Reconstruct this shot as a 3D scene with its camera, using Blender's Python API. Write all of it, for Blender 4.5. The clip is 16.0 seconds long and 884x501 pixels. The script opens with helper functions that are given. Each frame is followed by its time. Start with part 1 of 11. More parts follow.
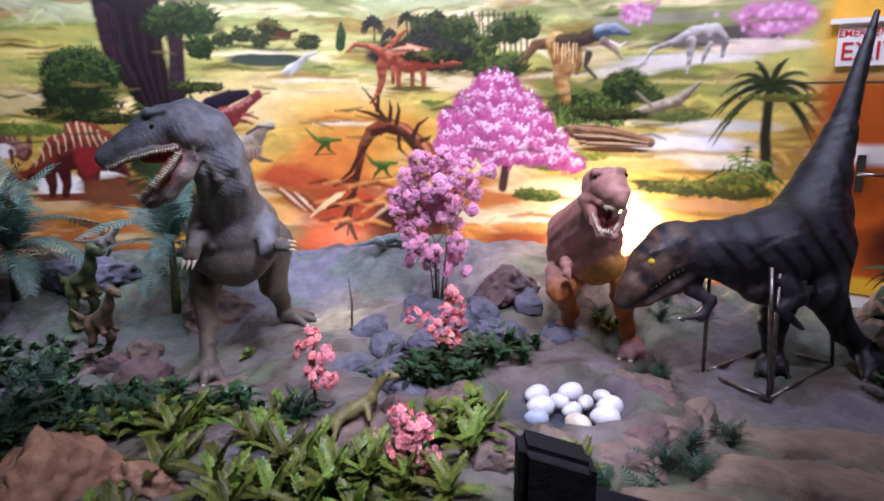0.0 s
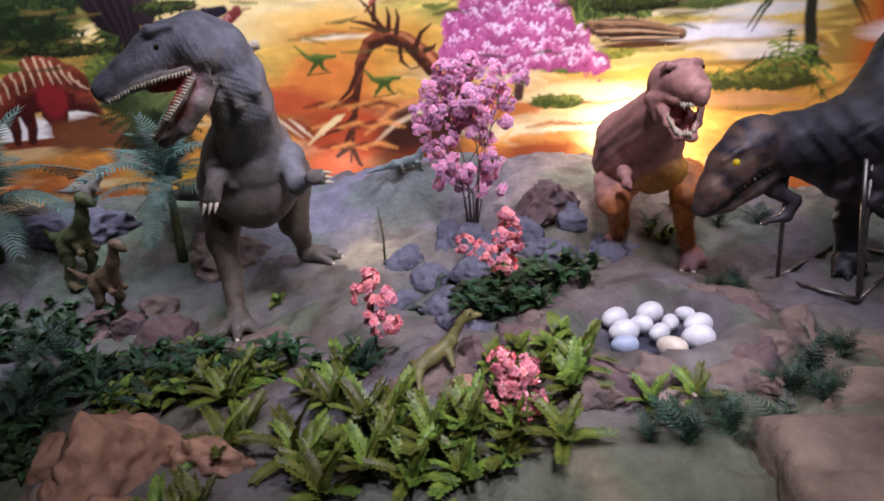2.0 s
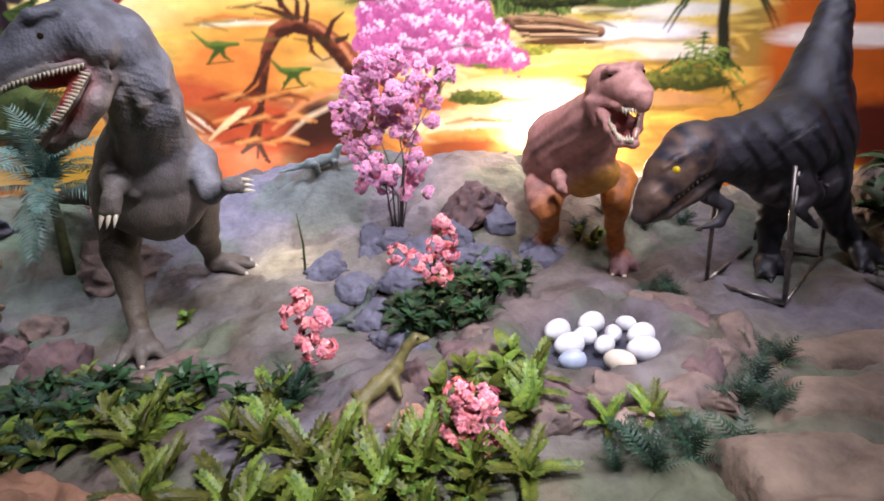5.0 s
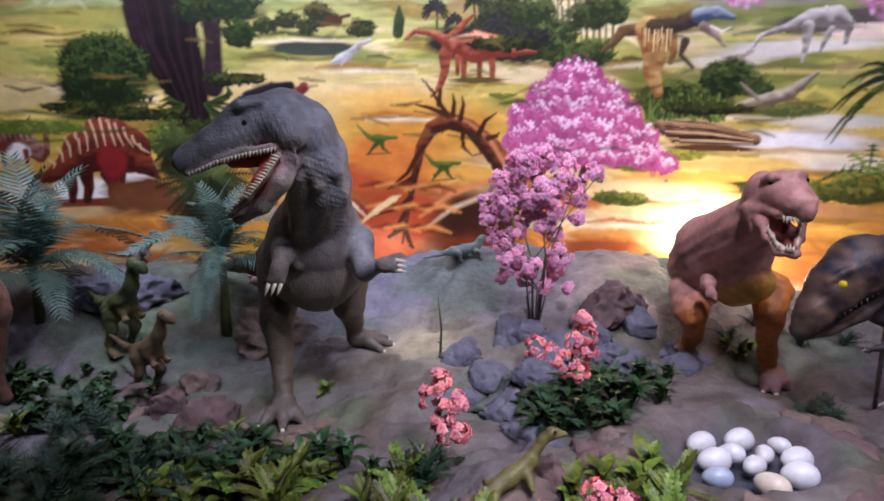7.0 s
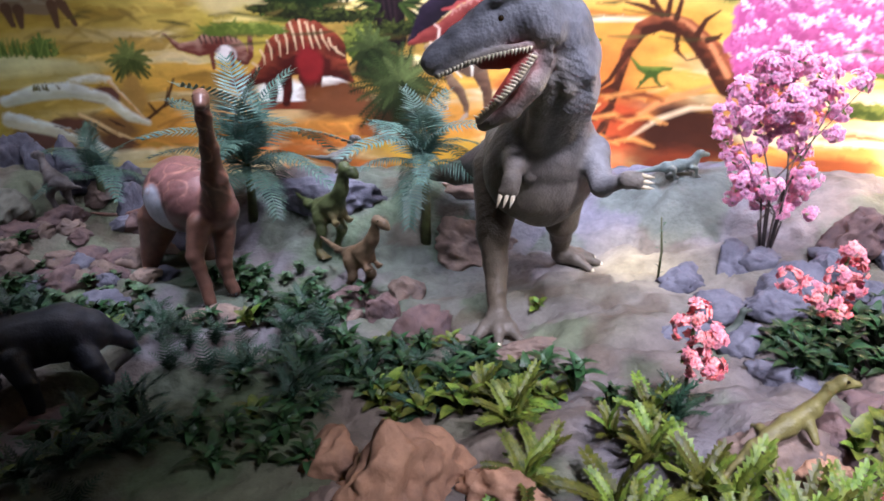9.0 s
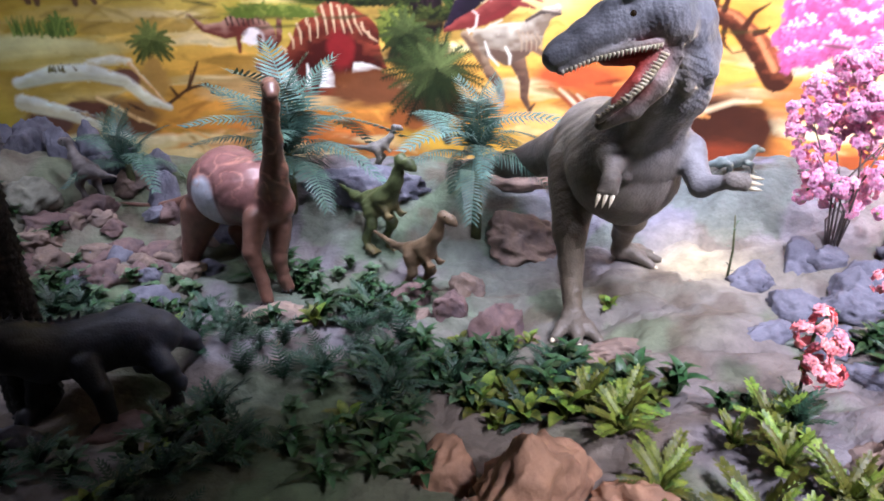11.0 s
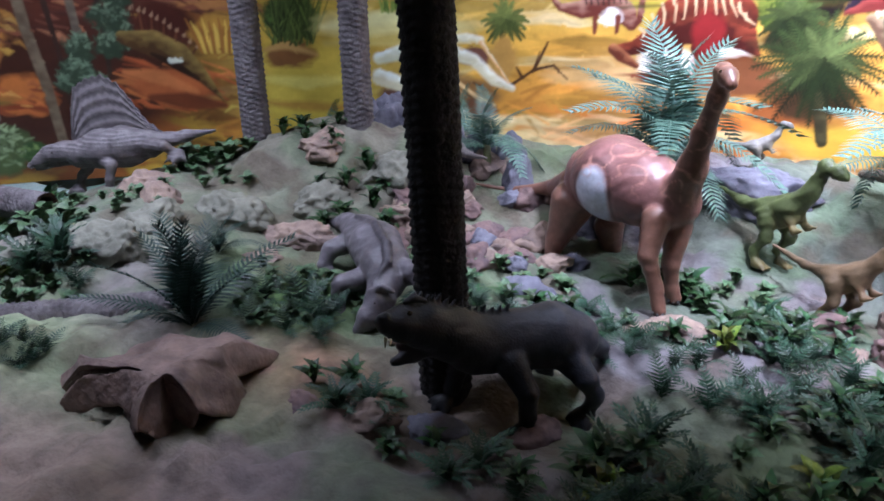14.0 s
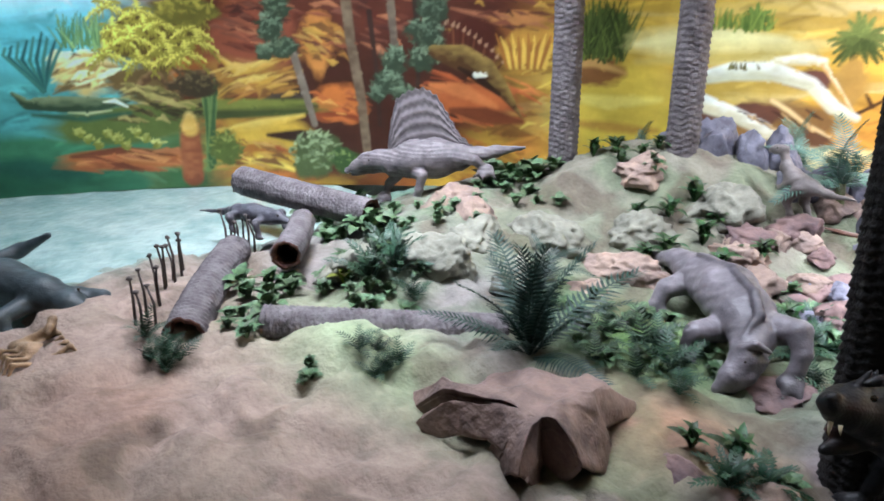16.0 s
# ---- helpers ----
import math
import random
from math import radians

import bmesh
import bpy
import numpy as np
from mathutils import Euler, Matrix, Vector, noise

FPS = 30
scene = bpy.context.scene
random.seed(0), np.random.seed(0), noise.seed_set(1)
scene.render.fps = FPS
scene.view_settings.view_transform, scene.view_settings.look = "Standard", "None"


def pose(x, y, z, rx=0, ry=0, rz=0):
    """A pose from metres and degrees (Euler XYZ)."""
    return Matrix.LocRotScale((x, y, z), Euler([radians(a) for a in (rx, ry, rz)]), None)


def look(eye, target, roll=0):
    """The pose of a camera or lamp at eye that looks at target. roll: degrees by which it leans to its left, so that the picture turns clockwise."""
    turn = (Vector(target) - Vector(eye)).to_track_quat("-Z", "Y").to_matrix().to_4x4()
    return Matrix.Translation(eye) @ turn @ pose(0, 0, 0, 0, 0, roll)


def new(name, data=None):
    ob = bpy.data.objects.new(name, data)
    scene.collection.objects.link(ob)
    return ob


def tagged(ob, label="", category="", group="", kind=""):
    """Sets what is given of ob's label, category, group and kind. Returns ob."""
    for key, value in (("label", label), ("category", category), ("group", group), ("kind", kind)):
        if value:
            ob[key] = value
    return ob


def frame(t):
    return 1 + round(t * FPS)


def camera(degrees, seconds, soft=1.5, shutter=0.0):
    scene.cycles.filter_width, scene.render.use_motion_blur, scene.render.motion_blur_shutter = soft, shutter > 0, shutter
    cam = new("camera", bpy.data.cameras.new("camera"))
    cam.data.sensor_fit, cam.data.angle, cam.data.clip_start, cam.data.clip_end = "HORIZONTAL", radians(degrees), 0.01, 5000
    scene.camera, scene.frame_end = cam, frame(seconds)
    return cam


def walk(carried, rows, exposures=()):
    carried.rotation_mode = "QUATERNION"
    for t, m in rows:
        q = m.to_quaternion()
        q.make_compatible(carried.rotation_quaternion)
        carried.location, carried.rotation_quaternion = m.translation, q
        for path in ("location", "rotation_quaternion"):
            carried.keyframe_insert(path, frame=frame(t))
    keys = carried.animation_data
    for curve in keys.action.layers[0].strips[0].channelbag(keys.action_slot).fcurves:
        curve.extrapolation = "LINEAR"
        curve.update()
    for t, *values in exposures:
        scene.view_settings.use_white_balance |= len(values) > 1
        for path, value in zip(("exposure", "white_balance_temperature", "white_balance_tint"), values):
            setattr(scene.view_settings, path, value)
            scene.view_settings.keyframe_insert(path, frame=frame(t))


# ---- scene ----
cam = camera(66.7, 16.0, soft=1.8)
METRES, EYE, TILT, LEAN, TURN = 3.3, 1.5, -12.5, 0.0, 0.0
ROWS = [
    (0.0, 0.0, 0.0, 0.0, 0.0, 0.0, -0.0),
    (0.5, -0.0252, 0.0297, 0.0099, -3.46, 0.34, 0.56),
    (1.0, -0.0627, 0.0352, 0.0013, -4.67, -0.88, -0.57),
    (1.5, -0.093, 0.0606, 0.0056, -4.64, -4.41, 1.96),
    (2.0, -0.1062, 0.0946, 0.006, -3.25, -6.99, 4.57),
    (2.5, -0.1186, 0.1202, 0.0022, -8.31, -11.63, 2.97),
    (3.0, -0.1393, 0.1459, 0.0106, -19.42, -15.82, 6.02),
    (3.5, -0.1461, 0.1593, 0.0087, -13.95, -20.95, 5.45),
    (4.0, -0.1391, 0.1612, 0.0171, -13.65, -17.25, 4.24),
    (6.5, -0.1502, 0.1466, 0.0317, -5.03, -1.23, 0.84),
    (7.0, -0.1623, 0.1447, 0.0258, -1.23, -0.28, 0.32),
    (7.5, -0.2036, 0.1401, 0.0256, -3.16, -1.82, 0.98),
    (8.0, -0.2293, 0.1502, 0.0285, 2.07, -1.73, -0.49),
    (8.5, -0.2501, 0.1703, 0.0298, 4.05, -2.53, -0.9),
    (9.0, -0.2662, 0.1838, 0.0251, 10.66, -7.97, -1.62),
    (9.5, -0.2879, 0.1884, 0.0209, 8.29, -10.05, -1.01),
    (12.0, -0.4826, 0.1884, 0.0418, 10.12, -7.43, -4.74),
    (12.5, -0.524, 0.1845, 0.0309, 19.5, -6.28, -6.89),
    (13.0, -0.558, 0.2038, 0.033, 23.64, -7.78, -6.21),
    (13.5, -0.5904, 0.2134, 0.0296, 26.14, -9.68, -7.16),
    (14.0, -0.6366, 0.2035, 0.0244, 26.78, -11.91, -5.86),
    (14.5, -0.683, 0.1828, 0.017, 35.97, -12.84, -8.22),
    (15.0, -0.7288, 0.1772, 0.0133, 41.59, -14.9, -7.4),
    (15.5, -0.7714, 0.1728, 0.0094, 45.1, -14.14, -6.97),
    (16.0, -0.8185, 0.1609, 0.0076, 44.24, -12.72, -8.41),
]
EXPOSE = [(0.0, -0.15, 5450, 30), (0.5, -0.25, 5450, 30), (1.0, -0.35, 5550, 30), (1.5, -0.4, 5650, 30), (2.5, -0.3, 5900, 28), (3.0, -0.15, 6100, 26), (3.5, 0.5, 6300, 24), (4.0, 0.55, 6200, 24), (6.5, -0.45, 5650, 28), (7.5, -0.5, 5650, 30), (8.5, -0.5, 5700, 30), (9.0, 0.55, 5650, 24), (9.5, 0.92, 5650, 22), (12.0, 0.9, 5550, 26), (12.5, 1.0, 5400, 26), (13.0, 1.2, 5350, 24), (13.5, 1.57, 5300, 24), (14.0, 1.5, 5400, 22), (14.5, 1.95, 5600, 18), (15.0, 2.7, 5800, 14), (15.5, 2.7, 5800, 14), (16.0, 2.6, 5800, 14)]
walk(cam, [(t, pose(0, 0, EYE, TILT, LEAN, TURN) @ pose(METRES * x, METRES * y, METRES * z, 90 + pitch, roll, yaw)) for t, x, y, z, yaw, pitch, roll in ROWS], EXPOSE)

# ---- world and lamps ----
world = bpy.data.worlds.new("world")
scene.world = world
world.use_nodes = True
world.node_tree.nodes["Background"].inputs[0].default_value = (0.55, 0.6, 0.7, 1)
world.node_tree.nodes["Background"].inputs[1].default_value = 0.03


def lamp(name, kind, place, target, power, colour, size=0.3, size_y=None, spot=60, grid=180):
    d = bpy.data.lights.new(name, kind)
    d.energy, d.color = power, colour
    if kind == "AREA":
        d.shape, d.size, d.size_y, d.spread = "RECTANGLE", size, size_y or size, radians(grid)
    else:
        d.shadow_soft_size = size
    if kind == "SPOT":
        d.spot_size, d.spot_blend = radians(spot), 0.7
    ob = new(name, d)
    ob.matrix_world = look(place, target)
    return ob


# unseen lamps assumed at the ceiling: spots over the middle, strips that wash the mural, a panel over the far end
lamp("unseen_ceiling_spot", "SPOT", (0.1, 1.3, 3.05), (0.0, 3.0, 0.3), 330, (1.0, 0.96, 0.98), 0.12, spot=62)
lamp("unseen_ceiling_spot", "SPOT", (1.9, 1.2, 3.05), (1.45, 2.4, 0.5), 125, (1.0, 0.95, 0.97), 0.12, spot=70)
lamp("unseen_mural_wash", "AREA", (-1.25, 3.72, 3.1), (-1.25, 4.9, 1.0), 64, (1.0, 0.98, 1.0), 3.3, 0.25, grid=115)
lamp("unseen_mural_wash", "AREA", (1.4, 3.0, 3.1), (1.7, 4.2, 1.0), 25, (1.0, 0.97, 1.0), 1.8, 0.25, grid=115)
lamp("ceiling_lamp", "AREA", (-5.0, 2.0, 3.0), (-5.1, 2.6, 0.2), 12.5, (0.97, 0.98, 1.0), 1.2, 0.8, grid=95)
lamp("ceiling_lamp", "AREA", (-3.45, 2.5, 3.05), (-3.5, 2.65, 0.2), 2.6, (0.95, 0.98, 1.0), 0.8, 0.4, grid=85)
lamp("unseen_ceiling_spot", "SPOT", (-0.5, 1.5, 3.05), (-1.02, 2.9, 1.15), 90, (0.97, 0.97, 1.0), 0.08, spot=36)
# added fill for the front ground, no fixture known there
lamp("unseen_ceiling_spot", "SPOT", (0.2, 0.1, 3.05), (-0.34, 1.65, 0.2), 280, (1.0, 0.96, 0.92), 0.12, spot=54)
# added fill that lifts the sauropod and the ground about it
lamp("unseen_ceiling_spot", "SPOT", (-1.9, 2.75, 3.05), (-2.32, 3.50, 0.40), 185, (0.97, 0.98, 1.0), 0.1, spot=49)
# extra strip, not seen, added to brighten the dim far-left mural
lamp("unseen_mural_wash", "AREA", (-6.6, 1.75, 3.1), (-7.6, 2.15, 0.9), 5, (0.93, 0.98, 1.0), 1.8, 0.25, grid=115)
# warm uplights hidden behind the bank
lamp("bank_uplight", "POINT", (-0.85, 4.66, 0.44), (0, 5, 1), 26, (1.0, 0.74, 0.42), 0.06)
lamp("bank_uplight", "POINT", (1.06, 4.16, 0.62), (1, 5, 1), 52, (1.0, 0.88, 0.62), 0.06)


# ---- helpers for materials and meshes ----
def lin(r, g, b):
    f = lambda c: (c / 255 / 12.92) if c / 255 <= 0.04045 else ((c / 255 + 0.055) / 1.055) ** 2.4
    return (f(r), f(g), f(b))


def material(name, c1, c2=None, scale=8.0, rough=0.7, bump=0.25, bump_scale=60.0, attr="", metal=0.0, cells=0.0,
             vary=0.0, detail_mix=0.5, spec=0.4, coat=0.0):
    """Two colours mixed by noise (or a paint attribute darkened and lightened by it), fine relief, optional scales."""
    m = bpy.data.materials.new(name)
    m.use_nodes = True
    nt = m.node_tree
    n, l = nt.nodes, nt.links
    b = n["Principled BSDF"]
    co = n.new("ShaderNodeTexCoord")
    n1 = n.new("ShaderNodeTexNoise")
    n1.inputs["Scale"].default_value, n1.inputs["Detail"].default_value = scale, 6
    n1.inputs["Roughness"].default_value = 0.65
    l.new(co.outputs["Object"], n1.inputs["Vector"])
    ramp = n.new("ShaderNodeMapRange")
    ramp.inputs["From Min"].default_value, ramp.inputs["From Max"].default_value = 0.32, 0.68
    l.new(n1.outputs["Fac"], ramp.inputs["Value"])
    mix = n.new("ShaderNodeMix")
    mix.data_type = "RGBA"
    l.new(ramp.outputs["Result"], mix.inputs["Factor"])
    if attr:
        a = n.new("ShaderNodeAttribute")
        a.attribute_name = attr
        dark = n.new("ShaderNodeMix")
        dark.data_type, dark.blend_type = "RGBA", "MULTIPLY"
        dark.inputs["Factor"].default_value = 1.0
        l.new(a.outputs["Color"], dark.inputs["A"])
        dark.inputs["B"].default_value = (*[1 - detail_mix] * 3, 1)
        lite = n.new("ShaderNodeMix")
        lite.data_type, lite.blend_type = "RGBA", "MULTIPLY"
        lite.inputs["Factor"].default_value = 1.0
        l.new(a.outputs["Color"], lite.inputs["A"])
        lite.inputs["B"].default_value = (*[1 + detail_mix * 0.5] * 3, 1)
        l.new(dark.outputs["Result"], mix.inputs["A"])
        l.new(lite.outputs["Result"], mix.inputs["B"])
    else:
        mix.inputs["A"].default_value = (*c1, 1)
        mix.inputs["B"].default_value = (*(c2 or c1), 1)
    out = mix.outputs["Result"]
    if vary:
        info = n.new("ShaderNodeObjectInfo")
        hsv = n.new("ShaderNodeHueSaturation")
        mr = n.new("ShaderNodeMapRange")
        mr.inputs["To Min"].default_value, mr.inputs["To Max"].default_value = 1 - vary, 1 + vary
        l.new(info.outputs["Random"], mr.inputs["Value"])
        l.new(mr.outputs["Result"], hsv.inputs["Value"])
        mr2 = n.new("ShaderNodeMapRange")
        mr2.inputs["To Min"].default_value, mr2.inputs["To Max"].default_value = 0.5 - vary * 0.06, 0.5 + vary * 0.06
        l.new(info.outputs["Random"], mr2.inputs["Value"])
        l.new(mr2.outputs["Result"], hsv.inputs["Hue"])
        l.new(out, hsv.inputs["Color"])
        out = hsv.outputs["Color"]
    l.new(out, b.inputs["Base Color"])
    b.inputs["Roughness"].default_value, b.inputs["Metallic"].default_value = rough, metal
    b.inputs["Specular IOR Level"].default_value = spec
    b.inputs["Coat Weight"].default_value = coat
    if bump:
        n2 = n.new("ShaderNodeTexNoise")
        n2.inputs["Scale"].default_value, n2.inputs["Detail"].default_value = bump_scale, 4
        l.new(co.outputs["Object"], n2.inputs["Vector"])
        h = n2.outputs["Fac"]
        if cells:
            v = n.new("ShaderNodeTexVoronoi")
            v.inputs["Scale"].default_value = cells
            l.new(co.outputs["Object"], v.inputs["Vector"])
            add = n.new("ShaderNodeMath")
            add.operation = "MULTIPLY_ADD"
            l.new(v.outputs["Distance"], add.inputs[0])
            add.inputs[1].default_value = -1.2
            l.new(h, add.inputs[2])
            h = add.outputs[0]
        bp = n.new("ShaderNodeBump")
        bp.inputs["Strength"].default_value, bp.inputs["Distance"].default_value = bump, 0.02
        l.new(h, bp.inputs["Height"])
        l.new(bp.outputs["Normal"], b.inputs["Normal"])
    return m


def mesh_from(name, verts, faces, mats, smooth=True, idx=None, paint=None):
    me = bpy.data.meshes.new(name)
    me.from_pydata([tuple(v) for v in verts], [], [tuple(int(i) for i in f) for f in faces])
    for m in mats if isinstance(mats, (list, tuple)) else [mats]:
        me.materials.append(m)
    me.polygons.foreach_set("use_smooth", [smooth] * len(me.polygons))
    if idx is not None:
        me.polygons.foreach_set("material_index", list(idx))
    if paint is not None:
        at = me.color_attributes.new("paint", "FLOAT_COLOR", "POINT")
        c = np.ones((len(verts), 4), np.float32)
        c[:, :3] = paint
        at.data.foreach_set("color", c.ravel())
    me.update()
    return me


def part(name, me, parent, m=None, label=""):
    ob = new(name, me)
    ob.parent = parent
    if m is not None:
        ob.matrix_local = m
    return tagged(ob, label)


def thing(name, x, y, z, label, category, group="", kind="", data=None, rz=0.0, scale=1.0):
    ob = new(name, data)
    ob.matrix_world = pose(x, y, z, 0, 0, rz) @ Matrix.Scale(scale, 4)
    if data is None:
        ob.empty_display_size = 0.05
    return tagged(ob, label, category, group, kind)


rng = np.random.default_rng(7)
_tab = rng.random((256, 256))


def vnoise(x, y):
    """Smooth value noise, 0 to 1."""
    x, y = np.asarray(x, float), np.asarray(y, float)
    xi, yi = np.floor(x).astype(int), np.floor(y).astype(int)
    fx, fy = x - xi, y - yi
    fx, fy = fx * fx * (3 - 2 * fx), fy * fy * (3 - 2 * fy)
    g = lambda a, b: _tab[a & 255, b & 255]
    return (g(xi, yi) * (1 - fx) + g(xi + 1, yi) * fx) * (1 - fy) + (g(xi, yi + 1) * (1 - fx) + g(xi + 1, yi + 1) * fx) * fy


def fbm(x, y, n=4, s=0.0):
    r, a, t = 0.0, 1.0, 0.0
    for k in range(n):
        r, t = r + a * vnoise(x * 2 ** k + 17.3 * k + s, y * 2 ** k + 9.1 * k - s), t + a
        a *= 0.5
    return r / t


def tube(path, radii, n=10, cap=True, wobble=0.0):
    """Verts and faces of a round tube along a path of points."""
    P = [Vector(p) for p in path]
    vs, fs = [], []
    ref = Vector((0.31, 0.17, 0.93))
    for i, p in enumerate(P):
        d = (P[min(i + 1, len(P) - 1)] - P[max(i - 1, 0)]).normalized()
        a = d.cross(ref if abs(d.dot(ref)) < 0.95 else Vector((1, 0, 0))).normalized()
        b = d.cross(a)
        for k in range(n):
            t = 2 * math.pi * k / n
            r = radii[i] * (1 + wobble * (random.random() - 0.5))
            vs.append(p + (a * math.cos(t) + b * math.sin(t)) * r)
    for i in range(len(P) - 1):
        for k in range(n):
            k2 = (k + 1) % n
            fs.append((i * n + k, i * n + k2, (i + 1) * n + k2, (i + 1) * n + k))
    if cap:
        fs.append(tuple(range(n - 1, -1, -1)))
        fs.append(tuple((len(P) - 1) * n + k for k in range(n)))
    return vs, fs


def box(x0, x1, y0, y1, z0, z1):
    v = [(x, y, z) for x in (x0, x1) for y in (y0, y1) for z in (z0, z1)]
    return v, [(0, 1, 3, 2), (4, 6, 7, 5), (0, 4, 5, 1), (2, 3, 7, 6), (0, 2, 6, 4), (1, 5, 7, 3)]


# ---- painted backdrop: a curved wall ----
ARC, ACX, ACY = 6.75, -1.8, -1.75
U0, U1, Z0, Z1 = -8.6, 5.6, 0.12, 2.2
STEP = 0.0078
gu = np.arange(U0, U1 + STEP, STEP)
gz = np.arange(Z0, Z1 + STEP, STEP)
GU, GZ = np.meshgrid(gu, gz)
PAINT = np.zeros((*GU.shape, 3))


def window_of(u0, u1, z0, z1):
    a, b = np.searchsorted(gu, [u0, u1])
    c, d = np.searchsorted(gz, [z0, z1])
    return slice(max(c, 0), d), slice(max(a, 0), b)


def lay(w, mask, colour):
    m = np.clip(mask, 0, 1)[..., None]
    PAINT[w] = PAINT[w] * (1 - m) + np.asarray(colour) * m


def blob(u, z, ru, rz, colour, rough=0.35, soft=0.25, s=0.0, freq=3.0):
    k = 1 + rough + soft
    w = window_of(u - ru * k, u + ru * k, z - rz * k, z + rz * k)
    x, y = GU[w], GZ[w]
    if x.size == 0:
        return
    d = np.hypot((x - u) / ru, (y - z) / rz) + rough * 2 * (fbm(x * freq / ru * 0.5 + s, y * freq / rz * 0.5 + s, 3) - 0.5)
    lay(w, (1 - d) / soft + 0.5, colour)


def stroke(pts, widths, colour, soft=0.006, lit=None):
    """A brush line through points; lit lightens its upper side."""
    if not isinstance(widths, (list, tuple)):
        widths = [widths] * len(pts)
    mx = max(widths) + soft
    us, zs = [p[0] for p in pts], [p[1] for p in pts]
    w = window_of(min(us) - mx, max(us) + mx, min(zs) - mx, max(zs) + mx)
    x, y = GU[w], GZ[w]
    if x.size == 0:
        return
    best, up = np.full(x.shape, 9.0), np.zeros(x.shape)
    for i in range(len(pts) - 1):
        a, b = np.array(pts[i]), np.array(pts[i + 1])
        e = b - a
        t = np.clip(((x - a[0]) * e[0] + (y - a[1]) * e[1]) / max(e @ e, 1e-9), 0, 1)
        r = widths[i] * (1 - t) + widths[i + 1] * t
        d = np.hypot(x - a[0] - t * e[0], y - a[1] - t * e[1]) - r
        up = np.where(d < best, (y - a[1] - t * e[1]) / np.maximum(r, 1e-4), up)
        best = np.minimum(best, d)
    c = np.asarray(colour)
    if lit is not None:
        f = np.clip(up * 0.75 + 0.25 + 0.6 * (vnoise(x * 25, y * 40) - 0.5), 0, 1)[..., None]
        c = c * (1 - f) + np.asarray(lit) * f
    lay(w, 0.5 - best / (2 * soft), c)


def jag(a, s):
    return a + rng.normal(0, s)


def foliage(u, z, ru, rz, dark, lite, n=60, size=0.03):
    blob(u, z, ru, rz, dark, 0.5, 0.3, u * 7)
    for k in range(n):
        r, t = math.sqrt(rng.random()), rng.random() * 6.283
        x, y = u + ru * r * math.cos(t), z + rz * r * math.sin(t)
        f = np.clip(0.20 + 0.42 * math.sin(t) * r + rng.normal(0, 0.24), 0, 1)
        a = rng.random() * 3.14
        L = size * (0.5 + rng.random())
        stroke([(x, y), (x + L * math.cos(a), y + L * math.sin(a) * 0.7)], [size * 0.28, 0.002],
               np.asarray(dark) * (1 - f) + np.asarray(lite) * f, 0.006)


def palm(u, z, r, dark, lite, n=9, droop=0.6, leafy=True):
    for k in range(n):
        a = math.pi * (k + 0.5 * rng.random()) / (n - 0.5) * 1.25 - 0.4
        pts = []
        for i in range(6):
            t = i / 5
            pts.append((u + r * t * math.cos(a), z + r * (t * math.sin(a) * 0.9 - droop * t * t * (0.35 + 0.65 * abs(math.cos(a))))))
        c = lite if k % 2 else dark
        stroke(pts, [0.008, 0.014, 0.014, 0.011, 0.008, 0.002] if not leafy else 0.005, c)
        if leafy:
            for i in range(1, 6):
                for s in (-1, 1):
                    x, y = pts[i]
                    b = a + s * (1.0 + 0.3 * rng.random())
                    L = r * 0.3 * (1.15 - i / 6)
                    stroke([(x, y), (x + L * math.cos(b), y + L * math.sin(b) - L * 0.4)], [0.007, 0.002], c, 0.005)


def grass(u, z, ru, h, dark, lite, n=40):
    for k in range(n):
        x = u + ru * (rng.random() * 2 - 1)
        f = rng.random()
        stroke([(x, jag(z, h * 0.1)), (jag(x, h * 0.25), z + h * (0.5 + 0.6 * rng.random()))], [0.007, 0.002],
               np.asarray(dark) * (1 - f) + np.asarray(lite) * f, 0.005)


# fields: bands of colour, warmer and deeper towards the ground
warp = 0.16 * (fbm(GU * 0.9, GZ * 2.0, 4) - 0.5) + 0.09 * (fbm(GU * 2.2, GZ * 6.0, 3, 5.0) - 0.5)
level = GZ + warp
keys = [(0.2, (150, 75, 22)), (0.5, (205, 112, 30)), (0.75, (222, 150, 42)), (1.0, (226, 168, 52)), (1.25, (216, 182, 70)), (1.5, (206, 186, 84)),
        (1.75, (188, 184, 88)), (2.0, (176, 182, 104)), (2.3, (196, 204, 170))]
for c in range(3):
    PAINT[..., c] = np.interp(level, [k[0] for k in keys], [lin(*k[1])[c] for k in keys])
band = fbm(GU * 1.1, GZ * 8.0 + warp * 8, 4, 2.0)
lay(np.s_[:, :], (band - 0.53) * 8 * (GZ > 0.0), np.array(lin(232, 214, 160)))
band2 = fbm(GU * 1.4, GZ * 9.0 + warp * 10, 4, 31.0)
lay(np.s_[:, :], np.clip((band2 - 0.57) * 9, 0, 0.75), np.array(lin(140, 106, 34)))
band3 = fbm(GU * 1.2, GZ * 7.0, 4, 51.0)
lay(np.s_[:, :], np.clip((band3 - 0.55) * 8, 0, 0.8) * np.clip((GZ - 1.25) * 3, 0, 1), np.array(lin(112, 132, 48)))
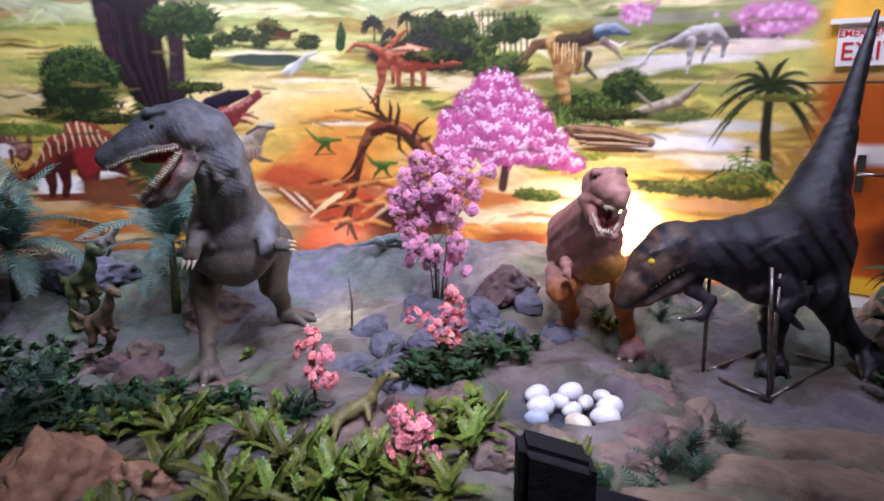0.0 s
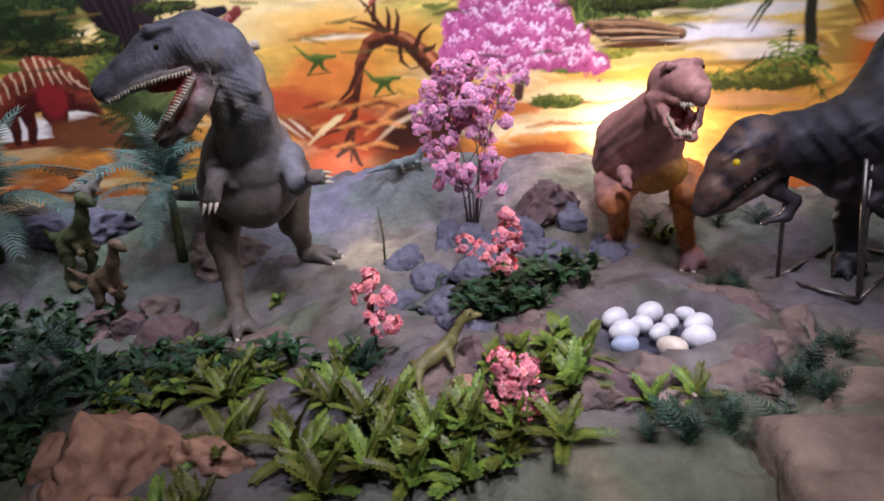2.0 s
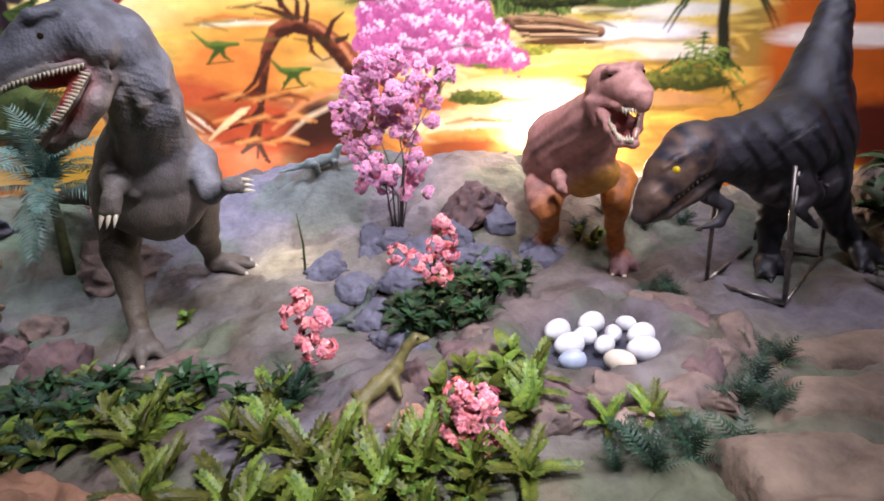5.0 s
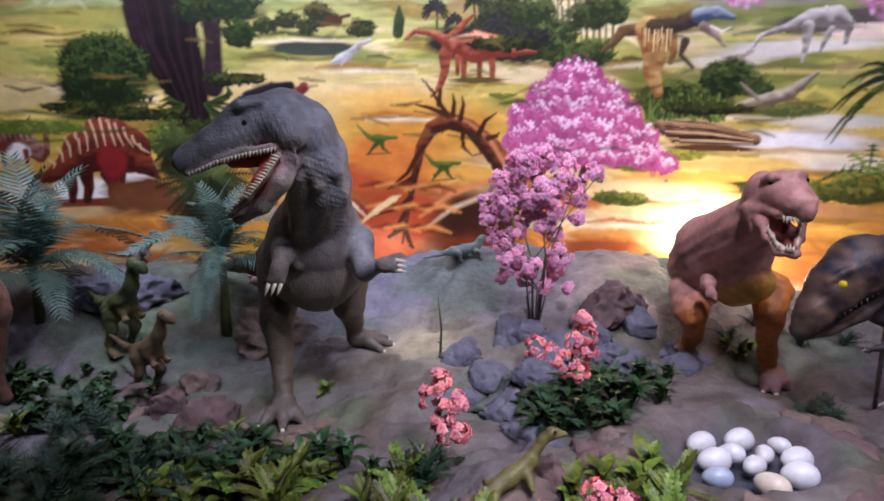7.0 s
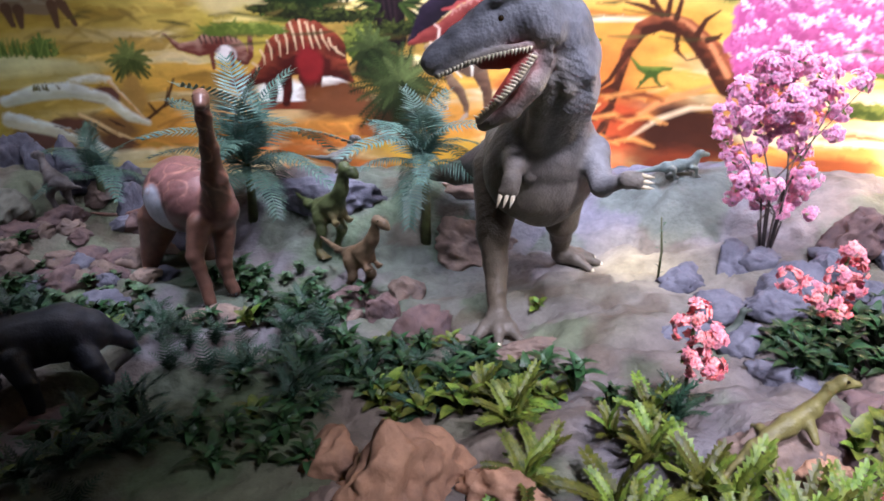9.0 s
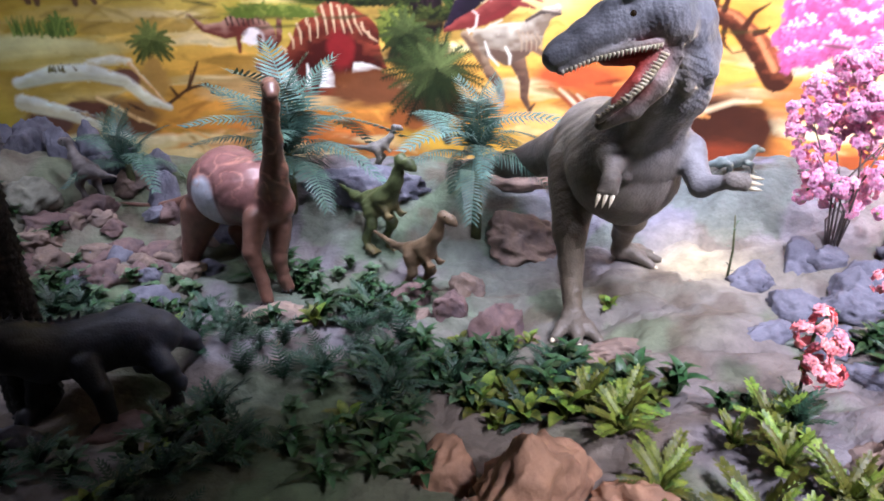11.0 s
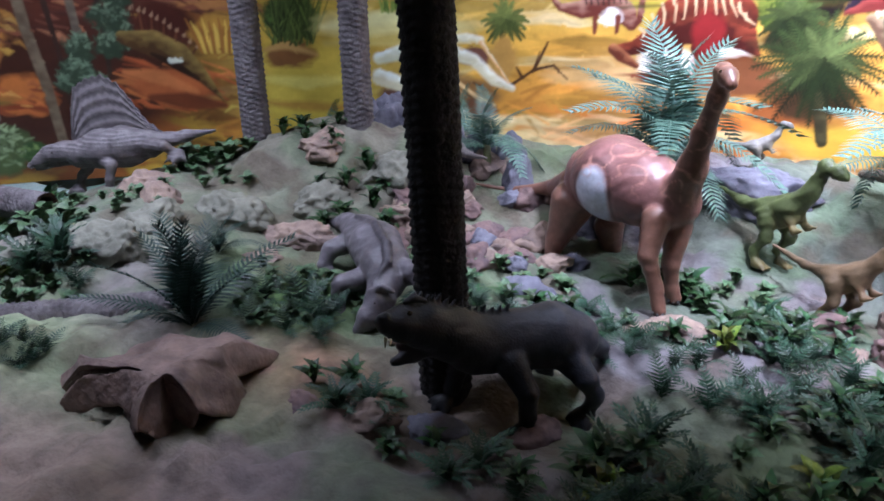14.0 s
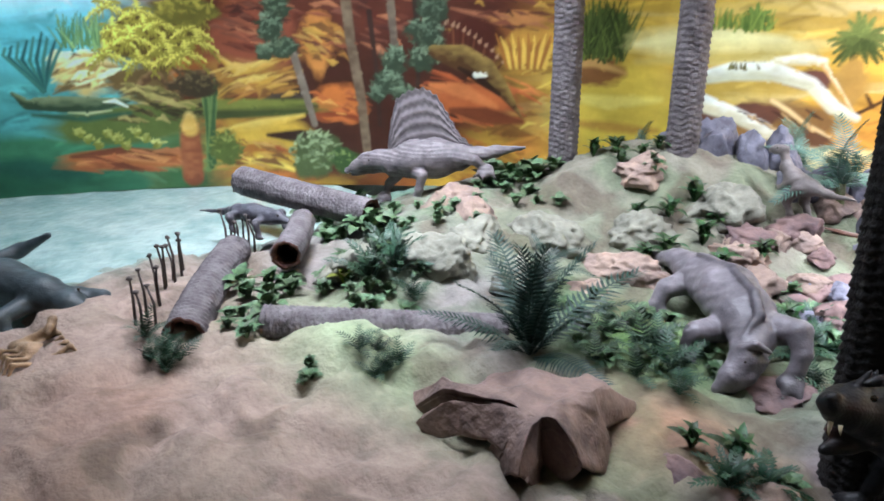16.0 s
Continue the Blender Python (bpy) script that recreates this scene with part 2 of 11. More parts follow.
# yellow meadow, then canyon, then sea towards the far end
f = np.clip((-1.3 - GU) / 1.2, 0, 1) * np.clip((GU + 4.3) / 0.6, 0, 1)
lay(np.s_[:, :], f * 0.8, np.array(lin(196, 154, 34)) * (0.75 + 0.6 * fbm(GU * 2, GZ * 7, 4, 3.0))[..., None])
f = np.clip((-3.5 - GU) / 0.5, 0, 1) * np.clip((GU + 6.3) / 0.2, 0, 1)
rock = fbm(GU * 2.0 + GZ * 1.5, GZ * 5.0 - GU, 5, 8.0)
cany = np.array(lin(196, 108, 30)) * np.clip(rock * 2.2 - 0.1, 0.15, 1.5)[..., None]
lay(np.s_[:, :], f, cany)
lay(np.s_[:, :], f * np.clip((fbm(GU * 3, GZ * 7, 4, 60.0) - 0.55) * 9, 0, 1), np.array(lin(228, 170, 36)))
lay(np.s_[:, :], f * np.clip((fbm(GU * 2.6, GZ * 6, 4, 70.0) - 0.56) * 9, 0, 0.9), np.array(lin(84, 34, 12)))
f = np.clip((-6.2 + 0.4 * (fbm(GU, GZ * 6, 3, 4.0) - 0.5) * 2 - GU) / 0.15, 0, 1)
sea = np.array(lin(96, 176, 178))[None, None] * (0.8 + 0.5 * fbm(GU * 1.5, GZ * 10, 4, 12.0))[..., None]
lay(np.s_[:, :], f, sea)
lay(np.s_[:, :], f * np.clip((1.12 - GZ) * 3, 0, 1) * 0.5, np.array(lin(62, 120, 92)))
lay(np.s_[:, :], f * np.clip((GZ - 1.2) * 5, 0, 1), np.array(lin(176, 214, 220)))
f = np.clip((-5.6 - GU) / 0.4, 0, 1) * np.clip((0.50 + 0.1 * fbm(GU * 2, GZ, 3) - GZ) * 12, 0, 1)
lay(np.s_[:, :], f * 0.85, np.array(lin(64, 116, 66)))

for k in range(2600):
    u, z = U0 + (U1 - U0) * rng.random(), 0.2 + 2.0 * rng.random()
    iu, iz = min(int((u - U0) / STEP), len(gu) - 1), min(int((z - Z0) / STEP), len(gz) - 1)
    tone = PAINT[iz, iu] * (0.55 + 1.0 * rng.random())
    L = 0.06 + 0.22 * rng.random()
    dz = jag(0, 0.03)
    stroke([(u - L / 2, z), (u, z + dz + 0.01), (u + L / 2, z + 2 * dz)], [0.002, 0.006 + 0.012 * rng.random(), 0.002], np.minimum(tone, 1.0), 0.014)
DGREEN, MGREEN, LGREEN = lin(26, 42, 14), lin(66, 92, 26), lin(132, 152, 48)
# soft fields of colour over the bands
blob(0.54, 1.50, 0.64, 0.169, lin(232, 208, 138), 0.4, 0.7, 1)
blob(1.06, 1.42, 0.45, 0.112, lin(238, 196, 96), 0.4, 0.7, 2)
blob(-1.25, 1.29, 0.39, 0.195, lin(186, 166, 48), 0.4, 0.7, 3)
blob(-1.10, 0.81, 0.49, 0.098, lin(226, 186, 120), 0.4, 0.7, 4)
blob(-0.88, 0.92, 0.42, 0.077, lin(206, 160, 70), 0.4, 0.7, 5)
blob(-0.04, 0.52, 0.48, 0.104, lin(214, 168, 34), 0.4, 0.7, 6)
blob(1.28, 1.28, 0.49, 0.225, lin(226, 164, 44), 0.4, 0.7, 7)
blob(1.02, 1.03, 0.34, 0.225, lin(222, 128, 30), 0.4, 0.7, 8)
blob(1.13, 0.73, 0.41, 0.188, lin(186, 74, 20), 0.4, 0.7, 9)
blob(0.97, 0.49, 0.23, 0.113, lin(214, 104, 50), 0.4, 0.7, 10)
blob(1.62, 0.69, 0.32, 0.195, lin(64, 30, 14), 0.4, 0.7, 11)
blob(1.55, 0.51, 0.26, 0.090, lin(120, 48, 16), 0.4, 0.7, 12)
blob(2.09, 0.87, 0.32, 0.105, lin(190, 110, 40), 0.4, 0.7, 13)
blob(2.59, 0.61, 0.39, 0.091, lin(206, 138, 50), 0.4, 0.7, 14)
blob(2.38, 0.56, 0.28, 0.070, lin(150, 70, 20), 0.4, 0.7, 15)
blob(2.66, 0.93, 0.42, 0.072, lin(240, 216, 150), 0.4, 0.7, 16)
blob(2.93, 0.74, 0.29, 0.147, lin(250, 226, 160), 0.4, 0.7, 0)
blob(3.39, 1.25, 0.41, 0.060, lin(222, 224, 232), 0.4, 0.7, 1)
blob(3.62, 1.36, 0.28, 0.035, lin(214, 214, 204), 0.4, 0.7, 2)
blob(3.62, 1.14, 0.28, 0.045, lin(232, 224, 206), 0.4, 0.7, 3)
blob(3.12, 1.12, 0.30, 0.049, lin(214, 180, 90), 0.4, 0.7, 4)
blob(3.21, 1.73, 0.25, 0.038, lin(226, 220, 210), 0.4, 0.7, 5)
blob(3.04, 1.68, 0.22, 0.033, lin(220, 214, 190), 0.4, 0.7, 6)
blob(0.42, 1.95, 0.77, 0.056, lin(196, 194, 110), 0.4, 0.7, 7)
blob(-1.17, 1.87, 0.42, 0.090, lin(200, 186, 80), 0.4, 0.7, 8)
blob(-0.87, 1.98, 0.33, 0.046, lin(170, 166, 70), 0.4, 0.7, 9)
# long dark grass lines and light streaks
stroke([(-1.36, 1.87), (-1.22, 1.89), (-1.03, 1.86), (-0.88, 1.89)], [0.003, 0.013, 0.010, 0.003], lin(96, 74, 26), 0.012)
stroke([(-1.34, 1.84), (-1.18, 1.85), (-0.88, 1.85)], [0.003, 0.013, 0.003], lin(226, 206, 120), 0.014)
stroke([(-1.37, 1.57), (-1.26, 1.59), (-1.13, 1.56), (-1.01, 1.58)], [0.003, 0.012, 0.010, 0.003], lin(110, 60, 20), 0.012)
stroke([(-1.34, 1.53), (-1.23, 1.55), (-1.02, 1.54)], [0.003, 0.013, 0.003], lin(240, 228, 190), 0.014)
stroke([(-1.43, 1.39), (-1.30, 1.41), (-1.13, 1.38), (-1.00, 1.41)], [0.003, 0.013, 0.010, 0.003], lin(70, 74, 24), 0.012)
stroke([(-1.40, 1.36), (-1.26, 1.37), (-1.01, 1.36)], [0.003, 0.013, 0.004], lin(226, 206, 120), 0.014)
stroke([(0.13, 1.86), (0.34, 1.89), (0.63, 1.85), (0.85, 1.87)], [0.004, 0.015, 0.011, 0.004], lin(70, 80, 30), 0.012)
stroke([(0.16, 1.83), (0.41, 1.84), (0.85, 1.83)], [0.003, 0.015, 0.004], lin(240, 228, 190), 0.014)
stroke([(0.08, 1.73), (0.27, 1.75), (0.51, 1.71), (0.70, 1.74)], [0.004, 0.014, 0.011, 0.004], lin(96, 92, 40), 0.012)
stroke([(0.11, 1.69), (0.33, 1.70), (0.70, 1.70)], [0.004, 0.014, 0.004], lin(226, 206, 120), 0.014)
stroke([(0.55, 1.67), (0.75, 1.69), (1.01, 1.66), (1.21, 1.68)], [0.004, 0.015, 0.011, 0.004], lin(160, 120, 50), 0.012)
stroke([(0.59, 1.64), (0.82, 1.65), (1.21, 1.64)], [0.004, 0.014, 0.004], lin(240, 228, 190), 0.014)
stroke([(0.14, 1.55), (0.26, 1.57), (0.42, 1.54), (0.55, 1.56)], [0.004, 0.015, 0.011, 0.003], lin(120, 96, 44), 0.012)
stroke([(0.18, 1.52), (0.30, 1.53), (0.55, 1.52)], [0.004, 0.015, 0.003], lin(226, 206, 120), 0.014)
stroke([(0.84, 1.37), (1.01, 1.39), (1.23, 1.36), (1.39, 1.39)], [0.004, 0.014, 0.011, 0.004], lin(206, 120, 30), 0.012)
stroke([(0.87, 1.34), (1.06, 1.35), (1.39, 1.34)], [0.004, 0.015, 0.004], lin(240, 228, 190), 0.014)
stroke([(1.75, 1.44), (1.88, 1.46), (2.05, 1.43), (2.17, 1.46)], [0.003, 0.014, 0.010, 0.003], lin(70, 60, 24), 0.012)
stroke([(1.79, 1.41), (1.92, 1.42), (2.17, 1.42)], [0.003, 0.014, 0.004], lin(226, 206, 120), 0.014)
stroke([(2.39, 1.69), (2.52, 1.71), (2.68, 1.67), (2.80, 1.69)], [0.003, 0.012, 0.010, 0.003], lin(66, 70, 30), 0.012)
stroke([(2.43, 1.66), (2.56, 1.67), (2.80, 1.66)], [0.003, 0.013, 0.003], lin(240, 228, 190), 0.014)
stroke([(3.16, 1.64), (3.28, 1.66), (3.45, 1.63), (3.56, 1.65)], [0.003, 0.011, 0.007, 0.003], lin(120, 116, 60), 0.012)
stroke([(3.19, 1.62), (3.33, 1.62), (3.57, 1.61)], [0.003, 0.010, 0.003], lin(226, 206, 120), 0.014)
stroke([(2.79, 1.38), (3.03, 1.40), (3.33, 1.38), (3.54, 1.40)], [0.003, 0.012, 0.008, 0.003], lin(92, 92, 40), 0.012)
stroke([(2.83, 1.35), (3.11, 1.37), (3.54, 1.36)], [0.003, 0.011, 0.003], lin(240, 228, 190), 0.014)
stroke([(2.75, 1.15), (2.91, 1.18), (3.13, 1.15), (3.29, 1.18)], [0.003, 0.012, 0.009, 0.003], lin(150, 140, 60), 0.012)
stroke([(2.78, 1.12), (2.97, 1.14), (3.29, 1.14)], [0.003, 0.012, 0.003], lin(226, 206, 120), 0.014)
stroke([(3.23, 1.18), (3.40, 1.21), (3.61, 1.19), (3.76, 1.21)], [0.003, 0.010, 0.008, 0.003], lin(190, 160, 90), 0.012)
stroke([(3.26, 1.16), (3.45, 1.17), (3.77, 1.18)], [0.003, 0.011, 0.003], lin(240, 228, 190), 0.014)
stroke([(2.37, 0.85), (2.55, 0.88), (2.79, 0.86), (2.95, 0.89)], [0.003, 0.013, 0.009, 0.003], lin(150, 86, 30), 0.012)
stroke([(2.40, 0.82), (2.61, 0.84), (2.96, 0.85)], [0.004, 0.013, 0.003], lin(226, 206, 120), 0.014)
stroke([(2.31, 0.72), (2.47, 0.75), (2.68, 0.73), (2.84, 0.77)], [0.003, 0.013, 0.010, 0.003], lin(176, 96, 34), 0.012)
stroke([(2.34, 0.69), (2.53, 0.71), (2.84, 0.72)], [0.004, 0.013, 0.003], lin(240, 228, 190), 0.014)
stroke([(3.06, 1.82), (3.22, 1.84), (3.44, 1.80), (3.59, 1.81)], [0.003, 0.011, 0.008, 0.003], lin(90, 84, 64), 0.012)
stroke([(3.09, 1.80), (3.28, 1.80), (3.60, 1.78)], [0.003, 0.011, 0.003], lin(226, 206, 120), 0.014)
stroke([(2.45, 1.86), (2.56, 1.88), (2.71, 1.84), (2.82, 1.86)], [0.003, 0.012, 0.009, 0.003], lin(60, 66, 30), 0.012)
stroke([(2.48, 1.83), (2.60, 1.84), (2.82, 1.82)], [0.003, 0.012, 0.003], lin(240, 228, 190), 0.014)
# lake, far animals and palms
blob(0.54, 1.79, 0.28, 0.042, lin(58, 70, 56), 0.3, 0.3, 14)
foliage(0.24, 1.93, 0.08, 0.049, lin(40, 48, 24), lin(96, 110, 50), 26, 0.03)
foliage(0.38, 1.97, 0.09, 0.053, lin(40, 48, 24), lin(96, 110, 50), 26, 0.03)
foliage(0.51, 1.93, 0.08, 0.049, lin(40, 48, 24), lin(96, 110, 50), 26, 0.03)
foliage(0.62, 1.98, 0.08, 0.049, lin(40, 48, 24), lin(96, 110, 50), 26, 0.03)
foliage(0.85, 1.91, 0.09, 0.053, lin(40, 48, 24), lin(96, 110, 50), 26, 0.03)
foliage(0.57, 2.02, 0.08, 0.049, lin(40, 48, 24), lin(96, 110, 50), 26, 0.03)
stroke([(0.60, 1.93), (0.65, 1.96), (0.71, 1.95), (0.73, 1.98), (0.78, 1.99)], [0.011, 0.030, 0.025, 0.011, 0.011], lin(84, 44, 28), 0.006)
stroke([(0.66, 1.70), (0.73, 1.73), (0.78, 1.76), (0.83, 1.81), (0.91, 1.84)], [0.011, 0.034, 0.026, 0.015, 0.011], lin(150, 150, 146), 0.006, lin(226, 226, 222))
stroke([(0.75, 1.74), (0.72, 1.69)], [0.014, 0.008], lin(170, 170, 166), 0.006)
palm(1.34, 2.03, 0.08, lin(30, 36, 20), lin(50, 60, 28), 9, 0.7, False)
stroke([(1.34, 2.03), (1.34, 1.91)], [0.007, 0.007], lin(40, 34, 24), 0.006)
palm(1.57, 2.06, 0.07, lin(30, 36, 20), lin(50, 60, 28), 9, 0.7, False)
stroke([(1.57, 2.06), (1.58, 1.93)], [0.007, 0.007], lin(40, 34, 24), 0.006)
palm(1.79, 2.06, 0.08, lin(30, 36, 20), lin(50, 60, 28), 9, 0.7, False)
stroke([(1.79, 2.06), (1.80, 1.94)], [0.007, 0.007], lin(40, 34, 24), 0.006)
palm(1.71, 1.96, 0.07, lin(30, 36, 20), lin(50, 60, 28), 9, 0.7, False)
stroke([(1.71, 1.96), (1.71, 1.84)], [0.007, 0.007], lin(40, 34, 24), 0.006)
stroke([(1.09, 1.88), (1.10, 1.96), (1.10, 2.04)], [0.034, 0.035, 0.007], lin(40, 60, 26), 0.006, lin(70, 90, 40))
foliage(1.64, 1.88, 0.11, 0.084, lin(34, 40, 24), lin(84, 96, 44), 50, 0.035)
foliage(1.80, 1.91, 0.10, 0.078, lin(34, 40, 24), lin(84, 96, 44), 50, 0.035)
foliage(1.89, 1.76, 0.10, 0.078, lin(34, 40, 24), lin(84, 96, 44), 50, 0.035)
foliage(1.71, 2.00, 0.11, 0.084, lin(34, 40, 24), lin(84, 96, 44), 50, 0.035)
foliage(1.92, 1.86, 0.10, 0.078, lin(34, 40, 24), lin(84, 96, 44), 50, 0.035)
# bamboo grove
stroke([(2.01, 1.74), (1.99, 2.08)], [0.010, 0.007], lin(120, 120, 70), 0.006)
stroke([(2.04, 1.74), (2.03, 2.08)], [0.007, 0.007], lin(52, 56, 30), 0.006)
stroke([(2.08, 1.74), (2.08, 2.08)], [0.007, 0.007], lin(120, 120, 70), 0.006)
stroke([(2.12, 1.74), (2.10, 2.08)], [0.006, 0.007], lin(52, 56, 30), 0.006)
stroke([(2.16, 1.74), (2.14, 2.08)], [0.010, 0.007], lin(120, 120, 70), 0.006)
stroke([(2.19, 1.74), (2.18, 2.08)], [0.006, 0.007], lin(52, 56, 30), 0.006)
stroke([(2.23, 1.74), (2.21, 2.07)], [0.006, 0.006], lin(120, 120, 70), 0.006)
stroke([(2.26, 1.74), (2.25, 2.07)], [0.007, 0.006], lin(52, 56, 30), 0.006)
stroke([(2.30, 1.74), (2.29, 2.07)], [0.010, 0.007], lin(120, 120, 70), 0.006)
stroke([(2.34, 1.74), (2.31, 2.07)], [0.007, 0.007], lin(52, 56, 30), 0.006)
stroke([(2.37, 1.74), (2.36, 2.07)], [0.007, 0.006], lin(120, 120, 70), 0.006)
stroke([(2.41, 1.74), (2.40, 2.07)], [0.007, 0.006], lin(52, 56, 30), 0.006)
foliage(1.95, 1.99, 0.12, 0.078, lin(34, 48, 20), lin(110, 126, 56), 60, 0.04)
foliage(2.09, 1.86, 0.12, 0.078, lin(34, 48, 20), lin(110, 126, 56), 60, 0.04)
foliage(2.25, 1.95, 0.12, 0.078, lin(34, 48, 20), lin(110, 126, 56), 60, 0.04)
foliage(2.38, 1.97, 0.11, 0.072, lin(34, 48, 20), lin(110, 126, 56), 60, 0.04)
foliage(2.13, 1.73, 0.12, 0.078, lin(34, 48, 20), lin(110, 126, 56), 60, 0.04)
foliage(2.29, 1.74, 0.12, 0.078, lin(34, 48, 20), lin(110, 126, 56), 60, 0.04)
foliage(1.99, 1.78, 0.12, 0.078, lin(34, 48, 20), lin(110, 126, 56), 60, 0.04)
# large trees at the left
stroke([(-0.51, 2.18), (-0.48, 1.88), (-0.39, 1.67), (-0.30, 1.46), (-0.25, 1.26)], [0.150, 0.140, 0.119, 0.094, 0.105], lin(22, 12, 14), 0.015, lin(38, 24, 28))
stroke([(-0.34, 2.18), (-0.34, 1.88), (-0.28, 1.64), (-0.25, 1.42), (-0.24, 1.26)], [0.150, 0.150, 0.119, 0.101, 0.105], lin(22, 12, 14), 0.015, lin(38, 24, 28))
stroke([(-0.58, 2.11), (-0.57, 1.93), (-0.51, 1.79), (-0.43, 1.64)], [0.065, 0.052, 0.046, 0.035], lin(38, 20, 28), 0.01, lin(64, 40, 50))
stroke([(-0.56, 2.12), (-0.51, 1.81), (-0.37, 1.50), (-0.31, 1.30)], [0.004, 0.007, 0.006, 0.004], lin(14, 8, 10), 0.008)
stroke([(-0.51, 2.12), (-0.47, 1.81), (-0.35, 1.50), (-0.29, 1.30)], [0.004, 0.007, 0.006, 0.003], lin(50, 34, 38), 0.010)
stroke([(-0.47, 2.12), (-0.43, 1.81), (-0.33, 1.50), (-0.28, 1.30)], [0.004, 0.007, 0.006, 0.004], lin(14, 8, 10), 0.008)
stroke([(-0.42, 2.12), (-0.39, 1.81), (-0.30, 1.50), (-0.26, 1.30)], [0.004, 0.007, 0.006, 0.004], lin(50, 34, 38), 0.010)
stroke([(-0.37, 2.12), (-0.36, 1.81), (-0.28, 1.50), (-0.25, 1.30)], [0.004, 0.007, 0.006, 0.004], lin(14, 8, 10), 0.008)
stroke([(-0.32, 2.12), (-0.32, 1.81), (-0.26, 1.50), (-0.23, 1.30)], [0.004, 0.007, 0.006, 0.004], lin(50, 34, 38), 0.010)
stroke([(-0.27, 2.12), (-0.28, 1.81), (-0.24, 1.50), (-0.22, 1.30)], [0.004, 0.007, 0.006, 0.004], lin(14, 8, 10), 0.008)
stroke([(-0.22, 2.12), (-0.24, 1.81), (-0.22, 1.50), (-0.21, 1.30)], [0.004, 0.007, 0.006, 0.004], lin(50, 34, 38), 0.010)
stroke([(-0.10, 2.12), (-0.10, 1.85), (-0.12, 1.55)], [0.077, 0.053, 0.066], lin(40, 26, 32), 0.012, lin(70, 50, 56))
foliage(-0.04, 2.07, 0.26, 0.112, DGREEN, lin(74, 104, 36), 150, 0.05)
foliage(0.07, 1.88, 0.10, 0.082, DGREEN, lin(74, 104, 36), 50, 0.04)
foliage(-0.20, 2.02, 0.14, 0.070, lin(20, 30, 14), MGREEN, 60, 0.05)
foliage(-0.79, 1.68, 0.27, 0.203, lin(20, 34, 14), lin(84, 112, 44), 340, 0.04)
foliage(-0.79, 1.48, 0.27, 0.063, lin(24, 36, 12), MGREEN, 90, 0.04)
grass(-0.82, 1.39, 0.28, 0.06, DGREEN, MGREEN, 60)
blob(-0.80, 1.37, 0.33, 0.035, lin(70, 80, 24), 0.4, 0.5, 9)
stroke([(-0.18, 1.44), (-0.01, 1.51), (-0.04, 1.57)], [0.011, 0.015, 0.004], lin(60, 80, 26), 0.006)
stroke([(-0.18, 1.44), (-0.03, 1.49), (-0.03, 1.53)], [0.011, 0.014, 0.004], lin(26, 36, 12), 0.006)
stroke([(-0.18, 1.44), (-0.06, 1.47), (-0.02, 1.48)], [0.011, 0.015, 0.003], lin(60, 80, 26), 0.006)
stroke([(-0.18, 1.44), (-0.08, 1.45), (-0.02, 1.44)], [0.011, 0.015, 0.004], lin(26, 36, 12), 0.006)
stroke([(-0.18, 1.44), (-0.10, 1.43), (-0.01, 1.40)], [0.011, 0.014, 0.004], lin(60, 80, 26), 0.006)
stroke([(-0.18, 1.44), (-0.09, 1.38), (-0.02, 1.35)], [0.011, 0.015, 0.004], lin(26, 36, 12), 0.006)
stroke([(-0.18, 1.44), (-0.07, 1.33), (-0.04, 1.31)], [0.011, 0.015, 0.004], lin(60, 80, 26), 0.006)
stroke([(-0.18, 1.44), (-0.05, 1.28), (-0.05, 1.27)], [0.011, 0.015, 0.004], lin(26, 36, 12), 0.006)
stroke([(-0.18, 1.44), (-0.03, 1.22), (-0.06, 1.22)], [0.011, 0.015, 0.004], lin(60, 80, 26), 0.006)
stroke([(-0.32, 1.43), (-0.41, 1.48), (-0.47, 1.46)], [0.011, 0.015, 0.003], lin(60, 80, 26), 0.006)
stroke([(-0.32, 1.43), (-0.41, 1.45), (-0.48, 1.42)], [0.011, 0.014, 0.004], lin(26, 36, 12), 0.006)
stroke([(-0.32, 1.43), (-0.41, 1.41), (-0.48, 1.38)], [0.011, 0.014, 0.004], lin(60, 80, 26), 0.006)
stroke([(-0.32, 1.43), (-0.41, 1.38), (-0.48, 1.33)], [0.011, 0.014, 0.003], lin(26, 36, 12), 0.006)
stroke([(-0.32, 1.43), (-0.42, 1.35), (-0.49, 1.29)], [0.011, 0.015, 0.004], lin(60, 80, 26), 0.006)
stroke([(-0.32, 1.43), (-0.42, 1.32), (-0.49, 1.24)], [0.011, 0.014, 0.004], lin(26, 36, 12), 0.006)
stroke([(-0.32, 1.43), (-0.42, 1.28), (-0.49, 1.20)], [0.011, 0.014, 0.004], lin(60, 80, 26), 0.006)
blob(-0.32, 1.26, 0.22, 0.037, lin(60, 50, 20), 0.4, 0.5, 9)
foliage(-0.43, 1.21, 0.13, 0.119, lin(60, 80, 24), lin(158, 168, 56), 110, 0.05)
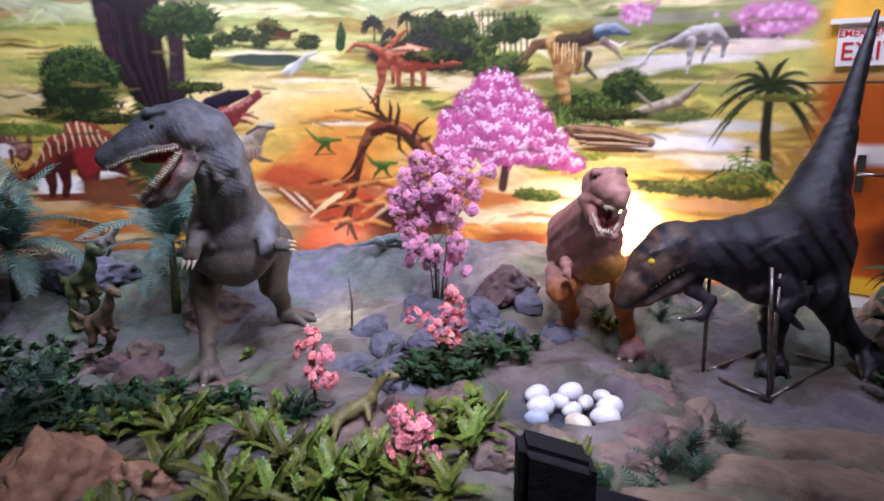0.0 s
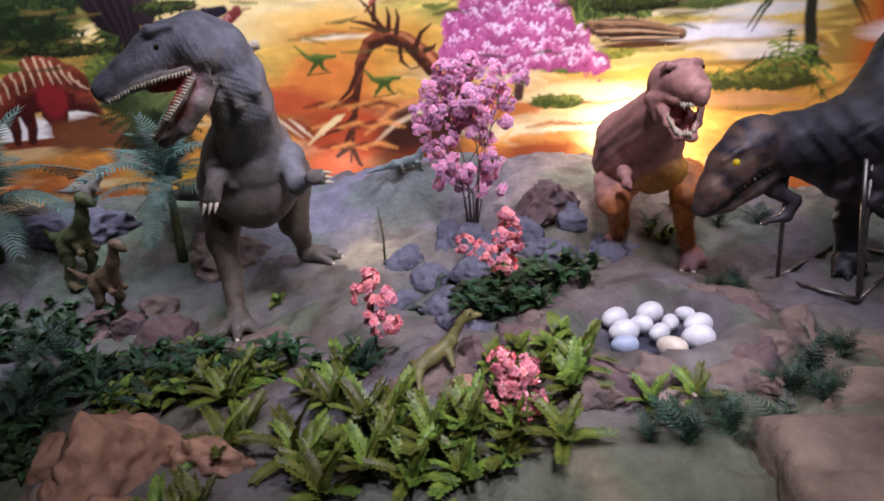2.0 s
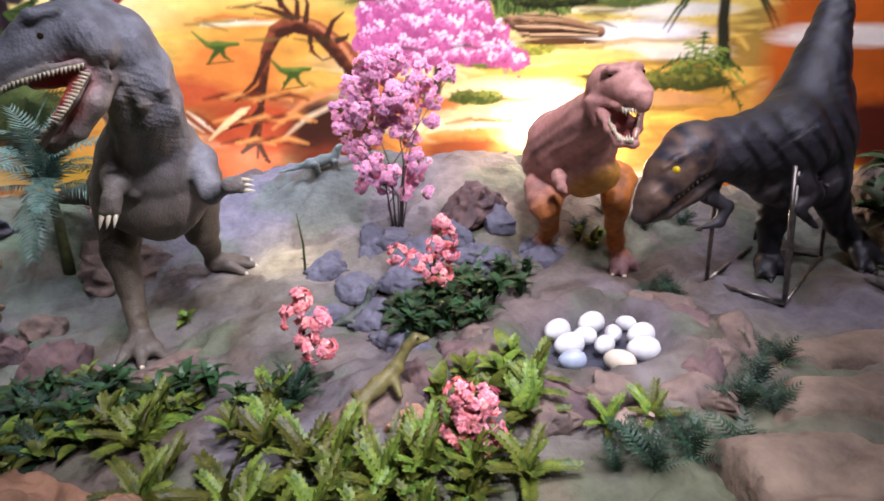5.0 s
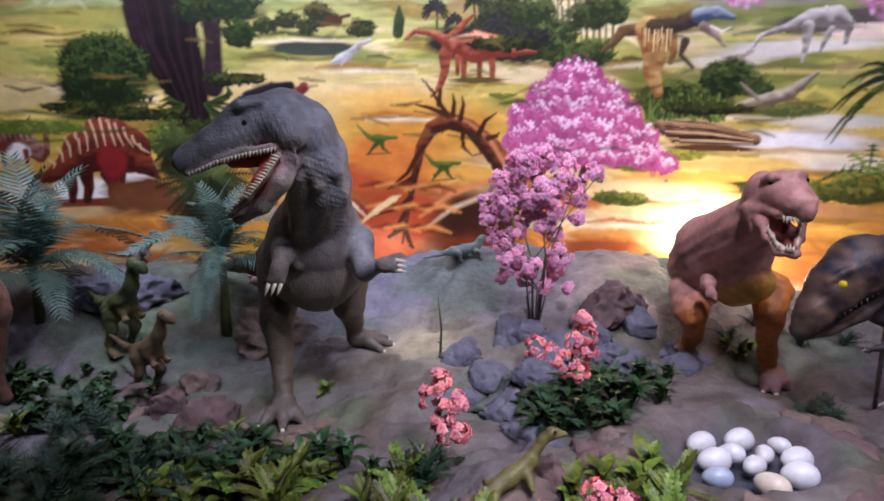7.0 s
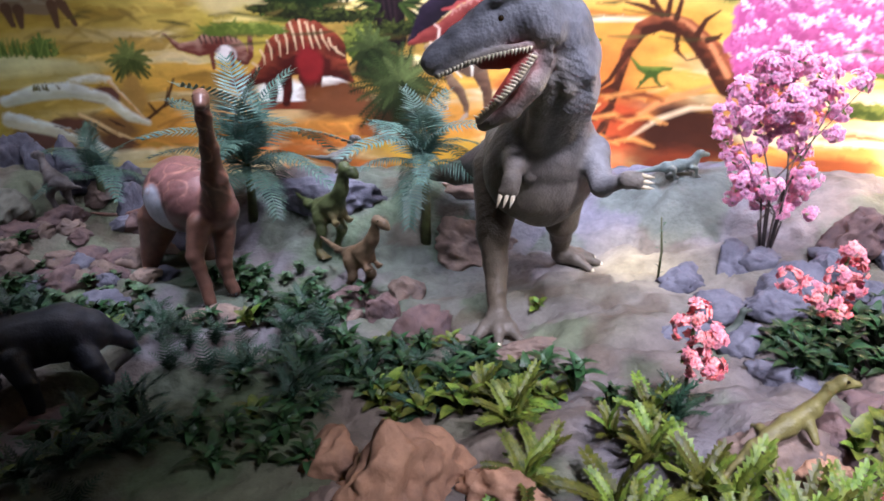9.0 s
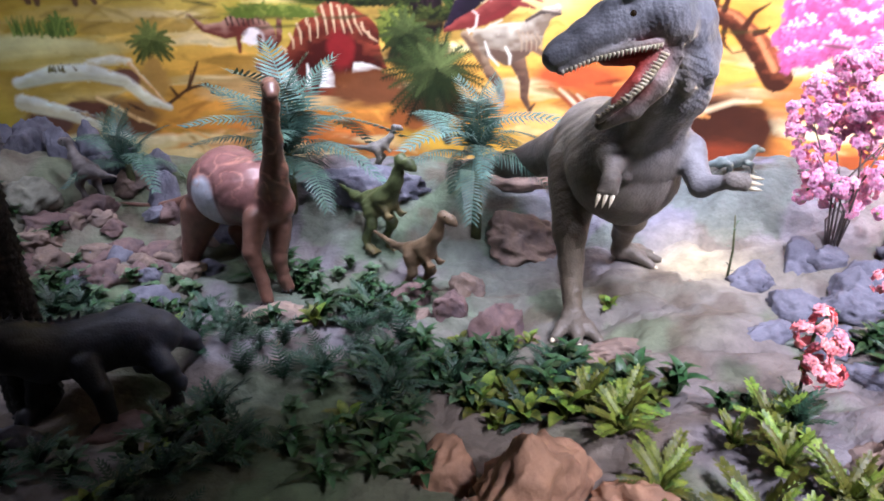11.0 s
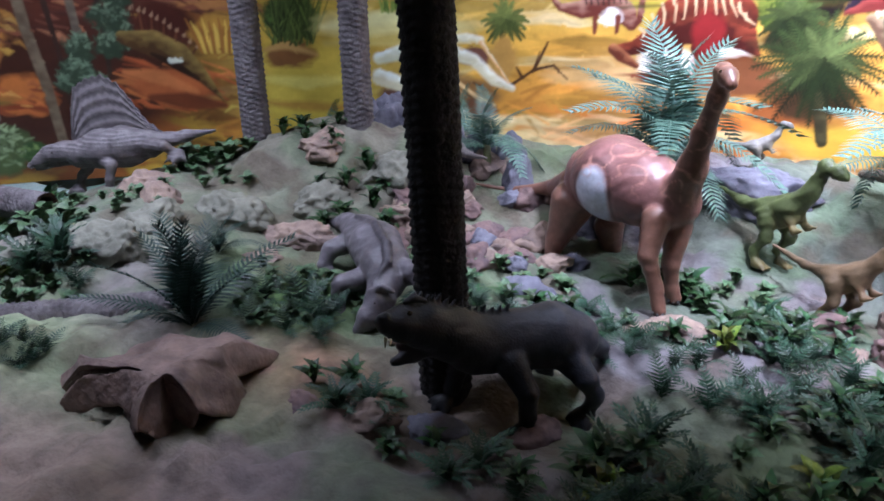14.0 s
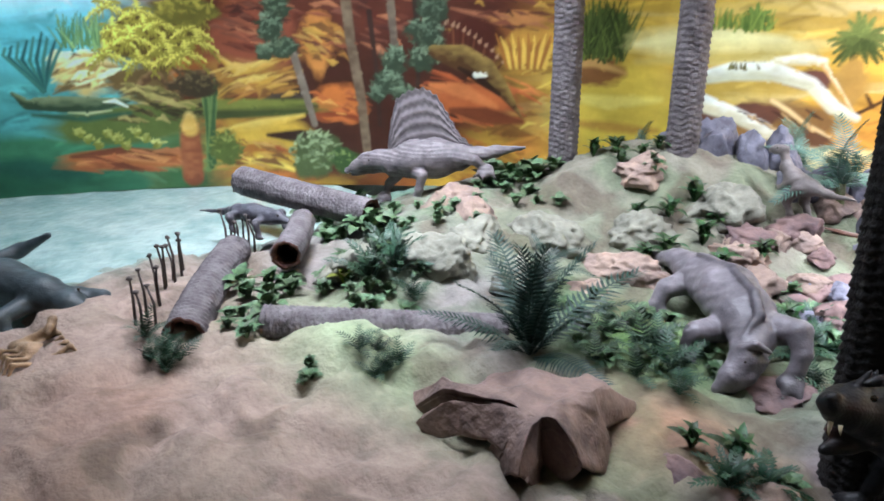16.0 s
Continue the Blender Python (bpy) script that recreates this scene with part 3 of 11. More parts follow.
# striped plant eaters
blob(-0.99, 0.90, 0.18, 0.096, lin(244, 240, 230), 0.30, 0.30, 12)
blob(-0.67, 0.98, 0.14, 0.072, lin(240, 234, 220), 0.30, 0.30, 13)
blob(-0.89, 0.81, 0.35, 0.031, lin(126, 56, 28), 0.30, 0.40, 14)
stroke([(-1.07, 0.97), (-1.06, 0.90), (-1.07, 0.83)], [0.045, 0.032, 0.023], lin(58, 18, 14), 0.006, lin(108, 36, 24))
stroke([(-0.97, 0.99), (-0.96, 0.91), (-0.98, 0.83)], [0.046, 0.032, 0.026], lin(58, 18, 14), 0.006, lin(108, 36, 24))
stroke([(-0.82, 0.99), (-0.81, 0.92), (-0.82, 0.86)], [0.064, 0.035, 0.028], lin(58, 18, 14), 0.006, lin(108, 36, 24))
stroke([(-0.75, 1.03), (-0.75, 0.95), (-0.77, 0.88)], [0.035, 0.022, 0.020], lin(58, 18, 14), 0.006, lin(108, 36, 24))
stroke([(-1.29, 0.96), (-1.20, 0.98), (-1.09, 1.04), (-0.96, 1.14), (-0.82, 1.19), (-0.70, 1.15), (-0.62, 1.07), (-0.52, 0.97)], [0.038, 0.042, 0.072, 0.140, 0.184, 0.152, 0.080, 0.016], lin(70, 20, 14), 0.006, lin(152, 66, 38))
blob(-0.80, 1.08, 0.09, 0.120, lin(132, 26, 26), 0.20, 0.40, 3)
stroke([(-1.32, 0.97), (-1.27, 0.93), (-1.18, 0.88)], [0.032, 0.035, 0.020], lin(92, 40, 24), 0.006, lin(176, 112, 70))
stroke([(-1.18, 1.09), (-1.15, 1.07), (-1.16, 1.04)], [0.008, 0.008, 0.002], lin(222, 188, 142), 0.005)
stroke([(-1.12, 1.17), (-1.10, 1.13), (-1.10, 1.08)], [0.008, 0.007, 0.003], lin(222, 188, 142), 0.005)
stroke([(-1.07, 1.23), (-1.05, 1.17), (-1.05, 1.11)], [0.008, 0.007, 0.003], lin(222, 188, 142), 0.005)
stroke([(-1.01, 1.28), (-0.99, 1.21), (-0.99, 1.13)], [0.008, 0.007, 0.002], lin(222, 188, 142), 0.005)
stroke([(-0.96, 1.31), (-0.94, 1.24), (-0.94, 1.15)], [0.008, 0.007, 0.002], lin(222, 188, 142), 0.005)
stroke([(-0.91, 1.34), (-0.89, 1.26), (-0.88, 1.17)], [0.008, 0.008, 0.002], lin(222, 188, 142), 0.005)
stroke([(-0.85, 1.35), (-0.84, 1.27), (-0.83, 1.18)], [0.008, 0.008, 0.002], lin(222, 188, 142), 0.005)
stroke([(-0.80, 1.34), (-0.79, 1.27), (-0.77, 1.18)], [0.008, 0.008, 0.003], lin(222, 188, 142), 0.005)
stroke([(-0.76, 1.32), (-0.75, 1.26), (-0.72, 1.18)], [0.008, 0.007, 0.003], lin(222, 188, 142), 0.005)
stroke([(-0.71, 1.29), (-0.70, 1.24), (-0.66, 1.17)], [0.009, 0.007, 0.002], lin(222, 188, 142), 0.005)
stroke([(-0.66, 1.24), (-0.65, 1.20), (-0.61, 1.16)], [0.008, 0.007, 0.002], lin(222, 188, 142), 0.005)
stroke([(-0.62, 1.18), (-0.61, 1.16), (-0.56, 1.13)], [0.008, 0.008, 0.002], lin(222, 188, 142), 0.005)
stroke([(-1.74, 1.28), (-1.65, 1.20), (-1.52, 1.19), (-1.38, 1.25), (-1.27, 1.17), (-1.23, 1.11), (-1.19, 1.14), (-1.18, 1.26)], [0.007, 0.023, 0.053, 0.090, 0.063, 0.034, 0.021, 0.017], lin(104, 46, 34), 0.006, lin(196, 150, 128))
blob(-1.35, 1.15, 0.06, 0.053, lin(240, 232, 226), 0.3, 0.4, 1)
stroke([(-1.51, 1.26), (-1.50, 1.22)], [0.007, 0.004], lin(40, 20, 20), 0.006)
stroke([(-1.48, 1.27), (-1.47, 1.22)], [0.008, 0.004], lin(40, 20, 20), 0.006)
stroke([(-1.45, 1.28), (-1.43, 1.22)], [0.007, 0.004], lin(40, 20, 20), 0.006)
stroke([(-1.42, 1.29), (-1.40, 1.22)], [0.007, 0.004], lin(40, 20, 20), 0.006)
stroke([(-1.38, 1.29), (-1.37, 1.22)], [0.007, 0.004], lin(40, 20, 20), 0.006)
stroke([(-1.35, 1.29), (-1.34, 1.23)], [0.007, 0.004], lin(40, 20, 20), 0.006)
stroke([(-1.32, 1.28), (-1.30, 1.23)], [0.008, 0.004], lin(40, 20, 20), 0.006)
stroke([(-1.28, 1.28), (-1.27, 1.23)], [0.007, 0.004], lin(40, 20, 20), 0.006)
stroke([(-1.44, 1.14), (-1.44, 1.06)], [0.019, 0.011], lin(110, 50, 36), 0.006)
stroke([(-1.31, 1.15), (-1.31, 1.07)], [0.018, 0.011], lin(110, 50, 36), 0.006)
# hunters and cycads
blob(0.68, 0.95, 0.30, 0.088, lin(196, 84, 28), 0.4, 0.5, 15)
blob(0.52, 0.68, 0.21, 0.078, lin(240, 180, 90), 0.4, 0.6, 16)
stroke([(0.54, 0.88), (0.65, 0.80), (0.75, 0.71)], [0.003, 0.014, 0.003], lin(150, 60, 20), 0.01)
stroke([(0.60, 0.87), (0.70, 0.79), (0.79, 0.71)], [0.003, 0.014, 0.003], lin(250, 230, 190), 0.01)
stroke([(0.65, 0.86), (0.74, 0.78), (0.82, 0.70)], [0.003, 0.015, 0.003], lin(150, 60, 20), 0.01)
stroke([(0.71, 0.84), (0.79, 0.77), (0.86, 0.70)], [0.003, 0.014, 0.003], lin(250, 230, 190), 0.01)
stroke([(0.76, 0.83), (0.84, 0.76), (0.89, 0.69)], [0.003, 0.014, 0.003], lin(150, 60, 20), 0.01)


def painted_cycad(u, z, r, n, dark, lite):
    """A rosette of arching feathered fronds, the lower ones darker."""
    for k in range(n):
        a = 2.0 * math.pi * (k * 0.618 % 1.0) + 0.1
        up = math.sin(a)
        L = r * (0.85 + 0.25 * rng.random())
        f = np.clip(0.45 + 0.4 * up + rng.normal(0, 0.15), 0.05, 1)
        tone = np.asarray(dark) * (1 - f) + np.asarray(lite) * f
        pts = [(u + L * t * math.cos(a), z + L * (t * up * 0.95 + 0.30 * t * abs(math.cos(a)) - 0.45 * t * t * abs(math.cos(a)))) for t in (0, 0.2, 0.4, 0.6, 0.8, 1.0)]
        stroke(pts, [0.010, 0.009, 0.008, 0.007, 0.005, 0.002], tone * 0.8, 0.005)
        for i in range(1, 15):
            t = i / 15 * 5
            p, q = pts[int(t)], pts[min(int(t) + 1, 5)]
            x, y = p[0] + (q[0] - p[0]) * (t % 1), p[1] + (q[1] - p[1]) * (t % 1)
            d = math.atan2(q[1] - p[1], q[0] - p[0])
            for side in (-1, 1):
                w = L * 0.24 * (1.15 - i / 15)
                b = d + side * 0.9
                stroke([(x, y), (x + w * math.cos(b), y + w * math.sin(b) - w * 0.15)], [0.006, 0.002], tone * (0.85 + 0.4 * rng.random()), 0.004)


blob(-0.62, 0.88, 0.21, 0.077, lin(110, 60, 24), 0.40, 0.40, 6)
blob(-0.30, 0.65, 0.18, 0.077, lin(150, 84, 30), 0.40, 0.40, 7)
painted_cycad(-1.98, 1.12, 0.15, 18, lin(46, 58, 20), lin(128, 138, 62))
painted_cycad(-2.50, 1.22, 0.08, 9, lin(50, 70, 24), lin(120, 140, 56))
stroke([(-2.72, 1.57), (-2.62, 1.51), (-2.44, 1.52), (-2.29, 1.57), (-2.22, 1.64)], [0.035, 0.091, 0.112, 0.049, 0.021], lin(150, 120, 84), 0.006, lin(206, 190, 160))
stroke([(-2.66, 1.45), (-2.64, 1.35)], [0.034, 0.015], lin(110, 76, 50), 0.006)
stroke([(-2.59, 1.44), (-2.59, 1.34)], [0.034, 0.015], lin(110, 76, 50), 0.006)
stroke([(-2.39, 1.47), (-2.38, 1.34)], [0.034, 0.015], lin(110, 76, 50), 0.006)
stroke([(-2.33, 1.47), (-2.27, 1.35)], [0.032, 0.015], lin(110, 76, 50), 0.006)
blob(-1.32, 1.51, 0.23, 0.098, lin(206, 186, 118), 0.4, 0.6, 6)
foliage(-0.81, 1.57, 0.23, 0.140, lin(22, 34, 12), lin(66, 92, 36), 120, 0.05)
foliage(-1.23, 1.30, 0.28, 0.042, lin(90, 110, 30), lin(150, 160, 60), 60, 0.04)
stroke([(-1.93, 0.73), (-1.79, 0.83), (-1.76, 0.94)], [0.011, 0.009, 0.003], lin(74, 44, 20), 0.006)
stroke([(-1.79, 0.83), (-1.67, 0.86), (-1.58, 0.78)], [0.011, 0.009, 0.004], lin(74, 44, 20), 0.006)
stroke([(-1.78, 0.85), (-1.73, 0.96), (-1.71, 1.00)], [0.011, 0.009, 0.003], lin(74, 44, 20), 0.006)
stroke([(-1.86, 0.78), (-1.90, 0.84)], [0.011, 0.009], lin(74, 44, 20), 0.006)
# canyon: dark red cliffs with orange faces
blob(-4.78, 0.87, 1.05, 0.665, lin(74, 36, 22), 0.30, 0.50, 3)
blob(-4.90, 1.25, 1.16, 0.210, lin(96, 44, 26), 0.40, 0.50, 4)
blob(-5.53, 1.09, 0.28, 0.263, lin(150, 74, 44), 0.40, 0.40, 5)
stroke([(-5.70, 1.26), (-5.55, 1.22), (-5.40, 1.14)], [0.003, 0.021, 0.003], lin(98, 40, 24), 0.012)
stroke([(-5.70, 1.18), (-5.52, 1.13), (-5.35, 1.06)], [0.004, 0.021, 0.004], lin(186, 112, 70), 0.012)
stroke([(-5.69, 1.07), (-5.53, 1.03), (-5.36, 0.95)], [0.004, 0.021, 0.004], lin(98, 40, 24), 0.012)
stroke([(-5.65, 0.97), (-5.51, 0.92), (-5.37, 0.84)], [0.003, 0.021, 0.003], lin(186, 112, 70), 0.012)
stroke([(-4.83, 1.25), (-4.67, 1.21), (-4.51, 1.14)], [0.004, 0.021, 0.003], lin(98, 40, 24), 0.012)
stroke([(-4.26, 1.27), (-4.07, 1.23), (-3.87, 1.16)], [0.003, 0.018, 0.003], lin(186, 112, 70), 0.012)
stroke([(-3.91, 1.07), (-3.78, 1.03), (-3.66, 0.96)], [0.003, 0.021, 0.003], lin(98, 40, 24), 0.012)
stroke([(-4.84, 1.07), (-4.73, 1.03), (-4.63, 0.95)], [0.004, 0.021, 0.003], lin(186, 112, 70), 0.012)
blob(-5.13, 1.05, 0.12, 0.168, lin(206, 126, 44), 0.40, 0.40, 6)
blob(-5.01, 0.67, 0.16, 0.119, lin(214, 112, 30), 0.45, 0.40, 7)
stroke([(-5.17, 0.60), (-4.98, 0.62), (-4.83, 0.56)], [0.012, 0.032, 0.012], lin(150, 60, 20), 0.010)
blob(-3.86, 1.21, 0.18, 0.042, lin(206, 130, 60), 0.40, 0.40, 8)
blob(-5.60, 0.73, 0.31, 0.210, lin(176, 120, 40), 0.40, 0.50, 9)
stroke([(-5.75, 0.92), (-5.63, 0.84), (-5.57, 0.73), (-5.75, 0.72)], [0.028, 0.042, 0.035, 0.017], lin(96, 44, 20), 0.010, lin(150, 84, 44))
blob(-5.35, 0.70, 0.17, 0.080, lin(40, 26, 20), 0.40, 0.40, 10)
stroke([(-5.50, 0.69), (-5.35, 0.74), (-5.16, 0.66)], [0.021, 0.035, 0.014], lin(56, 40, 34), 0.010, lin(92, 70, 56))
# olive water meadow and yellow shore
blob(-5.76, 0.64, 0.70, 0.056, lin(104, 104, 40), 0.30, 0.40, 11)
stroke([(-6.37, 0.68), (-5.83, 0.68), (-5.16, 0.69)], [0.014, 0.035, 0.014], lin(130, 128, 48), 0.012)
stroke([(-6.34, 0.62), (-5.77, 0.61), (-5.24, 0.63)], [0.011, 0.028, 0.011], lin(70, 74, 34), 0.012)
blob(-5.53, 0.41, 0.38, 0.160, lin(214, 162, 36), 0.35, 0.40, 12)
stroke([(-5.80, 0.36), (-5.57, 0.39), (-5.27, 0.33)], [0.016, 0.035, 0.016], lin(176, 104, 26), 0.012)
stroke([(-5.77, 0.28), (-5.54, 0.31), (-5.35, 0.23)], [0.016, 0.028, 0.016], lin(240, 196, 70), 0.012)
# shore bank, pale rocks and sea
blob(-6.60, 0.90, 0.18, 0.126, lin(196, 166, 92), 0.45, 0.40, 13)
stroke([(-6.78, 0.90), (-6.58, 0.98), (-6.41, 0.94)], [0.014, 0.063, 0.017], lin(186, 146, 76), 0.012, lin(236, 212, 150))
stroke([(-6.75, 0.80), (-6.61, 0.84), (-6.45, 0.82)], [0.010, 0.031, 0.010], lin(120, 86, 44), 0.010)
blob(-6.27, 0.82, 0.21, 0.140, lin(104, 78, 40), 0.45, 0.40, 14)
stroke([(-6.31, 0.78), (-6.25, 0.85), (-6.16, 0.88), (-6.10, 0.79)], [0.017, 0.025, 0.024, 0.007], lin(88, 58, 34), 0.008, lin(150, 110, 66))
stroke([(-6.23, 0.85), (-6.17, 0.92), (-6.07, 0.95), (-6.01, 0.86)], [0.018, 0.024, 0.021, 0.007], lin(88, 58, 34), 0.008, lin(150, 110, 66))
stroke([(-6.15, 0.74), (-6.09, 0.81), (-5.99, 0.84), (-5.93, 0.75)], [0.018, 0.024, 0.021, 0.007], lin(88, 58, 34), 0.008, lin(150, 110, 66))
stroke([(-6.00, 0.79), (-5.94, 0.87), (-5.84, 0.89), (-5.78, 0.80)], [0.017, 0.025, 0.021, 0.007], lin(88, 58, 34), 0.008, lin(150, 110, 66))
stroke([(-6.12, 0.67), (-6.06, 0.74), (-5.96, 0.77), (-5.90, 0.68)], [0.020, 0.025, 0.021, 0.008], lin(88, 58, 34), 0.008, lin(150, 110, 66))
blob(-6.42, 0.55, 0.49, 0.112, lin(96, 104, 44), 0.35, 0.40, 15)
blob(-7.03, 0.23, 0.39, 0.105, lin(52, 104, 72), 0.30, 0.50, 16)
stroke([(-7.33, 0.36), (-7.02, 0.30), (-6.72, 0.24)], [0.028, 0.080, 0.028], lin(44, 92, 70), 0.030)
blob(-6.42, 0.33, 0.42, 0.070, lin(190, 104, 44), 0.30, 0.35, 17)
stroke([(-6.74, 0.32), (-6.42, 0.36), (-6.07, 0.29)], [0.012, 0.036, 0.012], lin(222, 140, 70), 0.012)
stroke([(-6.77, 0.37), (-6.45, 0.40), (-6.13, 0.35)], [0.008, 0.024, 0.007], lin(120, 64, 34), 0.010)
# broken ledges: layered touches of rust, gold and umber
def ledges(u0, u1, z0, z1, colours, n, long=0.14, slant=-0.25):
    for _ in range(n):
        u, z, L = u0 + (u1 - u0) * rng.random(), z0 + (z1 - z0) * rng.random(), long * (0.35 + rng.random())
        k = slant * (0.4 + rng.random())
        w = 0.006 + 0.016 * rng.random()
        c = np.asarray(colours[int(rng.random() * len(colours))])
        stroke([(u - L / 2, z - k * L / 2), (u, jag(z, 0.010) + 0.012), (u + L / 2, z + k * L / 2)], [0.003, w, 0.003], c, 0.008, np.minimum(c * 1.35, 0.9) if rng.random() > 0.5 else None)


RUSTS = [lin(150, 80, 48), lin(112, 54, 34), lin(84, 42, 30), lin(176, 104, 62), lin(128, 70, 48)]
GOLDS = [lin(206, 150, 50), lin(226, 176, 76), lin(172, 112, 36), lin(130, 82, 34), lin(196, 140, 62)]
ledges(-5.78, -5.30, 1.00, 1.34, RUSTS, 40)
ledges(-5.26, -4.50, 0.95, 1.36, RUSTS, 40)
ledges(-5.22, -4.94, 0.94, 1.16, GOLDS, 26, 0.12, -0.5)
ledges(-4.20, -3.55, 1.10, 1.36, RUSTS + GOLDS[:1], 30)
ledges(-3.80, -3.30, 0.55, 1.12, [lin(206, 160, 40), lin(176, 120, 30), lin(226, 186, 66), lin(140, 92, 30)], 46, 0.16, 0.3)
stroke([(-5.77, 0.99), (-5.66, 0.89), (-5.49, 0.93), (-5.33, 0.98)], [0.008, 0.030, 0.026, 0.006], lin(214, 160, 46), 0.010, lin(240, 196, 90))
stroke([(-5.80, 0.74), (-5.64, 0.81), (-5.38, 0.86), (-5.24, 0.89)], [0.012, 0.036, 0.028, 0.006], lin(206, 148, 40), 0.010, lin(236, 190, 80))
ledges(-5.78, -5.30, 0.72, 0.97, GOLDS, 30, 0.16, 0.35)
stroke([(-5.83, 0.50), (-5.55, 0.54), (-5.25, 0.60)], [0.016, 0.036, 0.012], lin(222, 170, 48), 0.010, lin(238, 196, 84))
stroke([(-5.50, 0.47), (-5.28, 0.46), (-5.05, 0.42)], [0.012, 0.046, 0.030], lin(62, 34, 24), 0.010)
ledges(-5.78, -5.40, 0.24, 0.44, GOLDS + [lin(160, 78, 26)], 26, 0.16, -0.3)
ledges(-5.16, -4.86, 0.55, 0.74, [lin(206, 104, 34), lin(228, 150, 60), lin(150, 66, 26), lin(178, 90, 36)], 22, 0.12, -0.2)
ledges(-4.45, -3.75, 0.55, 0.86, [lin(196, 92, 34), lin(214, 118, 48), lin(150, 66, 26), lin(176, 100, 40)], 40, 0.22, -0.35)
ledges(-6.78, -6.42, 0.80, 1.00, [lin(222, 194, 112), lin(196, 156, 78), lin(150, 112, 56), lin(240, 222, 160), lin(110, 84, 44)], 40, 0.12, 0.4)
ledges(-6.74, -6.10, 0.26, 0.38, [lin(176, 92, 44), lin(204, 120, 64), lin(130, 62, 34), lin(222, 150, 90)], 26, 0.20, -0.2)
ledges(-6.42, -5.86, 0.56, 0.82, [lin(120, 104, 50), lin(84, 70, 36), lin(150, 130, 66), lin(66, 54, 30), lin(176, 150, 80)], 50, 0.14, -0.25)
# floating crocodile
stroke([(-7.04, 0.79), (-6.97, 0.72), (-6.77, 0.71), (-6.57, 0.70), (-6.37, 0.72)], [0.010, 0.036, 0.052, 0.048, 0.014], lin(54, 68, 44), 0.006, lin(132, 136, 92))
stroke([(-6.52, 0.715), (-6.45, 0.72), (-6.38, 0.68)], [0.004, 0.014, 0.006], lin(226, 216, 176), 0.006)
stroke([(-6.74, 0.655), (-6.62, 0.645), (-6.48, 0.66)], [0.004, 0.010, 0.004], lin(176, 176, 120), 0.006)
stroke([(-6.95, 0.65), (-6.65, 0.61), (-6.37, 0.64)], [0.011, 0.021, 0.012], lin(54, 84, 60), 0.012)
# yellow fern thicket
blob(-6.15, 1.13, 0.33, 0.165, lin(92, 70, 24), 0.50, 0.40, 18)
palm(-6.40, 1.29, 0.13, lin(146, 128, 36), lin(226, 202, 72), 7, 0.7, True)
palm(-6.22, 1.25, 0.13, lin(146, 128, 36), lin(226, 202, 72), 7, 0.7, True)
palm(-6.02, 1.26, 0.13, lin(146, 128, 36), lin(226, 202, 72), 7, 0.7, True)
palm(-5.93, 1.28, 0.13, lin(146, 128, 36), lin(226, 202, 72), 7, 0.7, True)
palm(-6.39, 1.15, 0.13, lin(146, 128, 36), lin(226, 202, 72), 7, 0.7, True)
palm(-6.20, 1.17, 0.11, lin(146, 128, 36), lin(226, 202, 72), 7, 0.7, True)
palm(-6.10, 1.19, 0.11, lin(146, 128, 36), lin(226, 202, 72), 7, 0.7, True)
palm(-5.92, 1.15, 0.13, lin(146, 128, 36), lin(226, 202, 72), 7, 0.7, True)
palm(-6.37, 1.08, 0.11, lin(146, 128, 36), lin(226, 202, 72), 7, 0.7, True)
palm(-6.28, 1.10, 0.13, lin(146, 128, 36), lin(226, 202, 72), 7, 0.7, True)
palm(-6.09, 1.05, 0.13, lin(146, 128, 36), lin(226, 202, 72), 7, 0.7, True)
palm(-5.89, 1.07, 0.13, lin(146, 128, 36), lin(226, 202, 72), 7, 0.7, True)
palm(-6.45, 1.01, 0.13, lin(146, 128, 36), lin(226, 202, 72), 7, 0.7, True)
palm(-6.26, 0.96, 0.11, lin(146, 128, 36), lin(226, 202, 72), 7, 0.7, True)
palm(-6.07, 0.98, 0.13, lin(146, 128, 36), lin(226, 202, 72), 7, 0.7, True)
palm(-5.97, 1.00, 0.13, lin(146, 128, 36), lin(226, 202, 72), 7, 0.7, True)
foliage(-5.93, 1.26, 0.18, 0.084, lin(110, 96, 30), lin(214, 186, 60), 40, 0.050)
stroke([(-6.86, 0.80), (-6.74, 1.01), (-6.69, 1.08)], [0.014, 0.011, 0.007], lin(64, 112, 96), 0.006)
stroke([(-6.86, 0.80), (-6.78, 1.00), (-6.73, 1.10)], [0.014, 0.011, 0.006], lin(40, 84, 78), 0.006)
stroke([(-6.86, 0.80), (-6.82, 0.99), (-6.77, 1.12)], [0.014, 0.011, 0.007], lin(64, 112, 96), 0.006)
stroke([(-6.86, 0.80), (-6.86, 0.99), (-6.80, 1.14)], [0.014, 0.011, 0.007], lin(40, 84, 78), 0.006)
stroke([(-6.86, 0.80), (-6.90, 0.98), (-6.85, 1.12)], [0.014, 0.011, 0.006], lin(64, 112, 96), 0.006)
stroke([(-6.86, 0.80), (-6.94, 0.99), (-6.89, 1.10)], [0.014, 0.011, 0.007], lin(40, 84, 78), 0.006)
stroke([(-6.86, 0.80), (-6.97, 1.00), (-6.94, 1.09)], [0.014, 0.009, 0.006], lin(64, 112, 96), 0.006)
stroke([(-6.86, 0.80), (-7.01, 1.01), (-6.98, 1.07)], [0.014, 0.009, 0.007], lin(40, 84, 78), 0.006)
stroke([(-6.86, 0.80), (-7.04, 1.02), (-7.02, 1.06)], [0.014, 0.009, 0.007], lin(64, 112, 96), 0.006)
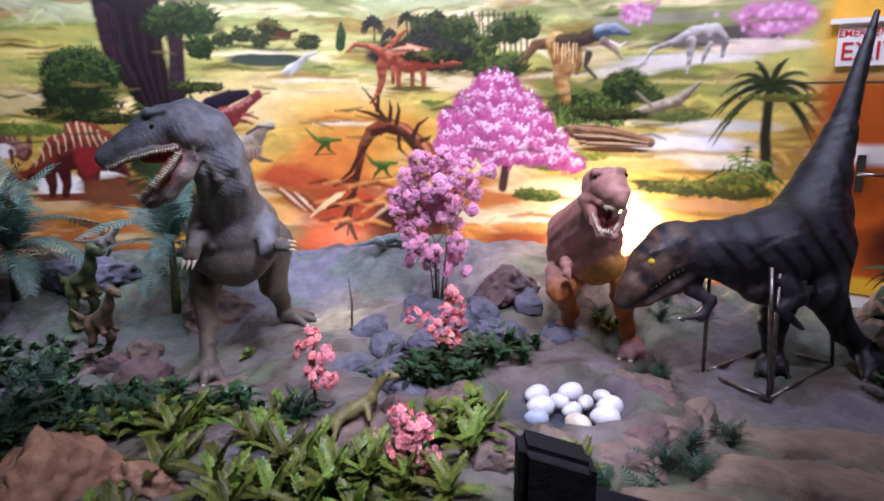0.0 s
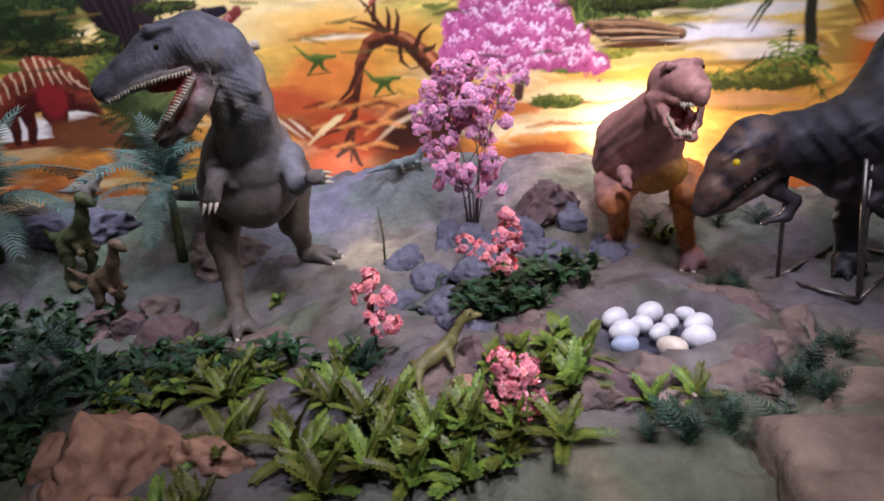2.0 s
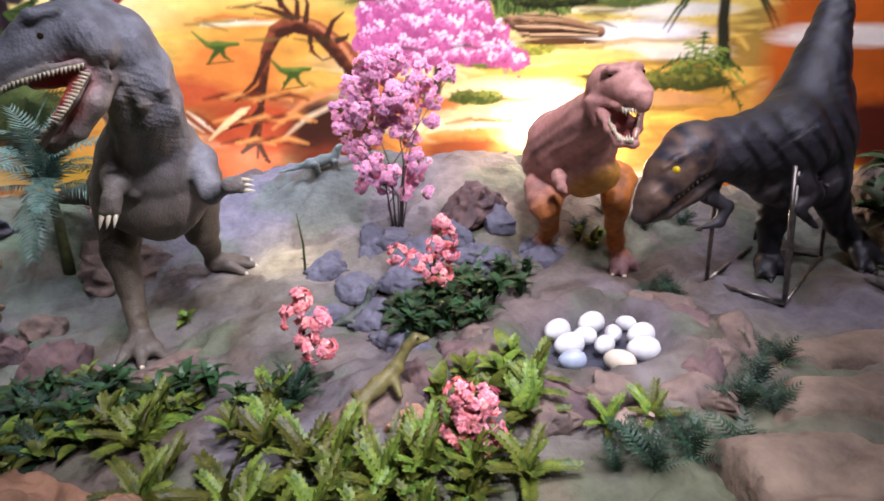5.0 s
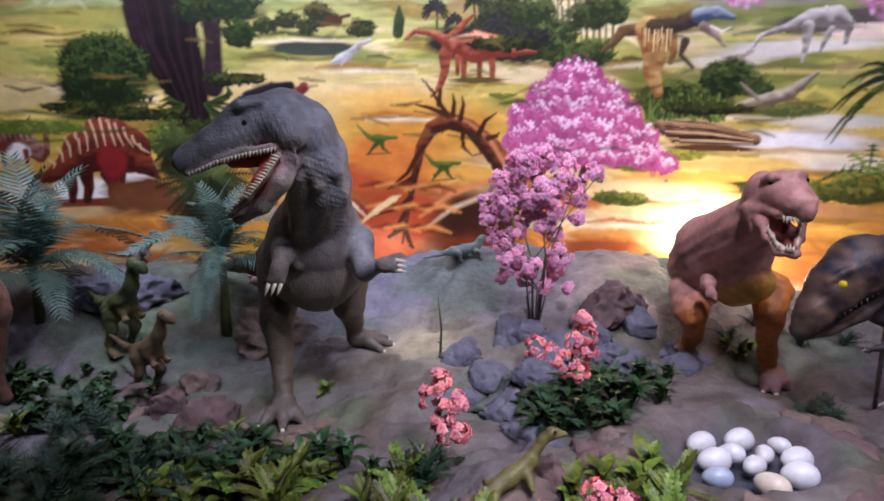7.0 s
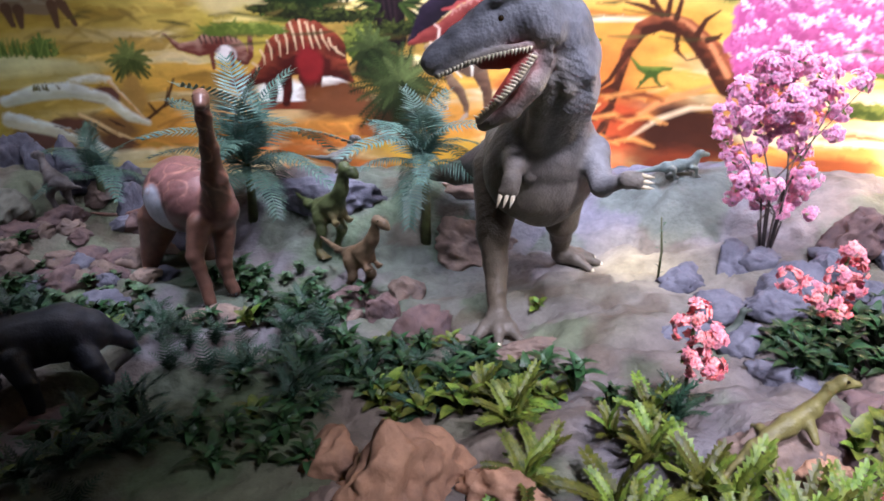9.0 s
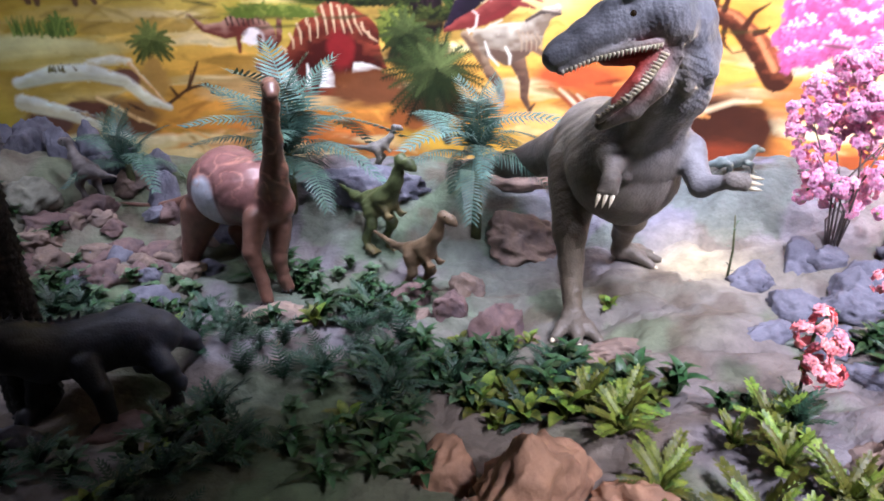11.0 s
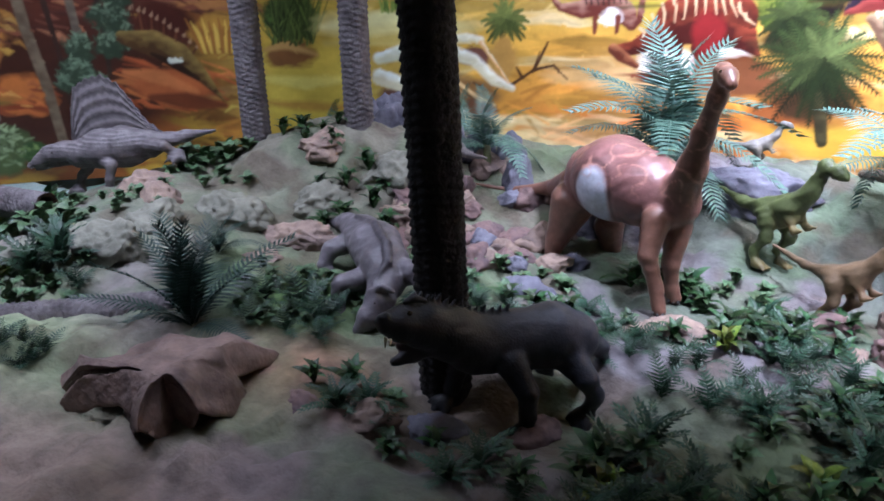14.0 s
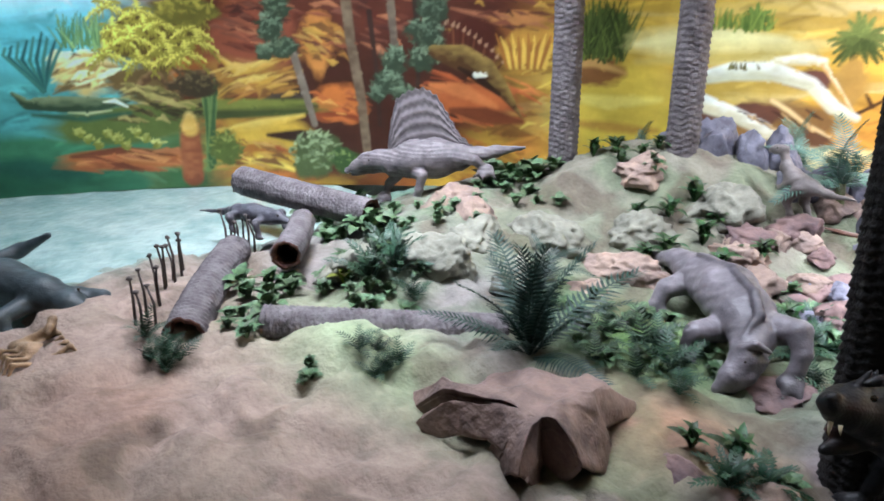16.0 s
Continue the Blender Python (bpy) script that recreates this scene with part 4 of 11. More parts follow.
grass(-6.60, 1.07, 0.12, 0.18, lin(60, 100, 64), lin(140, 166, 96), 50)
foliage(-6.70, 0.52, 0.03, 0.028, lin(130, 126, 40), lin(240, 224, 120), 9, 0.035)
foliage(-6.65, 0.48, 0.03, 0.028, lin(130, 126, 40), lin(240, 224, 120), 9, 0.035)
foliage(-6.60, 0.44, 0.03, 0.028, lin(130, 126, 40), lin(240, 224, 120), 9, 0.035)
foliage(-6.53, 0.51, 0.03, 0.028, lin(130, 126, 40), lin(240, 224, 120), 9, 0.035)
foliage(-6.48, 0.47, 0.03, 0.028, lin(130, 126, 40), lin(240, 224, 120), 9, 0.035)
foliage(-6.43, 0.43, 0.03, 0.028, lin(130, 126, 40), lin(240, 224, 120), 9, 0.035)
foliage(-6.35, 0.51, 0.03, 0.028, lin(130, 126, 40), lin(240, 224, 120), 9, 0.035)
foliage(-6.30, 0.47, 0.03, 0.028, lin(130, 126, 40), lin(240, 224, 120), 9, 0.035)
foliage(-6.24, 0.43, 0.03, 0.028, lin(130, 126, 40), lin(240, 224, 120), 9, 0.035)
# orange stump and reeds
stroke([(-6.03, 0.20), (-6.02, 0.38), (-6.01, 0.52)], [0.070, 0.072, 0.062], lin(150, 76, 40), 0.012, lin(196, 112, 58))
stroke([(-6.01, 0.53), (-6.00, 0.60)], [0.058, 0.036], lin(222, 164, 62), 0.014, lin(240, 200, 110))
stroke([(-5.92, 0.24), (-5.89, 0.59), (-5.91, 0.85)], [0.016, 0.012, 0.005], lin(118, 136, 70), 0.006)
stroke([(-5.90, 0.26), (-5.88, 0.61), (-5.89, 0.81)], [0.016, 0.012, 0.005], lin(70, 96, 52), 0.006)
stroke([(-5.89, 0.28), (-5.86, 0.63), (-5.87, 0.78)], [0.014, 0.011, 0.006], lin(118, 136, 70), 0.006)
stroke([(-5.88, 0.29), (-5.84, 0.66), (-5.85, 0.75)], [0.016, 0.010, 0.005], lin(70, 96, 52), 0.006)
stroke([(-5.91, 0.31), (-5.82, 0.68), (-5.81, 0.85)], [0.016, 0.010, 0.005], lin(118, 136, 70), 0.006)
stroke([(-5.90, 0.32), (-5.88, 0.70), (-5.79, 0.81)], [0.016, 0.012, 0.005], lin(70, 96, 52), 0.006)
stroke([(-5.88, 0.34), (-5.86, 0.72), (-5.92, 0.78)], [0.016, 0.011, 0.005], lin(118, 136, 70), 0.006)
stroke([(-5.87, 0.35), (-5.84, 0.74), (-5.90, 0.75)], [0.016, 0.011, 0.006], lin(70, 96, 52), 0.006)
stroke([(-5.90, 0.37), (-5.83, 0.77), (-5.86, 0.85)], [0.016, 0.011, 0.005], lin(118, 136, 70), 0.006)
stroke([(-5.89, 0.38), (-5.81, 0.79), (-5.84, 0.81)], [0.014, 0.010, 0.005], lin(70, 96, 52), 0.006)
foliage(-5.94, 0.81, 0.14, 0.077, lin(70, 54, 34), lin(140, 116, 70), 40, 0.030)
foliage(-5.79, 0.39, 0.11, 0.120, lin(96, 104, 40), lin(180, 178, 80), 40, 0.035)
foliage(-5.20, 0.34, 0.17, 0.150, lin(84, 92, 46), lin(206, 212, 150), 120, 0.040)
foliage(-5.00, 0.29, 0.10, 0.080, lin(62, 84, 36), lin(160, 172, 90), 36, 0.030)
# slim trunks and sage-leaved trees
stroke([(-4.93, 1.39), (-4.91, 1.08), (-4.86, 0.73), (-4.83, 0.31)], [0.035, 0.032, 0.032, 0.028], lin(112, 86, 62), 0.006, lin(160, 132, 98))
stroke([(-4.65, 1.39), (-4.63, 1.12), (-4.62, 0.80)], [0.028, 0.024, 0.024], lin(104, 84, 66), 0.006, lin(150, 124, 96))
stroke([(-4.78, 1.25), (-4.75, 0.91), (-4.74, 0.54)], [0.018, 0.014, 0.014], lin(64, 40, 30), 0.006)
stroke([(-4.49, 1.35), (-4.47, 1.05), (-4.48, 0.80)], [0.018, 0.015, 0.014], lin(60, 42, 30), 0.006)
stroke([(-5.29, 1.02), (-5.23, 0.77), (-5.18, 0.54)], [0.025, 0.025, 0.021], lin(126, 104, 84), 0.006, lin(160, 140, 116))
foliage(-5.37, 1.29, 0.08, 0.078, lin(58, 68, 46), lin(140, 154, 116), 46, 0.034)
foliage(-5.42, 1.16, 0.08, 0.084, lin(58, 68, 46), lin(140, 154, 116), 46, 0.034)
foliage(-5.35, 1.04, 0.08, 0.070, lin(58, 68, 46), lin(140, 154, 116), 46, 0.034)
foliage(-5.47, 1.01, 0.05, 0.049, lin(58, 68, 46), lin(140, 154, 116), 46, 0.034)
foliage(-4.37, 1.27, 0.09, 0.091, lin(58, 68, 46), lin(140, 154, 116), 46, 0.034)
foliage(-4.42, 1.13, 0.12, 0.091, lin(58, 68, 46), lin(140, 154, 116), 46, 0.034)
foliage(-4.30, 1.02, 0.09, 0.077, lin(58, 68, 46), lin(140, 154, 116), 46, 0.034)
foliage(-4.44, 0.97, 0.10, 0.070, lin(58, 68, 46), lin(140, 154, 116), 46, 0.034)
foliage(-4.63, 0.95, 0.08, 0.091, lin(58, 68, 46), lin(140, 154, 116), 46, 0.034)
foliage(-4.67, 0.82, 0.10, 0.077, lin(58, 68, 46), lin(140, 154, 116), 46, 0.034)
foliage(-4.57, 0.74, 0.08, 0.056, lin(58, 68, 46), lin(140, 154, 116), 46, 0.034)
foliage(-4.75, 0.74, 0.05, 0.049, lin(58, 68, 46), lin(140, 154, 116), 46, 0.034)
# painted sail-back
blob(-4.12, 1.07, 0.18, 0.140, lin(84, 34, 20), 0.25, 0.25, 2)
stroke([(-4.26, 0.95), (-4.29, 1.18)], [0.010, 0.005], lin(92, 40, 24), 0.006)
stroke([(-4.29, 1.18), (-4.28, 1.20)], [0.009, 0.004], lin(178, 132, 96), 0.006)
stroke([(-4.24, 0.93), (-4.25, 1.17)], [0.010, 0.005], lin(120, 64, 34), 0.006)
stroke([(-4.25, 1.17), (-4.24, 1.19)], [0.011, 0.003], lin(178, 132, 96), 0.006)
stroke([(-4.22, 0.92), (-4.22, 1.16)], [0.009, 0.005], lin(92, 40, 24), 0.006)
stroke([(-4.22, 1.16), (-4.21, 1.18)], [0.009, 0.004], lin(178, 132, 96), 0.006)
stroke([(-4.20, 0.91), (-4.18, 1.14)], [0.010, 0.005], lin(120, 64, 34), 0.006)
stroke([(-4.18, 1.14), (-4.17, 1.16)], [0.010, 0.003], lin(178, 132, 96), 0.006)
stroke([(-4.17, 0.89), (-4.15, 1.12)], [0.011, 0.005], lin(92, 40, 24), 0.006)
stroke([(-4.15, 1.12), (-4.14, 1.14)], [0.010, 0.003], lin(178, 132, 96), 0.006)
stroke([(-4.15, 0.88), (-4.11, 1.10)], [0.011, 0.004], lin(120, 64, 34), 0.006)
stroke([(-4.11, 1.10), (-4.10, 1.12)], [0.009, 0.003], lin(178, 132, 96), 0.006)
stroke([(-4.13, 0.87), (-4.08, 1.07)], [0.011, 0.005], lin(92, 40, 24), 0.006)
stroke([(-4.08, 1.07), (-4.07, 1.09)], [0.011, 0.003], lin(178, 132, 96), 0.006)
stroke([(-4.11, 0.85), (-4.04, 1.05)], [0.011, 0.005], lin(120, 64, 34), 0.006)
stroke([(-4.04, 1.05), (-4.03, 1.06)], [0.011, 0.004], lin(178, 132, 96), 0.006)
stroke([(-4.09, 0.84), (-4.00, 1.02)], [0.010, 0.005], lin(92, 40, 24), 0.006)
stroke([(-4.00, 1.02), (-3.99, 1.03)], [0.011, 0.004], lin(178, 132, 96), 0.006)
stroke([(-4.07, 0.82), (-3.97, 0.98)], [0.010, 0.005], lin(120, 64, 34), 0.006)
stroke([(-3.97, 0.98), (-3.96, 1.00)], [0.011, 0.003], lin(178, 132, 96), 0.006)
stroke([(-4.04, 0.81), (-3.93, 0.95)], [0.012, 0.005], lin(92, 40, 24), 0.006)
stroke([(-3.93, 0.95), (-3.92, 0.96)], [0.010, 0.003], lin(178, 132, 96), 0.006)
blob(-4.11, 0.73, 0.27, 0.112, lin(186, 92, 34), 0.30, 0.35, 3)
stroke([(-4.39, 0.80), (-4.19, 0.77), (-3.97, 0.67)], [0.017, 0.049, 0.017], lin(206, 112, 48), 0.012)
stroke([(-4.26, 0.64), (-4.04, 0.61), (-3.80, 0.58)], [0.020, 0.056, 0.017], lin(120, 56, 24), 0.012)
stroke([(-4.37, 1.01), (-4.19, 0.97), (-4.05, 0.90), (-3.93, 0.78), (-3.81, 0.62)], [0.042, 0.084, 0.077, 0.045, 0.007], lin(86, 54, 24), 0.006, lin(166, 130, 58))
stroke([(-4.21, 0.91), (-4.08, 0.84), (-3.95, 0.75)], [0.010, 0.028, 0.011], lin(48, 26, 16), 0.006)
stroke([(-4.10, 0.87), (-4.04, 0.87)], [0.021, 0.014], lin(236, 226, 200), 0.006)
# golden grass, meadow and thicket between the palms
blob(-3.78, 1.02, 0.16, 0.119, lin(196, 136, 36), 0.40, 0.40, 4)
stroke([(-3.90, 0.92), (-3.94, 1.03), (-3.98, 1.12)], [0.014, 0.014, 0.003], lin(170, 104, 28), 0.006)
stroke([(-3.88, 0.92), (-3.91, 1.03), (-3.95, 1.10)], [0.014, 0.014, 0.003], lin(236, 184, 62), 0.006)
stroke([(-3.86, 0.92), (-3.88, 1.03), (-3.91, 1.09)], [0.014, 0.014, 0.004], lin(170, 104, 28), 0.006)
stroke([(-3.84, 0.92), (-3.86, 1.03), (-3.88, 1.12)], [0.014, 0.014, 0.003], lin(236, 184, 62), 0.006)
stroke([(-3.82, 0.92), (-3.83, 1.03), (-3.84, 1.10)], [0.014, 0.014, 0.003], lin(170, 104, 28), 0.006)
stroke([(-3.80, 0.92), (-3.80, 1.03), (-3.81, 1.09)], [0.014, 0.014, 0.004], lin(236, 184, 62), 0.006)
stroke([(-3.77, 0.92), (-3.77, 1.04), (-3.78, 1.12)], [0.012, 0.014, 0.003], lin(170, 104, 28), 0.006)
stroke([(-3.75, 0.92), (-3.74, 1.04), (-3.74, 1.11)], [0.012, 0.014, 0.003], lin(236, 184, 62), 0.006)
stroke([(-3.73, 0.92), (-3.72, 1.04), (-3.70, 1.09)], [0.012, 0.014, 0.003], lin(170, 104, 28), 0.006)
stroke([(-3.71, 0.92), (-3.69, 1.04), (-3.67, 1.12)], [0.012, 0.014, 0.003], lin(236, 184, 62), 0.006)
stroke([(-3.69, 0.92), (-3.66, 1.04), (-3.64, 1.11)], [0.014, 0.014, 0.003], lin(170, 104, 28), 0.006)
stroke([(-3.67, 0.92), (-3.63, 1.04), (-3.60, 1.09)], [0.014, 0.014, 0.003], lin(236, 184, 62), 0.006)
blob(-3.26, 0.69, 0.39, 0.280, lin(206, 172, 44), 0.35, 0.50, 5)
stroke([(-3.54, 0.75), (-3.26, 0.72), (-2.96, 0.75)], [0.014, 0.042, 0.014], lin(226, 200, 84), 0.016)
stroke([(-3.53, 0.59), (-3.25, 0.57), (-2.96, 0.56)], [0.014, 0.035, 0.014], lin(176, 130, 36), 0.016)
blob(-3.36, 0.90, 0.16, 0.077, lin(128, 80, 34), 0.45, 0.40, 6)
stroke([(-3.51, 0.93), (-3.37, 0.96), (-3.18, 0.90)], [0.010, 0.028, 0.009], lin(190, 140, 70), 0.012)
foliage(-3.33, 1.13, 0.15, 0.140, lin(40, 58, 20), lin(104, 130, 44), 60, 0.050)
grass(-3.32, 1.01, 0.14, 0.30, lin(26, 40, 14), lin(104, 116, 46), 120)
# pale hill and white ledges with brown undersides
blob(-2.69, 1.06, 0.45, 0.102, lin(226, 206, 126), 0.35, 0.50, 7)
stroke([(-3.13, 1.07), (-2.73, 1.13), (-2.32, 1.11)], [0.014, 0.042, 0.012], lin(240, 224, 150), 0.020)
stroke([(-3.12, 0.97), (-2.68, 1.00), (-2.31, 1.04)], [0.012, 0.036, 0.012], lin(196, 166, 74), 0.020)
grass(-2.58, 1.17, 0.18, 0.10, lin(70, 96, 30), lin(150, 166, 64), 60)
grass(-2.49, 0.95, 0.10, 0.04, lin(96, 84, 40), lin(120, 110, 50), 22)
blob(-2.30, 0.63, 0.29, 0.147, lin(142, 100, 48), 0.35, 0.30, 8)
blob(-2.42, 0.69, 0.13, 0.066, lin(104, 62, 44), 0.35, 0.30, 18)
blob(-2.14, 0.57, 0.12, 0.063, lin(104, 66, 40), 0.35, 0.30, 19)
blob(-2.65, 0.62, 0.14, 0.091, lin(104, 66, 52), 0.30, 0.30, 9)
blob(-2.17, 0.90, 0.14, 0.054, lin(112, 68, 52), 0.25, 0.25, 10)
blob(-1.98, 0.89, 0.09, 0.120, lin(176, 132, 52), 0.35, 0.35, 11)
stroke([(-2.78, 0.88), (-2.58, 0.93), (-2.37, 0.94), (-2.17, 0.88), (-2.04, 0.76), (-1.92, 0.71)], [0.036, 0.051, 0.051, 0.036, 0.035, 0.018], lin(214, 206, 166), 0.010, lin(248, 244, 228))
stroke([(-2.36, 1.00), (-2.22, 1.01), (-2.13, 1.00)], [0.015, 0.030, 0.021], lin(220, 206, 160), 0.010, lin(250, 246, 230))
stroke([(-2.13, 0.99), (-2.03, 0.86), (-1.95, 0.75)], [0.015, 0.009, 0.006], lin(226, 170, 96), 0.006, lin(250, 236, 200))
stroke([(-2.77, 0.76), (-2.55, 0.69), (-2.38, 0.62), (-2.16, 0.49)], [0.056, 0.042, 0.039, 0.025], lin(206, 190, 150), 0.010, lin(248, 242, 224))
stroke([(-2.35, 0.78), (-2.26, 0.73), (-2.16, 0.66), (-2.03, 0.60)], [0.012, 0.012, 0.010, 0.007], lin(236, 196, 130), 0.008)
stroke([(-2.80, 0.60), (-2.68, 0.54), (-2.60, 0.50)], [0.017, 0.024, 0.009], lin(214, 196, 150), 0.010, lin(248, 240, 220))
stroke([(-2.74, 0.47), (-2.46, 0.51), (-2.21, 0.45), (-1.93, 0.49)], [0.028, 0.048, 0.070, 0.042], lin(206, 184, 120), 0.020, lin(240, 222, 170))
stroke([(-2.52, 0.71), (-2.47, 0.69), (-2.43, 0.66)], [0.003, 0.009, 0.003], lin(70, 40, 24), 0.006)
stroke([(-2.47, 0.69), (-2.42, 0.67), (-2.38, 0.64)], [0.003, 0.009, 0.003], lin(206, 160, 96), 0.006)
stroke([(-2.42, 0.67), (-2.37, 0.65), (-2.33, 0.62)], [0.003, 0.009, 0.003], lin(70, 40, 24), 0.006)
stroke([(-2.37, 0.65), (-2.33, 0.63), (-2.28, 0.60)], [0.003, 0.009, 0.003], lin(206, 160, 96), 0.006)
stroke([(-2.34, 0.72), (-2.29, 0.70), (-2.25, 0.67)], [0.004, 0.009, 0.003], lin(70, 40, 24), 0.006)
stroke([(-2.29, 0.71), (-2.25, 0.68), (-2.20, 0.65)], [0.003, 0.009, 0.003], lin(206, 160, 96), 0.006)
stroke([(-2.25, 0.69), (-2.20, 0.66), (-2.16, 0.64)], [0.003, 0.010, 0.004], lin(70, 40, 24), 0.006)
stroke([(-2.20, 0.67), (-2.15, 0.65), (-2.11, 0.62)], [0.003, 0.011, 0.003], lin(206, 160, 96), 0.006)
stroke([(-2.17, 0.74), (-2.12, 0.71), (-2.08, 0.69)], [0.003, 0.010, 0.003], lin(70, 40, 24), 0.006)
grass(-2.52, 0.95, 0.08, 0.03, lin(96, 84, 40), lin(120, 110, 50), 14)
# orange long-necks
foliage(1.68, 1.81, 0.32, 0.105, lin(36, 34, 34), lin(62, 70, 40), 110, 0.040)
palm(1.32, 2.03, 0.07, lin(36, 34, 40), lin(58, 60, 44), 11, 0.6, True)
palm(1.45, 1.95, 0.06, lin(36, 34, 40), lin(58, 60, 44), 11, 0.6, True)
palm(1.72, 1.93, 0.08, lin(36, 34, 40), lin(58, 60, 44), 11, 0.6, True)
stroke([(1.30, 1.49), (1.36, 1.56), (1.39, 1.65), (1.39, 1.74), (1.43, 1.85), (1.52, 1.94), (1.57, 1.98)], [0.007, 0.021, 0.027, 0.042, 0.027, 0.018, 0.009], lin(118, 50, 28), 0.006, lin(206, 112, 66))
stroke([(1.51, 1.76), (1.51, 1.68), (1.51, 1.61)], [0.028, 0.020, 0.017], lin(112, 46, 26), 0.006, lin(190, 96, 56))
stroke([(1.61, 1.74), (1.61, 1.67), (1.61, 1.60)], [0.024, 0.017, 0.017], lin(112, 46, 26), 0.006, lin(190, 96, 56))
stroke([(1.68, 1.75), (1.69, 1.67), (1.69, 1.60)], [0.024, 0.020, 0.017], lin(112, 46, 26), 0.006, lin(190, 96, 56))
stroke([(1.47, 1.73), (1.47, 1.68), (1.47, 1.63)], [0.021, 0.015, 0.013], lin(112, 46, 26), 0.006, lin(190, 96, 56))
stroke([(1.15, 1.85), (1.20, 1.89), (1.32, 1.87), (1.45, 1.80), (1.58, 1.79), (1.70, 1.79), (1.82, 1.76), (1.96, 1.75)], [0.014, 0.016, 0.021, 0.046, 0.098, 0.070, 0.032, 0.005], lin(118, 46, 24), 0.006, lin(226, 132, 86))
stroke([(1.43, 1.84), (1.58, 1.87), (1.75, 1.82)], [0.005, 0.010, 0.005], lin(244, 186, 150), 0.008)
blob(1.61, 1.59, 0.17, 0.018, lin(96, 84, 30), 0.30, 0.40, 10)
# small runners
stroke([(0.81, 1.31), (0.89, 1.23), (0.95, 1.22), (1.01, 1.23), (1.07, 1.23)], [0.004, 0.015, 0.034, 0.015, 0.011], lin(70, 96, 24), 0.006, lin(120, 140, 44))
stroke([(0.95, 1.20), (0.91, 1.16), (0.88, 1.12)], [0.019, 0.011, 0.006], lin(60, 84, 22), 0.006)
stroke([(0.97, 1.20), (0.98, 1.16), (1.01, 1.14)], [0.019, 0.011, 0.006], lin(60, 84, 22), 0.006)
stroke([(0.87, 1.12), (1.03, 1.13)], [0.004, 0.004], lin(110, 70, 20), 0.006)
stroke([(1.24, 1.15), (1.31, 1.07), (1.38, 1.05), (1.44, 1.07), (1.49, 1.07)], [0.004, 0.015, 0.034, 0.015, 0.011], lin(70, 96, 24), 0.006, lin(120, 140, 44))
stroke([(1.37, 1.04), (1.34, 1.00), (1.31, 0.96)], [0.019, 0.011, 0.006], lin(60, 84, 22), 0.006)
stroke([(1.40, 1.04), (1.41, 1.00), (1.44, 0.97)], [0.018, 0.011, 0.006], lin(60, 84, 22), 0.006)
stroke([(1.30, 0.95), (1.46, 0.97)], [0.004, 0.004], lin(110, 70, 20), 0.006)
stroke([(1.68, 1.50), (1.75, 1.49), (1.84, 1.50)], [0.011, 0.024, 0.007], lin(110, 120, 40), 0.006)
# bare leaning branch and dune
stroke([(1.22, 0.71), (1.43, 0.87), (1.62, 0.94), (1.82, 1.02)], [0.008, 0.019, 0.018, 0.007], lin(220, 140, 70), 0.012)
stroke([(1.28, 0.65), (1.43, 0.77), (1.62, 0.85), (1.76, 0.86)], [0.004, 0.015, 0.014, 0.004], lin(236, 206, 160), 0.012)
stroke([(1.82, 1.00), (1.69, 1.17), (1.55, 1.30), (1.41, 1.34), (1.30, 1.29), (1.23, 1.17), (1.19, 0.99), (1.15, 0.80), (1.10, 0.53)], [0.080, 0.068, 0.049, 0.056, 0.045, 0.034, 0.026, 0.019, 0.008], lin(62, 28, 14), 0.006, lin(172, 88, 44))
stroke([(1.80, 1.04), (1.69, 1.21), (1.55, 1.33), (1.42, 1.37)], [0.017, 0.014, 0.010, 0.008], lin(206, 130, 76), 0.008)
stroke([(1.41, 1.37), (1.34, 1.47), (1.25, 1.60)], [0.019, 0.012, 0.004], lin(70, 32, 16), 0.006)
stroke([(1.44, 1.37), (1.45, 1.45), (1.44, 1.51)], [0.018, 0.013, 0.004], lin(70, 32, 16), 0.006)
stroke([(1.49, 1.35), (1.51, 1.44), (1.50, 1.49)], [0.018, 0.012, 0.004], lin(70, 32, 16), 0.006)
stroke([(1.39, 1.38), (1.29, 1.42), (1.20, 1.44)], [0.019, 0.013, 0.005], lin(70, 32, 16), 0.006)
stroke([(1.35, 1.44), (1.36, 1.53)], [0.017, 0.013], lin(70, 32, 16), 0.006)
stroke([(1.61, 1.26), (1.65, 1.34), (1.72, 1.39)], [0.019, 0.013, 0.004], lin(70, 32, 16), 0.006)
stroke([(1.67, 1.23), (1.73, 1.25), (1.74, 1.27)], [0.018, 0.012, 0.004], lin(70, 32, 16), 0.006)
stroke([(1.51, 1.28), (1.50, 1.18), (1.57, 1.12), (1.65, 1.14)], [0.019, 0.012, 0.004, 0.004], lin(70, 32, 16), 0.006)
stroke([(1.23, 1.15), (1.14, 1.00), (1.01, 0.89)], [0.018, 0.013, 0.005], lin(70, 32, 16), 0.006)
stroke([(1.19, 0.98), (1.08, 0.91)], [0.019, 0.013], lin(70, 32, 16), 0.006)
stroke([(1.16, 0.84), (1.07, 0.76), (0.93, 0.72)], [0.019, 0.013, 0.005], lin(70, 32, 16), 0.006)
stroke([(1.11, 0.65), (1.16, 0.51)], [0.019, 0.014], lin(70, 32, 16), 0.006)
stroke([(1.10, 0.63), (1.01, 0.57)], [0.019, 0.013], lin(70, 32, 16), 0.006)
stroke([(1.12, 0.73), (1.05, 0.61)], [0.019, 0.013], lin(70, 32, 16), 0.006)
